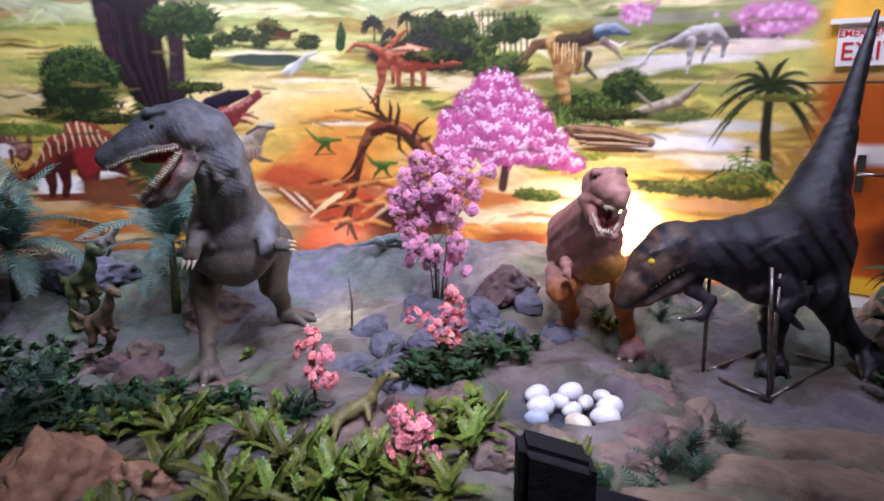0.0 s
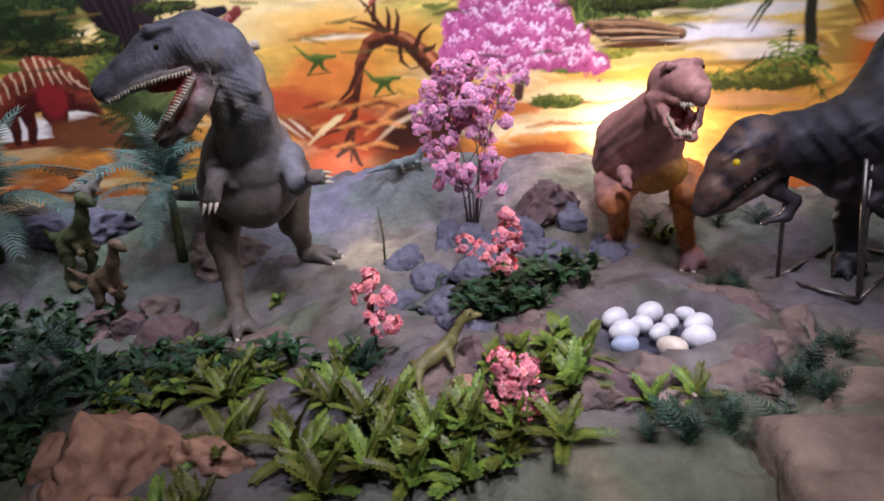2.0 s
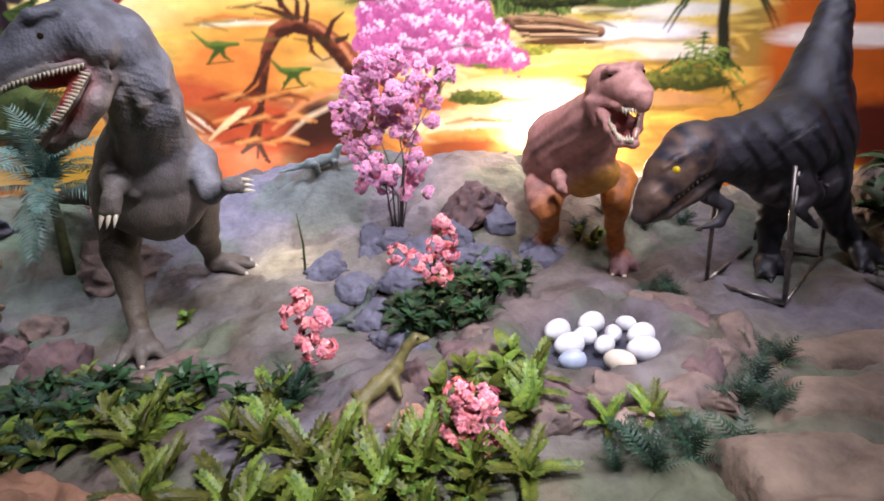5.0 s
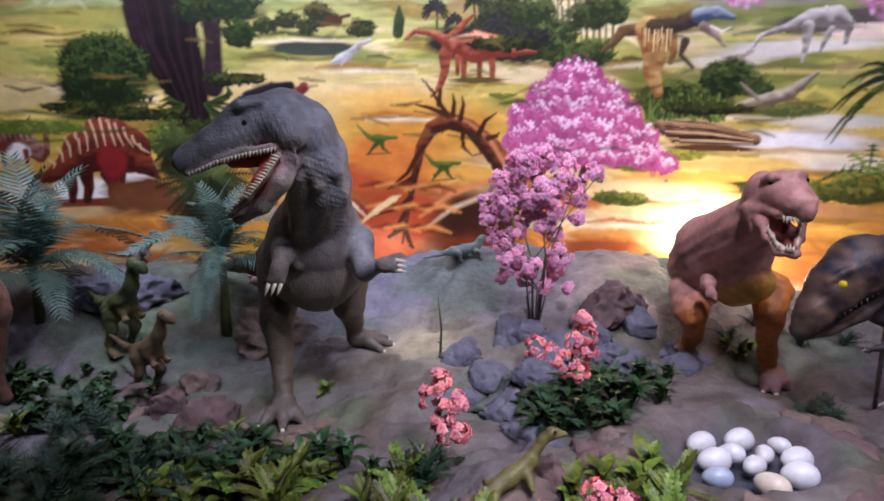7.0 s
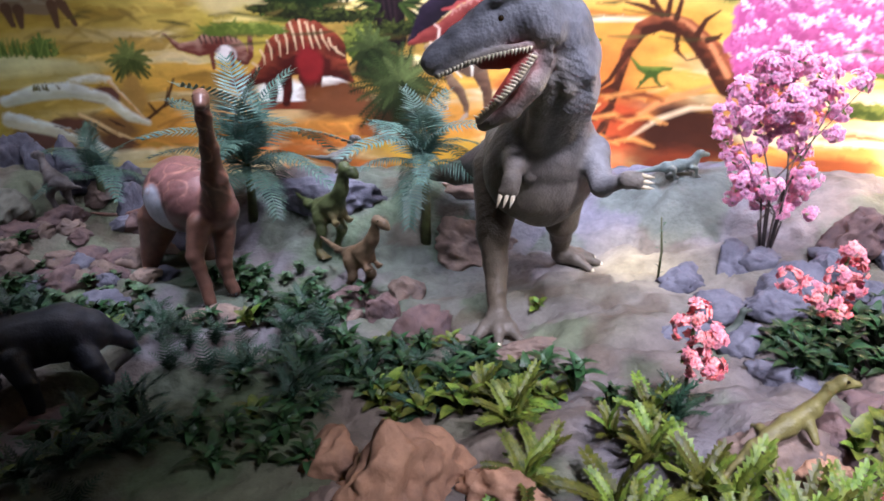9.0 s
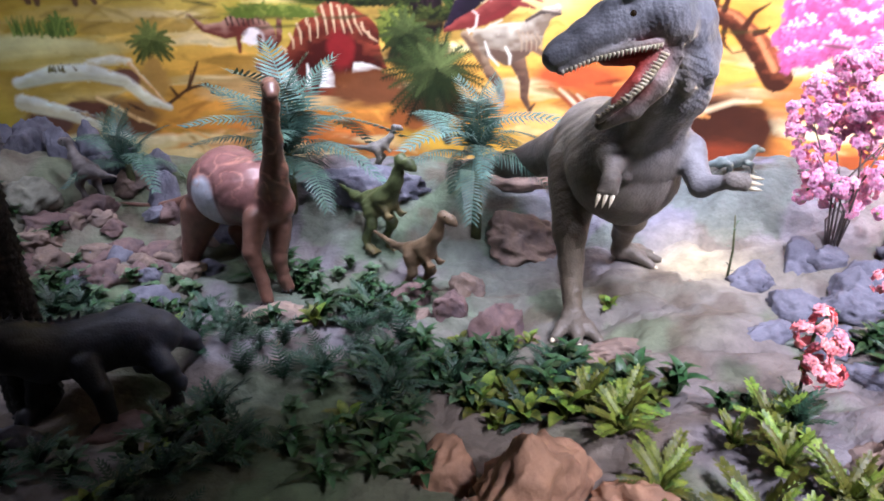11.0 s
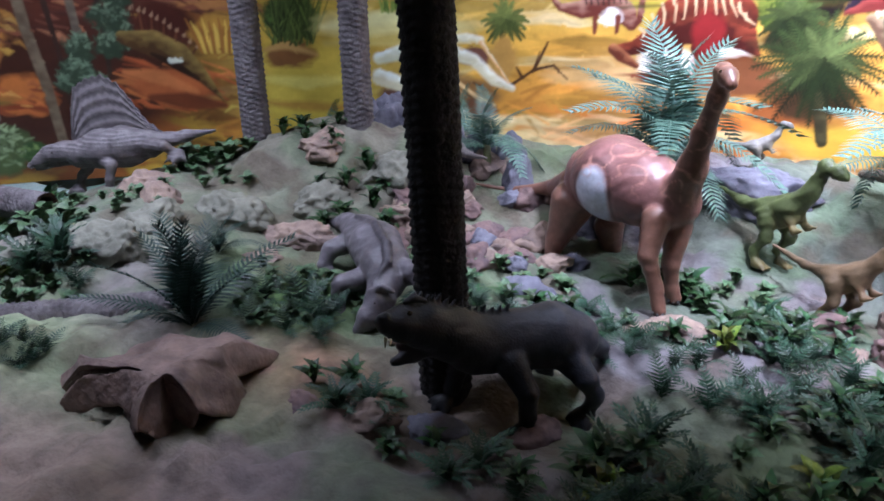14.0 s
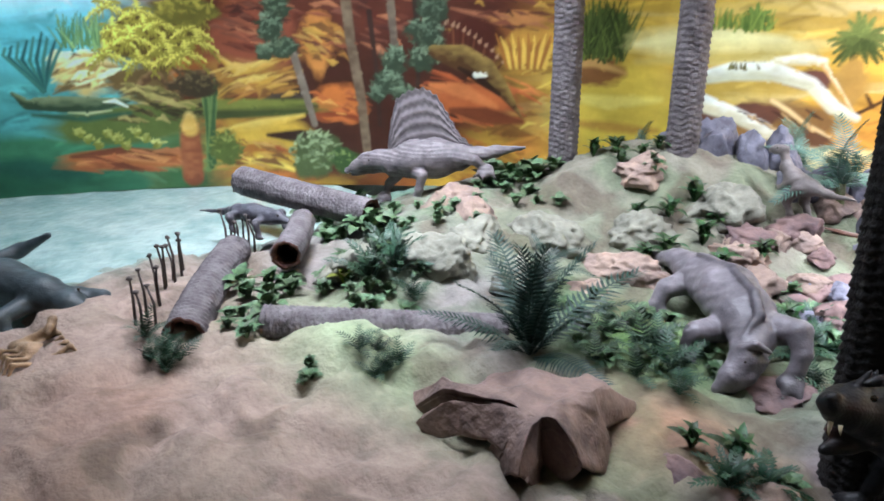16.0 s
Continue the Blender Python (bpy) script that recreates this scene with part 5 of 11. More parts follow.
stroke([(0.82, 0.91), (0.94, 0.93), (1.05, 0.90)], [0.004, 0.015, 0.004], lin(110, 40, 12), 0.014)
stroke([(0.86, 0.77), (0.97, 0.79), (1.08, 0.76)], [0.004, 0.015, 0.004], lin(240, 160, 70), 0.014)
stroke([(0.89, 0.63), (1.00, 0.65), (1.12, 0.62)], [0.004, 0.016, 0.004], lin(110, 40, 12), 0.014)
stroke([(0.93, 0.91), (1.04, 0.93), (1.16, 0.89)], [0.004, 0.015, 0.004], lin(240, 160, 70), 0.014)
stroke([(0.96, 0.77), (1.07, 0.79), (1.19, 0.75)], [0.004, 0.016, 0.004], lin(110, 40, 12), 0.014)
stroke([(0.99, 0.63), (1.11, 0.65), (1.22, 0.61)], [0.004, 0.015, 0.004], lin(240, 160, 70), 0.014)
stroke([(1.03, 0.91), (1.14, 0.93), (1.26, 0.89)], [0.004, 0.016, 0.004], lin(110, 40, 12), 0.014)
stroke([(1.06, 0.77), (1.18, 0.79), (1.29, 0.75)], [0.004, 0.015, 0.004], lin(240, 160, 70), 0.014)
stroke([(1.09, 0.63), (1.21, 0.65), (1.32, 0.61)], [0.004, 0.015, 0.004], lin(110, 40, 12), 0.014)
stroke([(1.13, 0.90), (1.25, 0.92), (1.36, 0.89)], [0.004, 0.015, 0.004], lin(240, 160, 70), 0.014)
stroke([(1.17, 0.77), (1.28, 0.79), (1.39, 0.75)], [0.004, 0.015, 0.004], lin(110, 40, 12), 0.014)
stroke([(1.20, 0.63), (1.31, 0.65), (1.43, 0.61)], [0.004, 0.015, 0.004], lin(240, 160, 70), 0.014)
stroke([(1.23, 0.90), (1.35, 0.92), (1.46, 0.89)], [0.004, 0.015, 0.004], lin(110, 40, 12), 0.014)
stroke([(1.27, 0.76), (1.38, 0.79), (1.49, 0.75)], [0.004, 0.015, 0.004], lin(240, 160, 70), 0.014)
stroke([(0.82, 0.66), (0.93, 0.75), (1.01, 0.79)], [0.004, 0.015, 0.004], lin(250, 220, 150), 0.01)
stroke([(0.85, 0.69), (0.95, 0.77), (1.03, 0.80)], [0.004, 0.015, 0.004], lin(250, 220, 150), 0.01)
stroke([(0.88, 0.71), (0.97, 0.78), (1.04, 0.82)], [0.004, 0.016, 0.004], lin(250, 220, 150), 0.01)
stroke([(0.91, 0.73), (1.00, 0.80), (1.06, 0.83)], [0.004, 0.015, 0.004], lin(250, 220, 150), 0.01)
stroke([(0.94, 0.76), (1.02, 0.82), (1.07, 0.84)], [0.004, 0.015, 0.004], lin(250, 220, 150), 0.01)
stroke([(0.97, 0.78), (1.04, 0.83), (1.09, 0.85)], [0.004, 0.016, 0.004], lin(250, 220, 150), 0.01)
# thickets, logs
foliage(3.05, 1.59, 0.13, 0.096, lin(30, 44, 18), lin(130, 146, 60), 130, 0.035)
grass(2.83, 1.35, 0.21, 0.13, lin(44, 62, 22), lin(130, 150, 60), 110)
foliage(2.72, 1.48, 0.16, 0.084, lin(40, 56, 20), lin(140, 150, 64), 110, 0.035)
foliage(2.94, 1.49, 0.12, 0.072, lin(34, 48, 18), lin(120, 140, 56), 90, 0.035)
foliage(3.37, 1.42, 0.16, 0.038, lin(80, 96, 40), lin(150, 160, 80), 50, 0.03)
stroke([(3.09, 1.42), (3.23, 1.46), (3.35, 1.51), (3.49, 1.61)], [0.018, 0.036, 0.027, 0.007], lin(110, 98, 70), 0.006, lin(206, 196, 166))
stroke([(3.23, 1.46), (3.17, 1.51), (3.13, 1.55)], [0.014, 0.008, 0.005], lin(120, 108, 80), 0.006)
stroke([(3.31, 1.49), (3.42, 1.47)], [0.016, 0.005], lin(120, 108, 80), 0.006)
stroke([(2.71, 1.32), (2.89, 1.31), (3.07, 1.29), (3.22, 1.25)], [0.036, 0.057, 0.042, 0.015], lin(84, 50, 24), 0.006, lin(200, 166, 116))
stroke([(2.75, 1.35), (2.95, 1.34), (3.18, 1.28)], [0.003, 0.005, 0.002], lin(50, 28, 14), 0.006)
stroke([(2.75, 1.34), (2.95, 1.32), (3.18, 1.27)], [0.003, 0.005, 0.002], lin(236, 214, 170), 0.006)
stroke([(2.75, 1.32), (2.95, 1.30), (3.18, 1.26)], [0.003, 0.005, 0.002], lin(50, 28, 14), 0.006)
stroke([(2.75, 1.30), (2.95, 1.28), (3.18, 1.25)], [0.003, 0.005, 0.002], lin(236, 214, 170), 0.006)
stroke([(2.75, 1.29), (2.96, 1.26), (3.18, 1.24)], [0.003, 0.005, 0.002], lin(50, 28, 14), 0.006)
foliage(2.86, 1.16, 0.11, 0.030, lin(120, 124, 30), lin(220, 206, 70), 50, 0.03)
foliage(2.50, 0.88, 0.17, 0.039, lin(60, 74, 20), lin(150, 152, 56), 90, 0.035)
foliage(2.56, 1.10, 0.13, 0.045, lin(90, 110, 34), lin(150, 166, 60), 50, 0.035)
foliage(3.74, 0.99, 0.15, 0.060, lin(50, 60, 18), lin(130, 140, 44), 110, 0.04)
stroke([(3.53, 0.95), (3.69, 0.99), (3.84, 0.97)], [0.006, 0.023, 0.008], lin(226, 196, 150), 0.01)
blob(3.57, 1.87, 0.36, 0.059, lin(84, 78, 72), 0.4, 0.4, 0)
blob(3.21, 1.99, 0.39, 0.033, lin(150, 150, 120), 0.4, 0.5, 1)
blob(3.79, 1.81, 0.27, 0.036, lin(228, 210, 190), 0.4, 0.5, 2)
blob(3.43, 1.75, 0.33, 0.036, lin(226, 222, 210), 0.4, 0.5, 3)
# furred hunter and pale hunter at the right, thicket and logs
foliage(3.05, 1.58, 0.14, 0.096, lin(22, 38, 16), lin(92, 116, 44), 150, 0.035)
foliage(2.78, 1.49, 0.17, 0.078, lin(30, 48, 18), lin(126, 146, 58), 90, 0.035)
grass(2.85, 1.38, 0.21, 0.12, lin(30, 50, 18), lin(120, 146, 62), 90)
foliage(3.19, 1.55, 0.08, 0.066, lin(40, 58, 24), lin(120, 140, 60), 50, 0.030)
stroke([(2.58, 1.87), (2.46, 1.86), (2.41, 1.79), (2.35, 1.75)], [0.039, 0.033, 0.021, 0.007], lin(80, 58, 34), 0.006, lin(140, 104, 62))
stroke([(2.60, 1.87), (2.65, 1.75), (2.64, 1.63), (2.68, 1.51)], [0.070, 0.075, 0.052, 0.028], lin(150, 98, 38), 0.006, lin(240, 204, 124))
stroke([(2.73, 1.84), (2.75, 1.74), (2.74, 1.68)], [0.036, 0.024, 0.014], lin(120, 80, 36), 0.006, lin(196, 150, 80))
stroke([(2.63, 1.88), (2.76, 1.89), (2.89, 1.92)], [0.042, 0.048, 0.039], lin(56, 44, 40), 0.006, lin(120, 98, 66))
stroke([(2.87, 1.93), (2.96, 1.94), (3.05, 1.91)], [0.039, 0.036, 0.015], lin(64, 82, 104), 0.006, lin(180, 196, 214))
stroke([(2.90, 1.87), (2.97, 1.82), (3.02, 1.76)], [0.027, 0.018, 0.006], lin(120, 96, 84), 0.006, lin(190, 170, 150))
stroke([(2.94, 1.87), (3.00, 1.84), (3.04, 1.86)], [0.006, 0.006, 0.002], lin(244, 240, 230), 0.006)
stroke([(2.81, 1.79), (2.79, 1.72), (2.86, 1.65)], [0.025, 0.012, 0.010], lin(70, 58, 46), 0.006)
stroke([(2.57, 1.87), (2.57, 1.80)], [0.004, 0.002], lin(130, 84, 34), 0.004)
stroke([(2.59, 1.87), (2.59, 1.77)], [0.004, 0.002], lin(248, 220, 150), 0.004)
stroke([(2.60, 1.86), (2.60, 1.74)], [0.004, 0.002], lin(130, 84, 34), 0.004)
stroke([(2.61, 1.87), (2.61, 1.80)], [0.004, 0.002], lin(248, 220, 150), 0.004)
stroke([(2.62, 1.86), (2.62, 1.77)], [0.005, 0.002], lin(130, 84, 34), 0.004)
stroke([(2.64, 1.86), (2.64, 1.74)], [0.004, 0.002], lin(248, 220, 150), 0.004)
stroke([(2.65, 1.87), (2.65, 1.80)], [0.004, 0.002], lin(130, 84, 34), 0.004)
stroke([(2.66, 1.86), (2.66, 1.77)], [0.004, 0.002], lin(248, 220, 150), 0.004)
stroke([(2.67, 1.86), (2.67, 1.74)], [0.004, 0.002], lin(130, 84, 34), 0.004)
stroke([(2.68, 1.87), (2.68, 1.79)], [0.004, 0.002], lin(248, 220, 150), 0.004)
stroke([(2.70, 1.86), (2.70, 1.77)], [0.004, 0.002], lin(130, 84, 34), 0.004)
stroke([(2.71, 1.86), (2.71, 1.74)], [0.005, 0.002], lin(248, 220, 150), 0.004)
stroke([(2.72, 1.87), (2.72, 1.79)], [0.004, 0.002], lin(130, 84, 34), 0.004)
stroke([(2.73, 1.86), (2.73, 1.77)], [0.004, 0.002], lin(248, 220, 150), 0.004)
stroke([(3.14, 1.73), (3.20, 1.81), (3.32, 1.85), (3.43, 1.89), (3.54, 1.89), (3.61, 1.84)], [0.005, 0.012, 0.017, 0.045, 0.057, 0.027], lin(112, 104, 98), 0.006, lin(230, 226, 220))
stroke([(3.42, 1.85), (3.42, 1.76), (3.41, 1.66)], [0.030, 0.018, 0.006], lin(120, 112, 106), 0.006, lin(226, 222, 214))
stroke([(3.53, 1.83), (3.50, 1.76), (3.49, 1.72)], [0.015, 0.012, 0.005], lin(110, 104, 98), 0.006, lin(210, 206, 200))
stroke([(3.56, 1.89), (3.61, 1.86), (3.60, 1.76)], [0.025, 0.020, 0.010], lin(104, 98, 92), 0.006, lin(190, 186, 180))
stroke([(3.08, 1.42), (3.23, 1.46), (3.37, 1.50), (3.49, 1.61)], [0.015, 0.036, 0.030, 0.006], lin(104, 90, 72), 0.006, lin(208, 198, 178))
stroke([(3.22, 1.47), (3.15, 1.53), (3.12, 1.56)], [0.012, 0.009, 0.004], lin(120, 106, 86), 0.006, lin(190, 180, 160))
stroke([(2.70, 1.32), (2.80, 1.28), (3.02, 1.27), (3.22, 1.25)], [0.028, 0.060, 0.054, 0.032], lin(64, 36, 20), 0.006, lin(170, 130, 92))
stroke([(2.73, 1.32), (2.98, 1.30), (3.20, 1.26)], [0.003, 0.006, 0.002], lin(44, 24, 14), 0.005)
stroke([(2.74, 1.29), (2.98, 1.28), (3.21, 1.25)], [0.004, 0.005, 0.002], lin(214, 182, 140), 0.005)
stroke([(2.74, 1.27), (2.99, 1.26), (3.21, 1.24)], [0.004, 0.005, 0.002], lin(44, 24, 14), 0.005)
stroke([(2.74, 1.24), (2.99, 1.24), (3.21, 1.23)], [0.003, 0.006, 0.002], lin(214, 182, 140), 0.005)
blob(2.99, 1.20, 0.24, 0.018, lin(84, 52, 24), 0.30, 0.40, 4)
# palm near the door end
stroke([(3.90, 1.08), (3.87, 1.3), (3.87, 1.56)], [0.035, 0.028, 0.024], lin(40, 40, 24), 0.008)
palm(3.87, 1.58, 0.32, lin(28, 40, 16), lin(50, 66, 24), 10, 0.75, False)
palm(3.87, 1.58, 0.29, lin(28, 40, 16), lin(44, 58, 22), 8, 0.95, False)
palm(3.78, 1.08, 0.24, lin(58, 84, 24), lin(126, 150, 50), 9, 0.7)
foliage(3.55, 0.98, 0.4, 0.05, lin(56, 62, 18), lin(140, 140, 44), 120, 0.04)
blob(3.55, 0.88, 0.3, 0.035, lin(196, 140, 80), 0.4, 0.4)
foliage(4.0, 1.52, 0.3, 0.02, lin(90, 92, 30), LGREEN, 40, 0.03)
# blossom tree, painted in rounded tiers
def blossom_tier(u0, u1, z, sag, depth):
    """One layer of blossom: rose shade below, rows of pale tufts along its upper edge."""
    edge = lambda k: z - sag * (2 * k - 1) ** 2
    n = int((u1 - u0) / 0.028)
    for k in range(n):
        f = (k + 0.5) / n
        blob(u0 + (u1 - u0) * f, edge(f) - depth * 0.45, 0.05, depth * 0.62, lin(176, 72, 128) if k % 3 else lin(196, 92, 148), 0.6, 0.3, k)
    for k in range(int(n * 15)):
        f, t = rng.random(), rng.random()
        wave = 0.020 * math.sin(f * 29 + z * 40) + 0.012 * math.sin(f * 61)
        x, y = u0 + (u1 - u0) * f, edge(f) - depth * t + wave + jag(0, 0.008)
        pale = np.clip(1.15 - 2.6 * t + 0.35 * math.sin(f * 23 + z * 31) + rng.normal(0, 0.16), 0, 1)
        low = np.clip(1.6 - 1.5 * t + rng.normal(0, 0.2), 0, 1)
        rose = np.asarray(lin(150, 52, 104)) * (1 - low) + np.asarray(lin(212, 104, 164)) * low
        a = rng.random() * 6.283
        stroke([(x, y), (x + 0.013 * math.cos(a), y + 0.009 * math.sin(a))], [0.008, 0.003], rose * (1 - pale) + np.asarray(lin(250, 218, 240)) * pale, 0.005)


stroke([(2.30, 1.20), (2.26, 0.92)], [0.03, 0.03], lin(70, 44, 40), 0.008)
for row in ((2.08, 2.32, 1.69, 0.05, 0.12), (1.94, 2.48, 1.59, 0.06, 0.13), (1.82, 2.58, 1.48, 0.06, 0.14), (1.80, 2.68, 1.37, 0.09, 0.14), (1.84, 2.76, 1.26, 0.10, 0.13), (2.12, 2.80, 1.16, 0.03, 0.07)):
    blossom_tier(*row)
for u, z, ru, rz in ((3.87, 1.96, 0.2, 0.09), (3.08, 2.03, 0.1, 0.06)):
    blob(u, z, ru, rz, lin(206, 130, 176), 0.4, 0.4)
    for k in range(70):
        stroke([(jag(u, ru * 0.5), jag(z, rz * 0.5))] * 2, 0.012, lin(226, 176, 206) if k % 2 else lin(190, 110, 160), 0.01)
# dark thickets beside the palms, deep green under the trees
for u, z, ru in ((-0.62, 1.38, 0.34), (-0.15, 1.30, 0.22), (-0.95, 1.42, 0.2), (0.02, 1.60, 0.2), (2.95, 1.42, 0.24), (1.75, 1.80, 0.2), (-0.4, 0.80, 0.26)):
    foliage(u, z, ru, 0.035, lin(20, 26, 10), lin(84, 96, 34), 70, 0.04)
for k in range(70):
    u, z = -2.6 + 6.4 * rng.random(), 1.15 + 0.95 * rng.random()
    L = 0.08 + 0.22 * rng.random()
    stroke([(u, z), (u + L / 2, jag(z, 0.012)), (u + L, jag(z, 0.015))], [0.002, 0.005 + 0.006 * rng.random(), 0.002], lin(58, 62, 26) if k % 2 else lin(112, 96, 40), 0.012)
# cycads before the hunters
blob(-0.29, 1.05, 0.21, 0.118, lin(44, 40, 22), 0.45, 0.50, 6)
blob(-0.20, 0.76, 0.22, 0.142, lin(66, 44, 24), 0.45, 0.50, 7)
blob(-0.57, 0.81, 0.25, 0.099, lin(120, 70, 36), 0.40, 0.50, 8)
painted_cycad(-0.38, 1.17, 0.17, 17, lin(20, 30, 12), lin(84, 100, 48))
stroke([(-0.17, 0.76), (-0.11, 0.51)], [0.038, 0.031], lin(46, 42, 24), 0.006, lin(92, 84, 52))
painted_cycad(-0.21, 0.92, 0.34, 26, lin(12, 20, 8), lin(58, 74, 34))
painted_cycad(-0.18, 0.96, 0.22, 12, lin(26, 38, 16), lin(96, 112, 58))
# navy-backed red hunter
stroke([(-0.13, 1.21), (-0.06, 1.29), (0.00, 1.38), (0.12, 1.47), (0.26, 1.53), (0.38, 1.56)], [0.012, 0.047, 0.071, 0.066, 0.047, 0.028], lin(28, 20, 32), 0.006, lin(48, 36, 54))
stroke([(-0.13, 1.20), (-0.02, 1.25), (0.10, 1.29), (0.21, 1.36), (0.30, 1.42), (0.39, 1.49), (0.47, 1.55)], [0.009, 0.038, 0.057, 0.066, 0.051, 0.035, 0.033], lin(108, 36, 32), 0.006, lin(150, 66, 56))
stroke([(0.12, 1.26), (0.22, 1.31), (0.30, 1.35)], [0.009, 0.028, 0.014], lin(112, 34, 32), 0.006)
stroke([(0.09, 1.41), (0.16, 1.42), (0.19, 1.45), (0.24, 1.46)], [0.007, 0.012, 0.012, 0.009], lin(176, 70, 64), 0.006)
stroke([(0.15, 1.38), (0.16, 1.41), (0.18, 1.40)], [0.005, 0.006, 0.005], lin(186, 128, 118), 0.006)
stroke([(0.20, 1.41), (0.21, 1.44), (0.23, 1.43)], [0.005, 0.007, 0.004], lin(186, 128, 118), 0.006)
stroke([(0.24, 1.43), (0.25, 1.46), (0.27, 1.44)], [0.004, 0.007, 0.005], lin(186, 128, 118), 0.006)
stroke([(0.27, 1.45), (0.29, 1.48), (0.31, 1.46)], [0.005, 0.007, 0.004], lin(186, 128, 118), 0.006)
stroke([(0.32, 1.46), (0.33, 1.49), (0.35, 1.47)], [0.005, 0.007, 0.004], lin(186, 128, 118), 0.006)
stroke([(0.35, 1.48), (0.36, 1.51), (0.38, 1.50)], [0.005, 0.006, 0.004], lin(186, 128, 118), 0.006)
stroke([(0.39, 1.50), (0.40, 1.53), (0.42, 1.51)], [0.005, 0.007, 0.004], lin(186, 128, 118), 0.006)
stroke([(0.29, 1.37), (0.36, 1.36), (0.42, 1.34)], [0.019, 0.014, 0.006], lin(136, 48, 44), 0.006)
stroke([(0.35, 1.41), (0.41, 1.40), (0.46, 1.38)], [0.014, 0.010, 0.007], lin(150, 56, 50), 0.006)
stroke([(0.01, 1.19), (0.06, 1.23), (0.07, 1.30), (0.04, 1.32)], [0.007, 0.007, 0.007, 0.005], lin(226, 196, 180), 0.006)
stroke([(0.01, 1.21), (0.10, 1.19), (0.16, 1.24), (0.22, 1.27)], [0.008, 0.007, 0.007, 0.005], lin(220, 196, 176), 0.006)
# pale hunter stalking below it
stroke([(-0.01, 1.18), (0.06, 1.12), (0.11, 1.04), (0.15, 0.96)], [0.024, 0.042, 0.038, 0.019], lin(104, 78, 58), 0.006, lin(176, 150, 116))
stroke([(0.15, 0.96), (0.20, 0.91), (0.24, 0.82), (0.24, 0.76)], [0.038, 0.031, 0.022, 0.014], lin(92, 66, 50), 0.006, lin(160, 130, 100))
stroke([(0.33, 1.03), (0.38, 0.91), (0.38, 0.81), (0.42, 0.73)], [0.052, 0.033, 0.025, 0.012], lin(84, 58, 44), 0.006, lin(146, 112, 84))
stroke([(0.08, 1.18), (0.18, 1.14), (0.29, 1.14), (0.39, 1.18), (0.44, 1.25), (0.49, 1.31), (0.55, 1.33)], [0.039, 0.104, 0.118, 0.090, 0.061, 0.042, 0.031], lin(122, 104, 84), 0.006, lin(206, 196, 172))
stroke([(0.14, 1.08), (0.26, 1.04), (0.38, 1.08)], [0.019, 0.042, 0.019], lin(96, 74, 58), 0.006)
stroke([(0.12, 1.14), (0.15, 1.06), (0.21, 1.00)], [0.005, 0.008, 0.005], lin(230, 224, 206), 0.006)
stroke([(0.25, 1.11), (0.28, 1.06), (0.28, 1.01)], [0.007, 0.009, 0.006], lin(236, 228, 206), 0.006)
stroke([(0.37, 1.27), (0.46, 1.32), (0.56, 1.31)], [0.009, 0.012, 0.010], lin(74, 60, 52), 0.006)
stroke([(0.40, 1.12), (0.48, 1.08), (0.55, 1.07)], [0.021, 0.017, 0.007], lin(118, 90, 70), 0.006)
stroke([(0.42, 0.73), (0.45, 0.77)], [0.012, 0.005], lin(80, 54, 40), 0.006)
stroke([(0.24, 0.76), (0.20, 0.72)], [0.014, 0.006], lin(190, 170, 150), 0.006)
stroke([(0.32, 1.21), (0.35, 1.14), (0.35, 1.09)], [0.005, 0.005, 0.002], lin(168, 144, 114), 0.006)
stroke([(0.35, 1.20), (0.38, 1.14), (0.38, 1.09)], [0.005, 0.005, 0.002], lin(168, 144, 114), 0.006)
stroke([(0.38, 1.20), (0.41, 1.14), (0.41, 1.10)], [0.005, 0.005, 0.002], lin(168, 144, 114), 0.006)
stroke([(0.41, 1.19), (0.44, 1.15), (0.44, 1.10)], [0.005, 0.005, 0.002], lin(168, 144, 114), 0.006)
stroke([(0.44, 1.19), (0.47, 1.15), (0.47, 1.10)], [0.005, 0.005, 0.002], lin(168, 144, 114), 0.006)
# brush wobble and mottled ink over the whole print
di = np.rint(0.9 * (fbm(GU * 16, GZ * 16, 3, 11.0) - 0.5) * 2).astype(int)
dj = np.rint(0.9 * (fbm(GU * 16, GZ * 16, 3, 57.0) - 0.5) * 2).astype(int)
ri, rj = np.indices(GU.shape)
PAINT = PAINT[np.clip(ri + di, 0, GU.shape[0] - 1), np.clip(rj + dj, 0, GU.shape[1] - 1)]
PAINT *= (0.70 + 0.55 * fbm(GU * 5.0, GZ * 11.0, 5, 91.0))[..., None]
grain = PAINT.mean(-1, keepdims=True)
PAINT = grain + (PAINT - grain) * 0.92
olive = np.clip((-1.6 - GU) / 1.0, 0, 1)[..., None]
# sea end lightened in the print itself to make up for weak light
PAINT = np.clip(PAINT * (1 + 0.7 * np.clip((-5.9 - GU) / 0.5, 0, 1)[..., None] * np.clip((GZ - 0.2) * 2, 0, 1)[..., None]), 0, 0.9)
PAINT = PAINT * (1 - olive * np.array([0.16, 0.0, -0.10]))
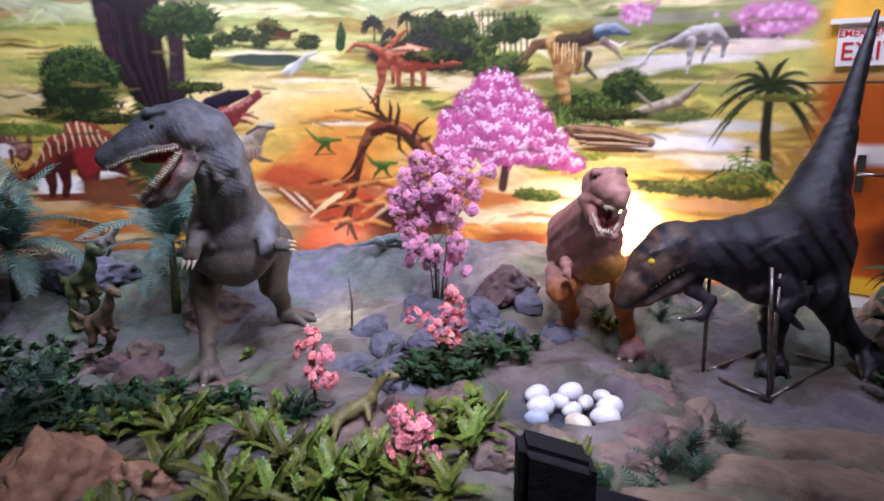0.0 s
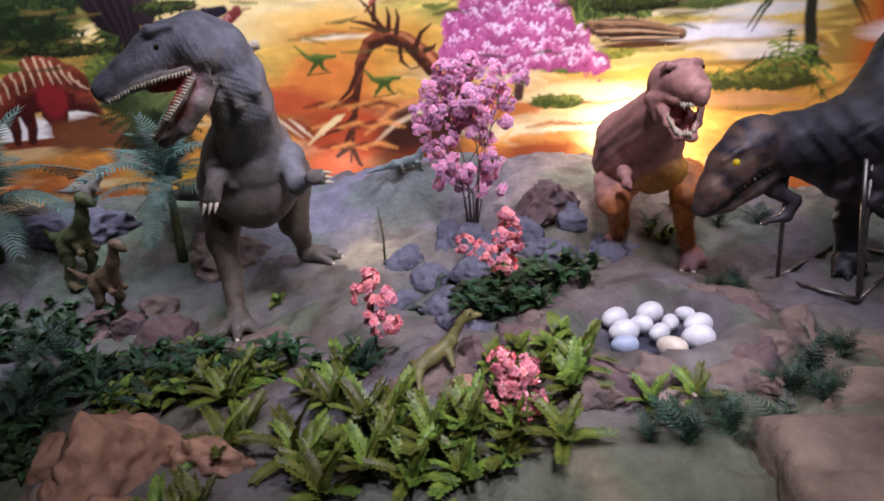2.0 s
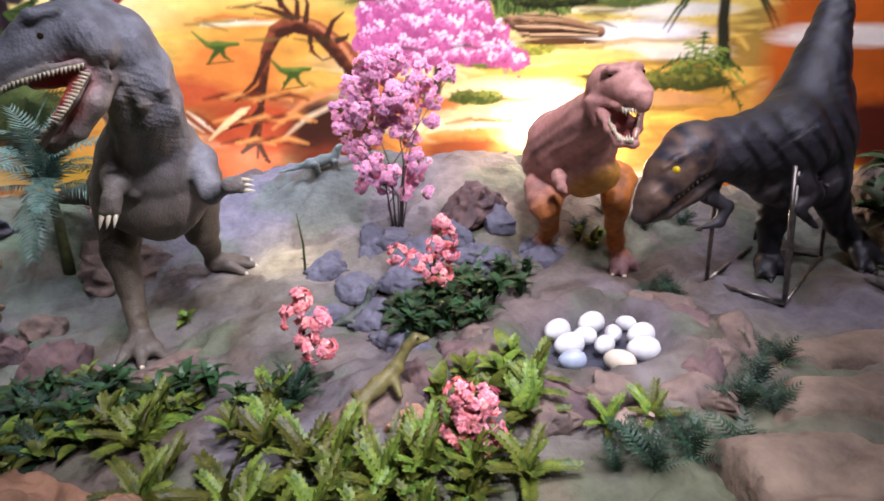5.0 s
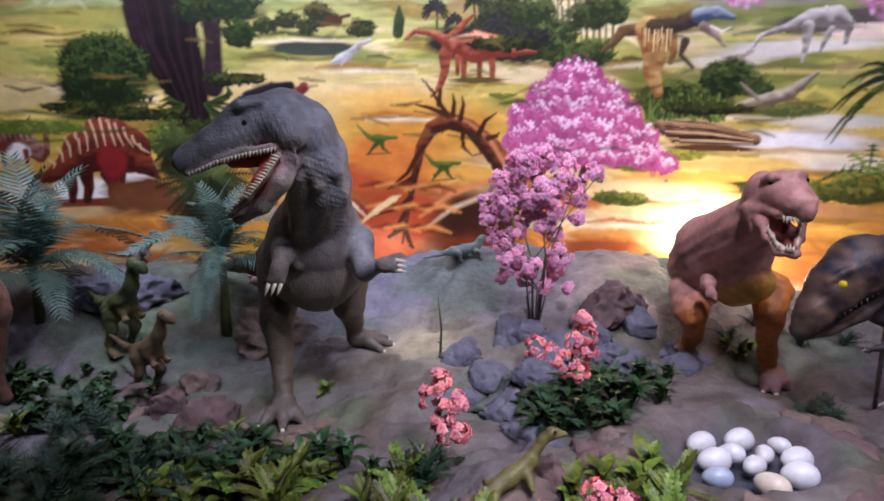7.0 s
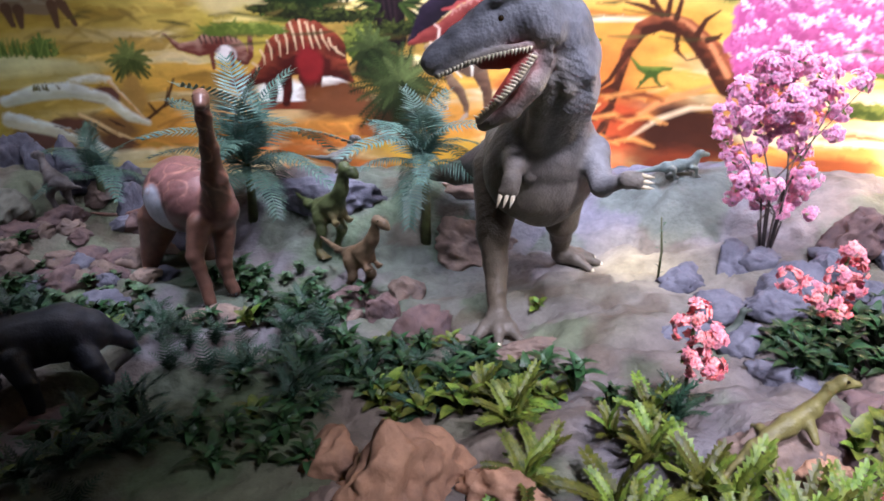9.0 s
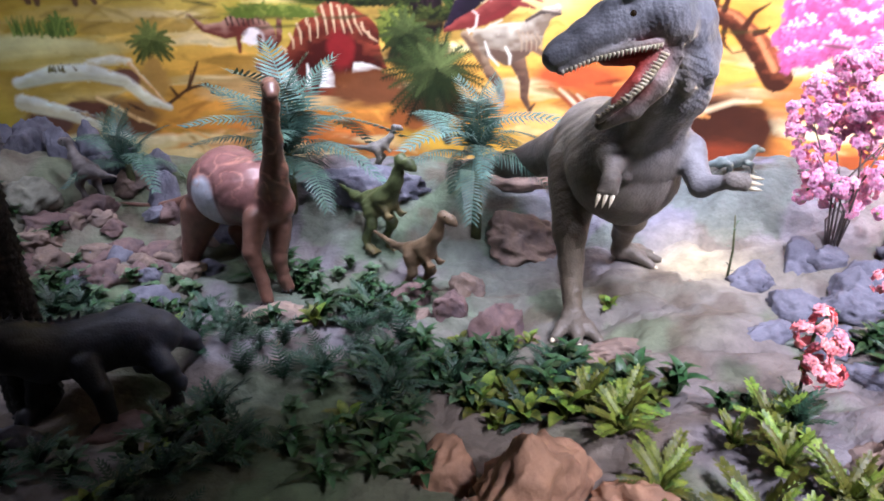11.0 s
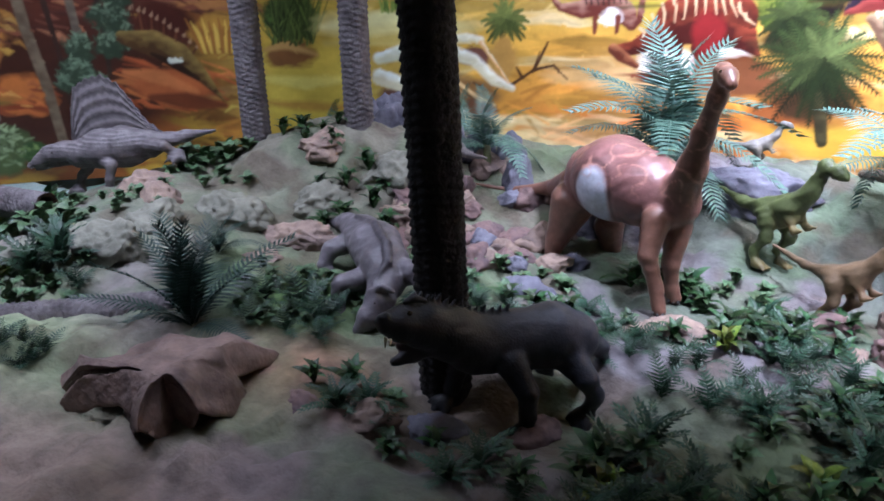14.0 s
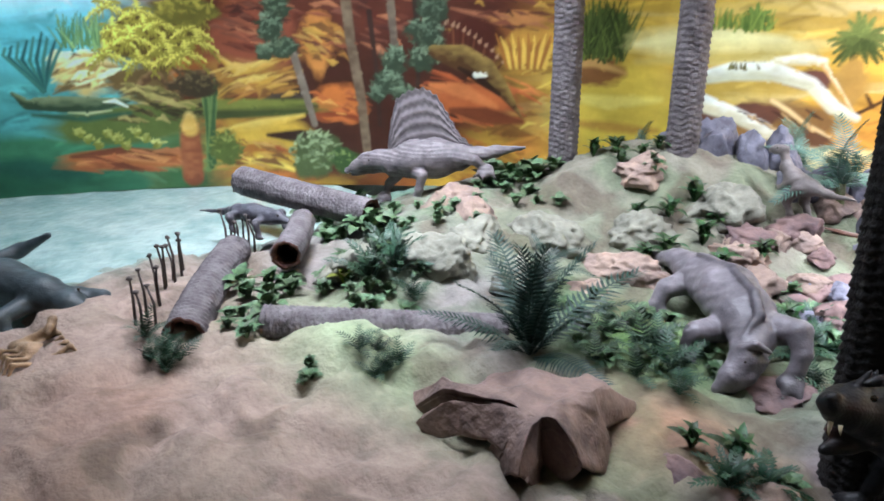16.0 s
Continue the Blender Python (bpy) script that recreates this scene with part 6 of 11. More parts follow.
# door end: deep orange with a yellow strip
f = np.clip((GU - 4.0 - 0.1 * fbm(GU, GZ * 3, 3)) / 0.12, 0, 1)
door_paint = np.array(lin(176, 84, 18)) * (0.55 + 0.9 * fbm(GU * 1.5, GZ * 3.5, 4, 5.0))[..., None]
lay(np.s_[:, :], f * np.clip((1.7 - GZ) * 8, 0, 1), door_paint)
lay(np.s_[:, :], f * np.clip((GZ - 1.65) * 8, 0, 1), np.array(lin(222, 170, 56)))
blob(4.75, 0.72, 0.3, 0.2, lin(74, 24, 12), 0.4, 0.6)
blob(4.45, 1.22, 0.35, 0.06, lin(224, 216, 206), 0.3, 0.5)
lay(np.s_[:, :], f * np.clip((0.56 - GZ) * 40, 0, 1), np.array(lin(226, 178, 30)))
lay(np.s_[:, :], f * np.clip((0.45 - GZ) * 60, 0, 1), np.array(lin(216, 214, 210)))

nz, nu = GU.shape
th = GU / ARC
mv = np.stack([ACX + ARC * np.sin(th), ACY + ARC * np.cos(th), GZ], -1).reshape(-1, 3)
ii = np.arange(nz * nu).reshape(nz, nu)
quads = np.stack([ii[:-1, :-1], ii[:-1, 1:], ii[1:, 1:], ii[1:, :-1]], -1).reshape(-1, 4)
me = bpy.data.meshes.new("mural")
me.vertices.add(len(mv))
me.vertices.foreach_set("co", mv.ravel())
me.loops.add(quads.size)
me.loops.foreach_set("vertex_index", quads.ravel().astype(np.int32))
me.polygons.add(len(quads))
me.polygons.foreach_set("loop_start", np.arange(0, quads.size, 4, dtype=np.int32))
me.polygons.foreach_set("use_smooth", np.ones(len(quads), bool))
at = me.color_attributes.new("paint", "FLOAT_COLOR", "POINT")
col = np.ones((len(mv), 4), np.float32)
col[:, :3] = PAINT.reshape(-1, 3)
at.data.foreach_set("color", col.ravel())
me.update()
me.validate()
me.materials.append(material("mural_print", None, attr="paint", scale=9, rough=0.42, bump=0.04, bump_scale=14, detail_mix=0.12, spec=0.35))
tagged(new("mural", me), "curved printed mural of a prehistoric landscape with painted animals", "mural", kind="structure")
del PAINT, mv, quads, col


def arc_point(u, z, off=0.0):
    a = u / ARC
    return (ACX + (ARC - off) * math.sin(a), ACY + (ARC - off) * math.cos(a), z)


# ---- room round it ----
plaster = material("plaster", lin(150, 148, 142), lin(120, 118, 112), 3, 0.85, 0.15, 40)
dark_paint = material("dark_paint", (0.03, 0.03, 0.035), (0.05, 0.05, 0.05), 3, 0.8, 0.1, 40)
floor_mat = material("floor_tiles", lin(120, 116, 108), lin(98, 94, 88), 2, 0.5, 0.05, 30)
vs, fs = [], []
for k in range(41):
    u = -8.7 + 14.4 * k / 40
    vs += [arc_point(u, -0.02, -0.02), arc_point(u, 3.2, -0.02), arc_point(u, 3.2, -0.16), arc_point(u, -0.02, -0.16)]
for k in range(40):
    a, b = 4 * k, 4 * k + 4
    fs += [(a, b, b + 1, a + 1), (a + 1, b + 1, b + 2, a + 2), (a + 2, b + 2, b + 3, a + 3), (a + 3, b + 3, b, a)]
tagged(new("wall_north", mesh_from("wall_north", vs, fs, plaster)), "plain curved plaster wall behind the mural", "wall", kind="structure")
for nm, bx, mt in (("floor", (-9.2, 4.2, -2.4, 5.3, -0.12, -0.02), floor_mat), ("ceiling", (-9.2, 4.2, -2.4, 5.3, 3.2, 3.3), plaster), ("wall_south", (-9.2, 4.2, -2.55, -2.4, -0.12, 3.3), dark_paint),
                   ("wall_west", (-9.35, -9.2, -2.55, 5.3, -0.12, 3.3), dark_paint), ("wall_east", (4.2, 4.35, -2.55, 5.3, -0.12, 3.3), dark_paint)):
    v, f = box(*bx)
    tagged(new(nm, mesh_from(nm, v, f, mt, False)), {"floor": "plain grey visitors' floor", "ceiling": "plain plaster ceiling"}.get(nm, "dark painted plain wall"), nm.split("_")[0], kind="structure")


# ---- modelled ground ----
def bump_at(x, y, cx, cy, sx, sy, h):
    return h * np.exp(-((x - cx) / sx) ** 2 - ((y - cy) / sy) ** 2)


def sig(t):
    return 1 / (1 + np.exp(-np.clip(t, -30, 30)))


PADS = ((-1.12, 2.98, 0.195), (-0.78, 3.64, 0.27), (0.92, 3.07, 0.262), (0.63, 3.34, 0.268), (1.45, 2.80, 0.30), (1.87, 2.72, 0.318), (-2.40, 3.12, 0.19), (-2.92, 3.48, 0.165), (-2.90, 2.29, 0.11), (-2.64, 2.29, 0.085), (-2.50, 2.45, 0.085))


def ground_z(x, y):
    x, y = np.asarray(x, float), np.asarray(y, float)
    z = 0.13 + 0.14 * sig((x + 0.9) * 4) + 0.0 * y
    # bank along the backdrop
    arc_y = ACY + np.sqrt(np.maximum(ARC ** 2 - (x - ACX) ** 2, 0.2))
    back = arc_y - y
    ridge = 0.30 * sig((0.95 - back) * 7) * sig((x + 4.9) * 5)
    z = z + ridge * (1 - 0.55 * sig((0.22 - back) * 16)) * (1 - 0.6 * sig((x - 1.35) * 6))
    z = z + bump_at(x, y, -0.25, 4.2, 0.5, 0.3, 0.04) - bump_at(x, y, -0.75, 4.2, 0.4, 0.4, 0.05)
    # nest mound with its bowl
    r = np.hypot((x - 0.48) / 1.15, (y - 2.42) / 1.0)
    z = z + 0.10 * sig((0.36 - r) * 22) - 0.075 * sig((0.19 - r) * 40)
    # middle rise, far mound, front slopes
    z = z + bump_at(x, y, -0.3, 2.25, 0.28, 0.25, 0.07) + bump_at(x, y, -4.9, 2.9, 0.7, 0.6, 0.13) + bump_at(x, y, -4.3, 3.7, 0.7, 0.5, 0.20)
    z = z + bump_at(x, y, -4.35, 1.8, 0.32, 0.22, 0.07) + bump_at(x, y, -2.2, 4.0, 0.5, 0.4, 0.06) + bump_at(x, y, -4.6, 2.35, 0.5, 0.3, 0.10)
    z = z + bump_at(x, y, 0.2, 3.55, 0.45, 0.25, 0.05) + bump_at(x, y, 0.95, 1.35, 0.5, 0.3, 0.06)
    # pool basin at the far end
    shore = -5.80 + 0.10 * np.sin(y * 3.1) + 0.16 * (y < 1.5) * (1.5 - y) + 0.3 * (fbm(x * 2.5, y * 2.5, 3, 6.0) - 0.5)
    z = z + 0.03 * sig((-4.6 - x) * 4) - 0.16 * sig((shore - x) * 9)
    n = fbm(x * 3.0, y * 3.0, 4, 2.0) - 0.5
    crease = np.abs(fbm(x * 1.7, y * 1.7, 3, 9.0) - 0.5)
    fine = fbm(x * 14.0, y * 14.0, 3, 4.0) - 0.5
    gully = np.abs(fbm(x * 3.6 + 0.8 * n, y * 4.4, 3, 15.0) - 0.5)
    z = z + 0.085 * n + 0.06 * np.minimum(crease * 4, 0.5) + 0.034 * fine + 0.058 * np.minimum(gully * 7, 0.6)
    flat = sig((0.2 - r) * 30)
    z = z * (1 - flat) + (0.285 + 0.02 * n) * flat
    # level places trodden under the models' feet
    for px, py, pz in PADS:
        w = np.exp(-((x - px) / 0.13) ** 2 - ((y - py) / 0.13) ** 2)
        z = z * (1 - w) + pz * w
    return z


def gz_at(x, y):
    return float(ground_z(x, y))


gx = np.arange(-8.4, 3.6, 0.026)
gy = np.arange(0.2, 5.0, 0.026)
X, Y = np.meshgrid(gx, gy)
Zg = ground_z(X, Y)
inside = np.hypot(X - ACX, Y - ACY) < ARC - 0.015
front_edge = 1.02 + 0.05 * np.sin(X * 1.7) - 0.62 * sig((-2.95 - X) * 6)
Zg = np.where(Y < front_edge, np.maximum(Zg - (front_edge - Y) * 3.0, -0.02), Zg)
# paint sprayed on the cement: earth, grey, moss, sand
earth, grey, blue, moss, sand = (np.array(lin(*c)) for c in ((112, 102, 92), (112, 108, 112), (116, 118, 136), (84, 108, 74), (158, 138, 126)))
e1, e2, e3 = fbm(X * 1.3, Y * 1.3, 4, 1.0), fbm(X * 2.1, Y * 2.1, 4, 20.0), fbm(X * 0.9, Y * 1.5, 4, 40.0)
C = np.zeros((*X.shape, 3)) + earth


def tint(mask, colour):
    global C
    m = np.clip(mask, 0, 1)[..., None]
    C = C * (1 - m) + colour * m


tint((e1 - 0.45) * 5, grey)
tint(sig((Y - 3.1) * 5) * sig((X + 1.3) * 6) * sig((0.35 - X) * 6) * 0.8, blue)
tint(bump_at(X, Y, -0.55, 3.55, 0.3, 0.25, 0.9), np.array(lin(190, 178, 140)))
tint(bump_at(X, Y, 0.75, 3.7, 0.6, 0.5, 0.8), np.array(lin(166, 148, 124)))
tint((e3 - 0.52) * 6 * sig((X + 1.2) * 5), np.array(lin(116, 112, 100)))
tint(sig((-1.4 - X) * 5) * np.clip((e2 - 0.46) * 5, 0, 0.55), moss * 0.9)
tint(sig((-3.3 - X) * 5) * sig((Y - 2.2) * 4) * 0.6, np.array(lin(126, 128, 112)))
tint(sig((-3.4 - X) * 4) * sig((1.75 - Y) * 5) * 0.95, sand)
tint(sig((-3.2 - X) * 4) * sig((1.6 - Y) * 5) * np.clip((e1 - 0.5) * 4, 0, 0.7), np.array(lin(150, 116, 98)))
tint(bump_at(X, Y, -4.35, 1.8, 0.42, 0.2, 1.0), np.array(lin(150, 164, 130)))
tint(bump_at(X, Y, -3.72, 2.55, 0.3, 0.28, 0.9), np.array(lin(112, 146, 84)))
tint(bump_at(X, Y, -3.35, 2.15, 0.3, 0.2, 0.7), np.array(lin(172, 124, 100)))
tint(bump_at(X, Y, 0.48, 2.45, 0.5, 0.4, 0.8) * (e2 * 1.4), np.array(lin(128, 112, 112)))
tint(np.clip((fbm(X * 3.4, Y * 3.4, 4, 77.0) - 0.56) * 7, 0, 0.42) * (1 - 0.85 * sig((-3.3 - X) * 5) * sig((1.8 - Y) * 5)), moss)
tint(np.clip((fbm(X * 5.4, Y * 5.4, 3, 97.0) - 0.6) * 8, 0, 0.6), np.array(lin(88, 76, 64)))
tint(sig((1.85 - Y) * 6) * sig((X + 1.1) * 5) * (0.35 + 0.5 * e2), np.array(lin(102, 102, 82)))
tint(sig((1.6 - Y) * 6) * sig((X - 0.35) * 5) * 0.6 * e3 * 1.6, np.array(lin(150, 124, 96)))
tint(sig((1.86 - Y) * 14) * sig((X + 0.55) * 6) * sig((0.5 - X) * 12) * (0.35 + 0.7 * fbm(X * 4.5, Y * 4.5, 3, 33.0)), np.array(lin(92, 104, 78)))
tint(np.exp(-((X - 0.085 - 0.12 * (1.58 - Y)) / 0.045) ** 2) * sig((1.80 - Y) * 25) * 0.85, np.array(lin(136, 124, 100)))
tint(bump_at(X, Y, -0.55, 1.38, 0.3, 0.16, 0.7), np.array(lin(146, 128, 100)))
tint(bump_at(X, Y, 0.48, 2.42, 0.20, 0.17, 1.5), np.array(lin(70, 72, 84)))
tint(sig((-5.9 - X) * 8) * 0.8, np.array(lin(120, 160, 150)))
ny, nx = X.shape
idx = np.arange(nx * ny).reshape(ny, nx)
q = np.stack([idx[:-1, :-1], idx[:-1, 1:], idx[1:, 1:], idx[1:, :-1]], -1)
keep = inside[:-1, :-1] & inside[1:, 1:] & inside[:-1, 1:] & inside[1:, :-1]
ground_mat = material("painted_cement", None, attr="paint", scale=11, rough=0.8, bump=0.7, bump_scale=30, detail_mix=0.32, spec=0.25)
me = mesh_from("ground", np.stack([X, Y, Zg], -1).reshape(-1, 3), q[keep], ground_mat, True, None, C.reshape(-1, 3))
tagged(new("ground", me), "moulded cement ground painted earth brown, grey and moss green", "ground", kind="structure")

# shallow pool at the far end
water = material("pool_water", lin(132, 160, 156), lin(172, 190, 186), 5, 0.22, 0.5, 16, spec=0.5)
v, f = [], []
for j in range(24):
    for i in range(24):
        x, y = -8.3 + 3.0 * i / 23, 0.0 + 3.2 * j / 23
        v.append((x, y, 0.118 + 0.005 * math.sin(x * 19 + 3 * math.sin(y * 9)) + 0.005 * math.sin(y * 23 + x * 5)))
for j in range(23):
    for i in range(23):
        if all(math.hypot(v[j2 * 24 + i2][0] - ACX, v[j2 * 24 + i2][1] - ACY) < ARC + 0.17 for i2 in (i, i + 1) for j2 in (j, j + 1)):
            f.append((j * 24 + i, j * 24 + i + 1, (j + 1) * 24 + i + 1, (j + 1) * 24 + i))
tagged(new("water", mesh_from("water", v, f, water)), "pale rippled resin water of a shallow pool", "water", kind="structure")


# ---- sculpting: rounded limbs melted together ----
def sculpt(caps, blend=0.03, h=0.011, cuts=()):
    """caps: (p0, p1, r0, r1, colour, squash_x). Returns verts, quads and a colour for each vert."""
    P0, P1 = np.array([c[0] for c in caps], float), np.array([c[1] for c in caps], float)
    R0, R1 = np.array([c[2] for c in caps]), np.array([c[3] for c in caps])
    rm = np.maximum(R0, R1)[:, None] + blend + 3 * h
    lo, hi = np.minimum(P0, P1) - rm, np.maximum(P0, P1) + rm
    base = lo.min(0)
    dims = np.ceil((hi.max(0) - base) / h).astype(int) + 2
    field = np.full(dims, 1.0, np.float32)

    def dist(k, pts, A=P0, B=P1, RA=R0, RB=R1):
        e = B[k] - A[k]
        w = pts - A[k]
        t = np.clip((w @ e) / max(e @ e, 1e-9), 0, 1)
        return np.linalg.norm(w - t[..., None] * e, axis=-1) - (RA[k] * (1 - t) + RB[k] * t)

    def region(a, b):
        i0 = np.maximum(np.floor((a - base) / h).astype(int), 0)
        i1 = np.minimum(np.ceil((b - base) / h).astype(int) + 1, dims)
        g = np.stack(np.meshgrid(*[base[c] + h * np.arange(i0[c], i1[c]) for c in range(3)], indexing="ij"), -1)
        return tuple(slice(i0[c], i1[c]) for c in range(3)), g

    for k in range(len(caps)):
        s, g = region(lo[k], hi[k])
        d, f0 = dist(k, g), field[s]
        bl = caps[k][5] if len(caps[k]) > 5 else blend
        m = np.clip(0.5 + 0.5 * (f0 - d) / bl, 0, 1)
        field[s] = f0 * (1 - m) + d * m - bl * m * (1 - m)
    for a, b, ra, rb in cuts:
        a, b = np.array(a, float), np.array(b, float)
        r = max(ra, rb) + blend + 2 * h
        s, g = region(np.minimum(a, b) - r, np.maximum(a, b) + r)
        d = dist(0, g, a[None], b[None], [ra], [rb])
        kb = blend * 0.4
        m = np.clip(0.5 - 0.5 * (field[s] + d) / kb, 0, 1)
        field[s] = field[s] * (1 - m) - d * m + kb * m * (1 - m)
    # surface nets
    neg = field < 0
    cell = np.zeros(dims - 1, int)
    acc = np.zeros((*(dims - 1), 3))
    cnt = np.zeros(dims - 1)
    corner = [(i, j, k) for i in (0, 1) for j in (0, 1) for k in (0, 1)]
    sl = lambda c: tuple(slice(c[a], dims[a] - 1 + c[a]) for a in range(3))
    for c in corner:
        cell += neg[sl(c)]
    active = (cell > 0) & (cell < 8)
    ai = np.argwhere(active)
    for c in corner:
        for a in range(3):
            if c[a] == 0:
                e = list(c)
                e[a] = 1
                f0 = field[tuple((ai + c).T)]
                f1 = field[tuple((ai + e).T)]
                x = (f0 < 0) != (f1 < 0)
                t = np.where(x, f0 / np.where(x, f0 - f1, 1), 0)
                p = ai[x] + np.array(c, float)
                p[:, a] += t[x]
                acc[tuple(ai[x].T)] += p
                cnt[tuple(ai[x].T)] += 1
    verts = base + h * acc[active] / cnt[active][:, None]
    num = np.full(dims - 1, -1)
    num[active] = np.arange(len(verts))
    faces = []
    for a in range(3):
        b, c = (a + 1) % 3, (a + 2) % 3
        n0 = neg[tuple(slice(0, -1) if i == a else slice(None) for i in range(3))]
        n1 = neg[tuple(slice(1, None) if i == a else slice(None) for i in range(3))]
        ed = np.argwhere(n0 != n1)
        ed = ed[(ed[:, b] > 0) & (ed[:, c] > 0) & (ed[:, b] < dims[b] - 1) & (ed[:, c] < dims[c] - 1)]
        flip = n0[tuple(ed.T)]
        ring = []
        for db, dc in ((-1, -1), (0, -1), (0, 0), (-1, 0)):
            o = ed.copy()
            o[:, b] += db
            o[:, c] += dc
            ring.append(num[tuple(o.T)])
        ring = np.stack(ring, -1)
        ring = np.where(flip[:, None], ring, ring[:, ::-1])
        faces.append(ring[(ring >= 0).all(1)])
    faces = np.concatenate(faces)
    wsum, csum = np.zeros(len(verts)), np.zeros((len(verts), 3))
    for k in range(len(caps)):
        w = np.exp(-np.clip(dist(k, verts) / 0.012, -1, 20))
        wsum += w
        csum += w[:, None] * np.array(caps[k][4])
    return verts, faces, csum / wsum[:, None]


def chain(pts, radii, colour, *melt):
    return [(pts[i], pts[i + 1], radii[i], radii[i + 1], colour, *melt) for i in range(len(pts) - 1)]


def spike(base, tip, r, n=6):
    b, t = Vector(base), Vector(tip)
    mid = b.lerp(t, 0.55)
    return tube([b, mid, t], [r, r * 0.7, r * 0.08], n)


def ball(c, r, n=8):
    bm = bmesh.new()
    bmesh.ops.create_uvsphere(bm, u_segments=n, v_segments=n - 2, radius=r)
    vs = [tuple(v.co + Vector(c)) for v in bm.verts]
    fs = [tuple(v.index for v in f.verts) for f in bm.faces]
    bm.free()
    return vs, fs


IVORY = material("ivory_teeth", lin(222, 214, 190), lin(190, 176, 140), 40, 0.35, 0.05)
CLAW = material("dark_claw", lin(60, 56, 54), lin(36, 34, 34), 30, 0.4, 0.05)
EYE_Y = material("yellow_eye", lin(206, 190, 40), lin(180, 150, 20), 60, 0.15, 0.0)
EYE_D = material("dark_eye", lin(24, 20, 16), lin(50, 36, 16), 60, 0.12, 0.0)


def statue(name, base, caps, mat, label, category="dinosaur model", blend=0.03, h=0.011, teeth=(), claws=(), eyes=(), plates=(), cuts=(), eye_mat=None, claw_mat=None, pattern=None, wrinkle=14.0, relief=0.6, grooves=None):
    """One mesh: melted body, teeth, claws and eyes, with its origin at its base."""
    V, Fq, Cv = sculpt(caps, blend, h, cuts)
    Cv = np.array(Cv)
    N = np.zeros_like(V)
    fn = np.cross(V[Fq[:, 1]] - V[Fq[:, 0]], V[Fq[:, 2]] - V[Fq[:, 0]])
    for c in range(4):
        np.add.at(N, Fq[:, c], fn)
    N /= np.linalg.norm(N, axis=1)[:, None] + 1e-12
    q1, q2 = 0.8 * V[:, 0] + 0.62 * V[:, 1] + 0.35 * V[:, 2], 0.83 * V[:, 2] - 0.45 * V[:, 0] + 0.4 * V[:, 1]
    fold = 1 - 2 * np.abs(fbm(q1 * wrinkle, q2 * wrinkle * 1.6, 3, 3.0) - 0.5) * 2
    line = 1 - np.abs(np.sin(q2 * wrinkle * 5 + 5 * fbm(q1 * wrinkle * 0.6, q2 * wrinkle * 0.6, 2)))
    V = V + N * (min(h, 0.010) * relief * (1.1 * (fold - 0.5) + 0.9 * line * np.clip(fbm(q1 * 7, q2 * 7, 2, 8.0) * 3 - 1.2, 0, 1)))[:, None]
    # creases darker, ridges paler with the relief: shading put into the hide colour
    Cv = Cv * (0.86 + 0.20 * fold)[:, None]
    if grooves:
        V = V + N * grooves(V, N)[:, None]
    if pattern:
        Cv = pattern(V, Cv)
    vs, fs, ix = list(map(tuple, V)), [tuple(f) for f in Fq], [0] * len(Fq)
    cols = [tuple(c) for c in Cv]
    for lst, k in ((teeth, 1), (claws, 2), (eyes, 3), (plates, 0)):
        for pv, pf, *tone in lst:
            o = len(vs)
            vs += [tuple(p) for p in pv]
            fs += [tuple(i + o for i in q) for q in pf]
            ix += [k] * len(pf)
            cols += [tuple(np.mean(Cv, 0) * t) for t in (tone[0] if tone else [0.9] * len(pv))]
    B = np.array(base)
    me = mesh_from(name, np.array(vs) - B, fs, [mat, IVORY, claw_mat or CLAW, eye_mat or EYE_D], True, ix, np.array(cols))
    return thing(name, *base, label, category, data=me)


def row_of_teeth(a, b, n, drop, r=0.007, lengths=(1.0, 0.7, 0.9)):
    a, b, drop = Vector(a), Vector(b), Vector(drop)
    out = []
    for i in range(n):
        p = a.lerp(b, (i + 0.5) / n)
        out.append(spike(p - drop * 0.3, p + drop * lengths[i % len(lengths)], r, 5))
    return out


def foot(ankle, toes, r0, colour, claw_len=0.03):
    """Caps and claws for a foot with several toes."""
    caps, claws = [], []
    for t in toes:
        a, t = Vector(ankle), Vector(t)
        mid = a.lerp(t, 0.55) + Vector((0, 0, r0 * 0.25))
        caps += chain([tuple(a), tuple(mid), tuple(t)], [r0, r0 * 0.62, r0 * 0.42], colour)
        d = (t - a).normalized()
        claws.append(spike(t + d * r0 * 0.2, t + d * (claw_len + r0 * 0.3) + Vector((0, 0, -claw_len * 0.3)), r0 * 0.3))
    return caps, claws


# ---- the models of animals, one mesh each ----
hide = material("grey_hide", None, attr="paint", scale=16, rough=0.5, bump=0.16, bump_scale=60, cells=110, detail_mix=0.28, spec=0.4)
hide_fine = material("fine_hide", None, attr="paint", scale=30, rough=0.5, bump=0.14, bump_scale=90, cells=170, detail_mix=0.3, spec=0.4)
hide_gloss = material("glossy_hide", None, attr="paint", scale=30, rough=0.32, bump=0.08, bump_scale=90, cells=170, detail_mix=0.22, spec=0.5)
hide_dark = material("dark_hide", None, attr="paint", scale=20, rough=0.5, bump=0.09, bump_scale=60, cells=130, detail_mix=0.35, spec=0.45)

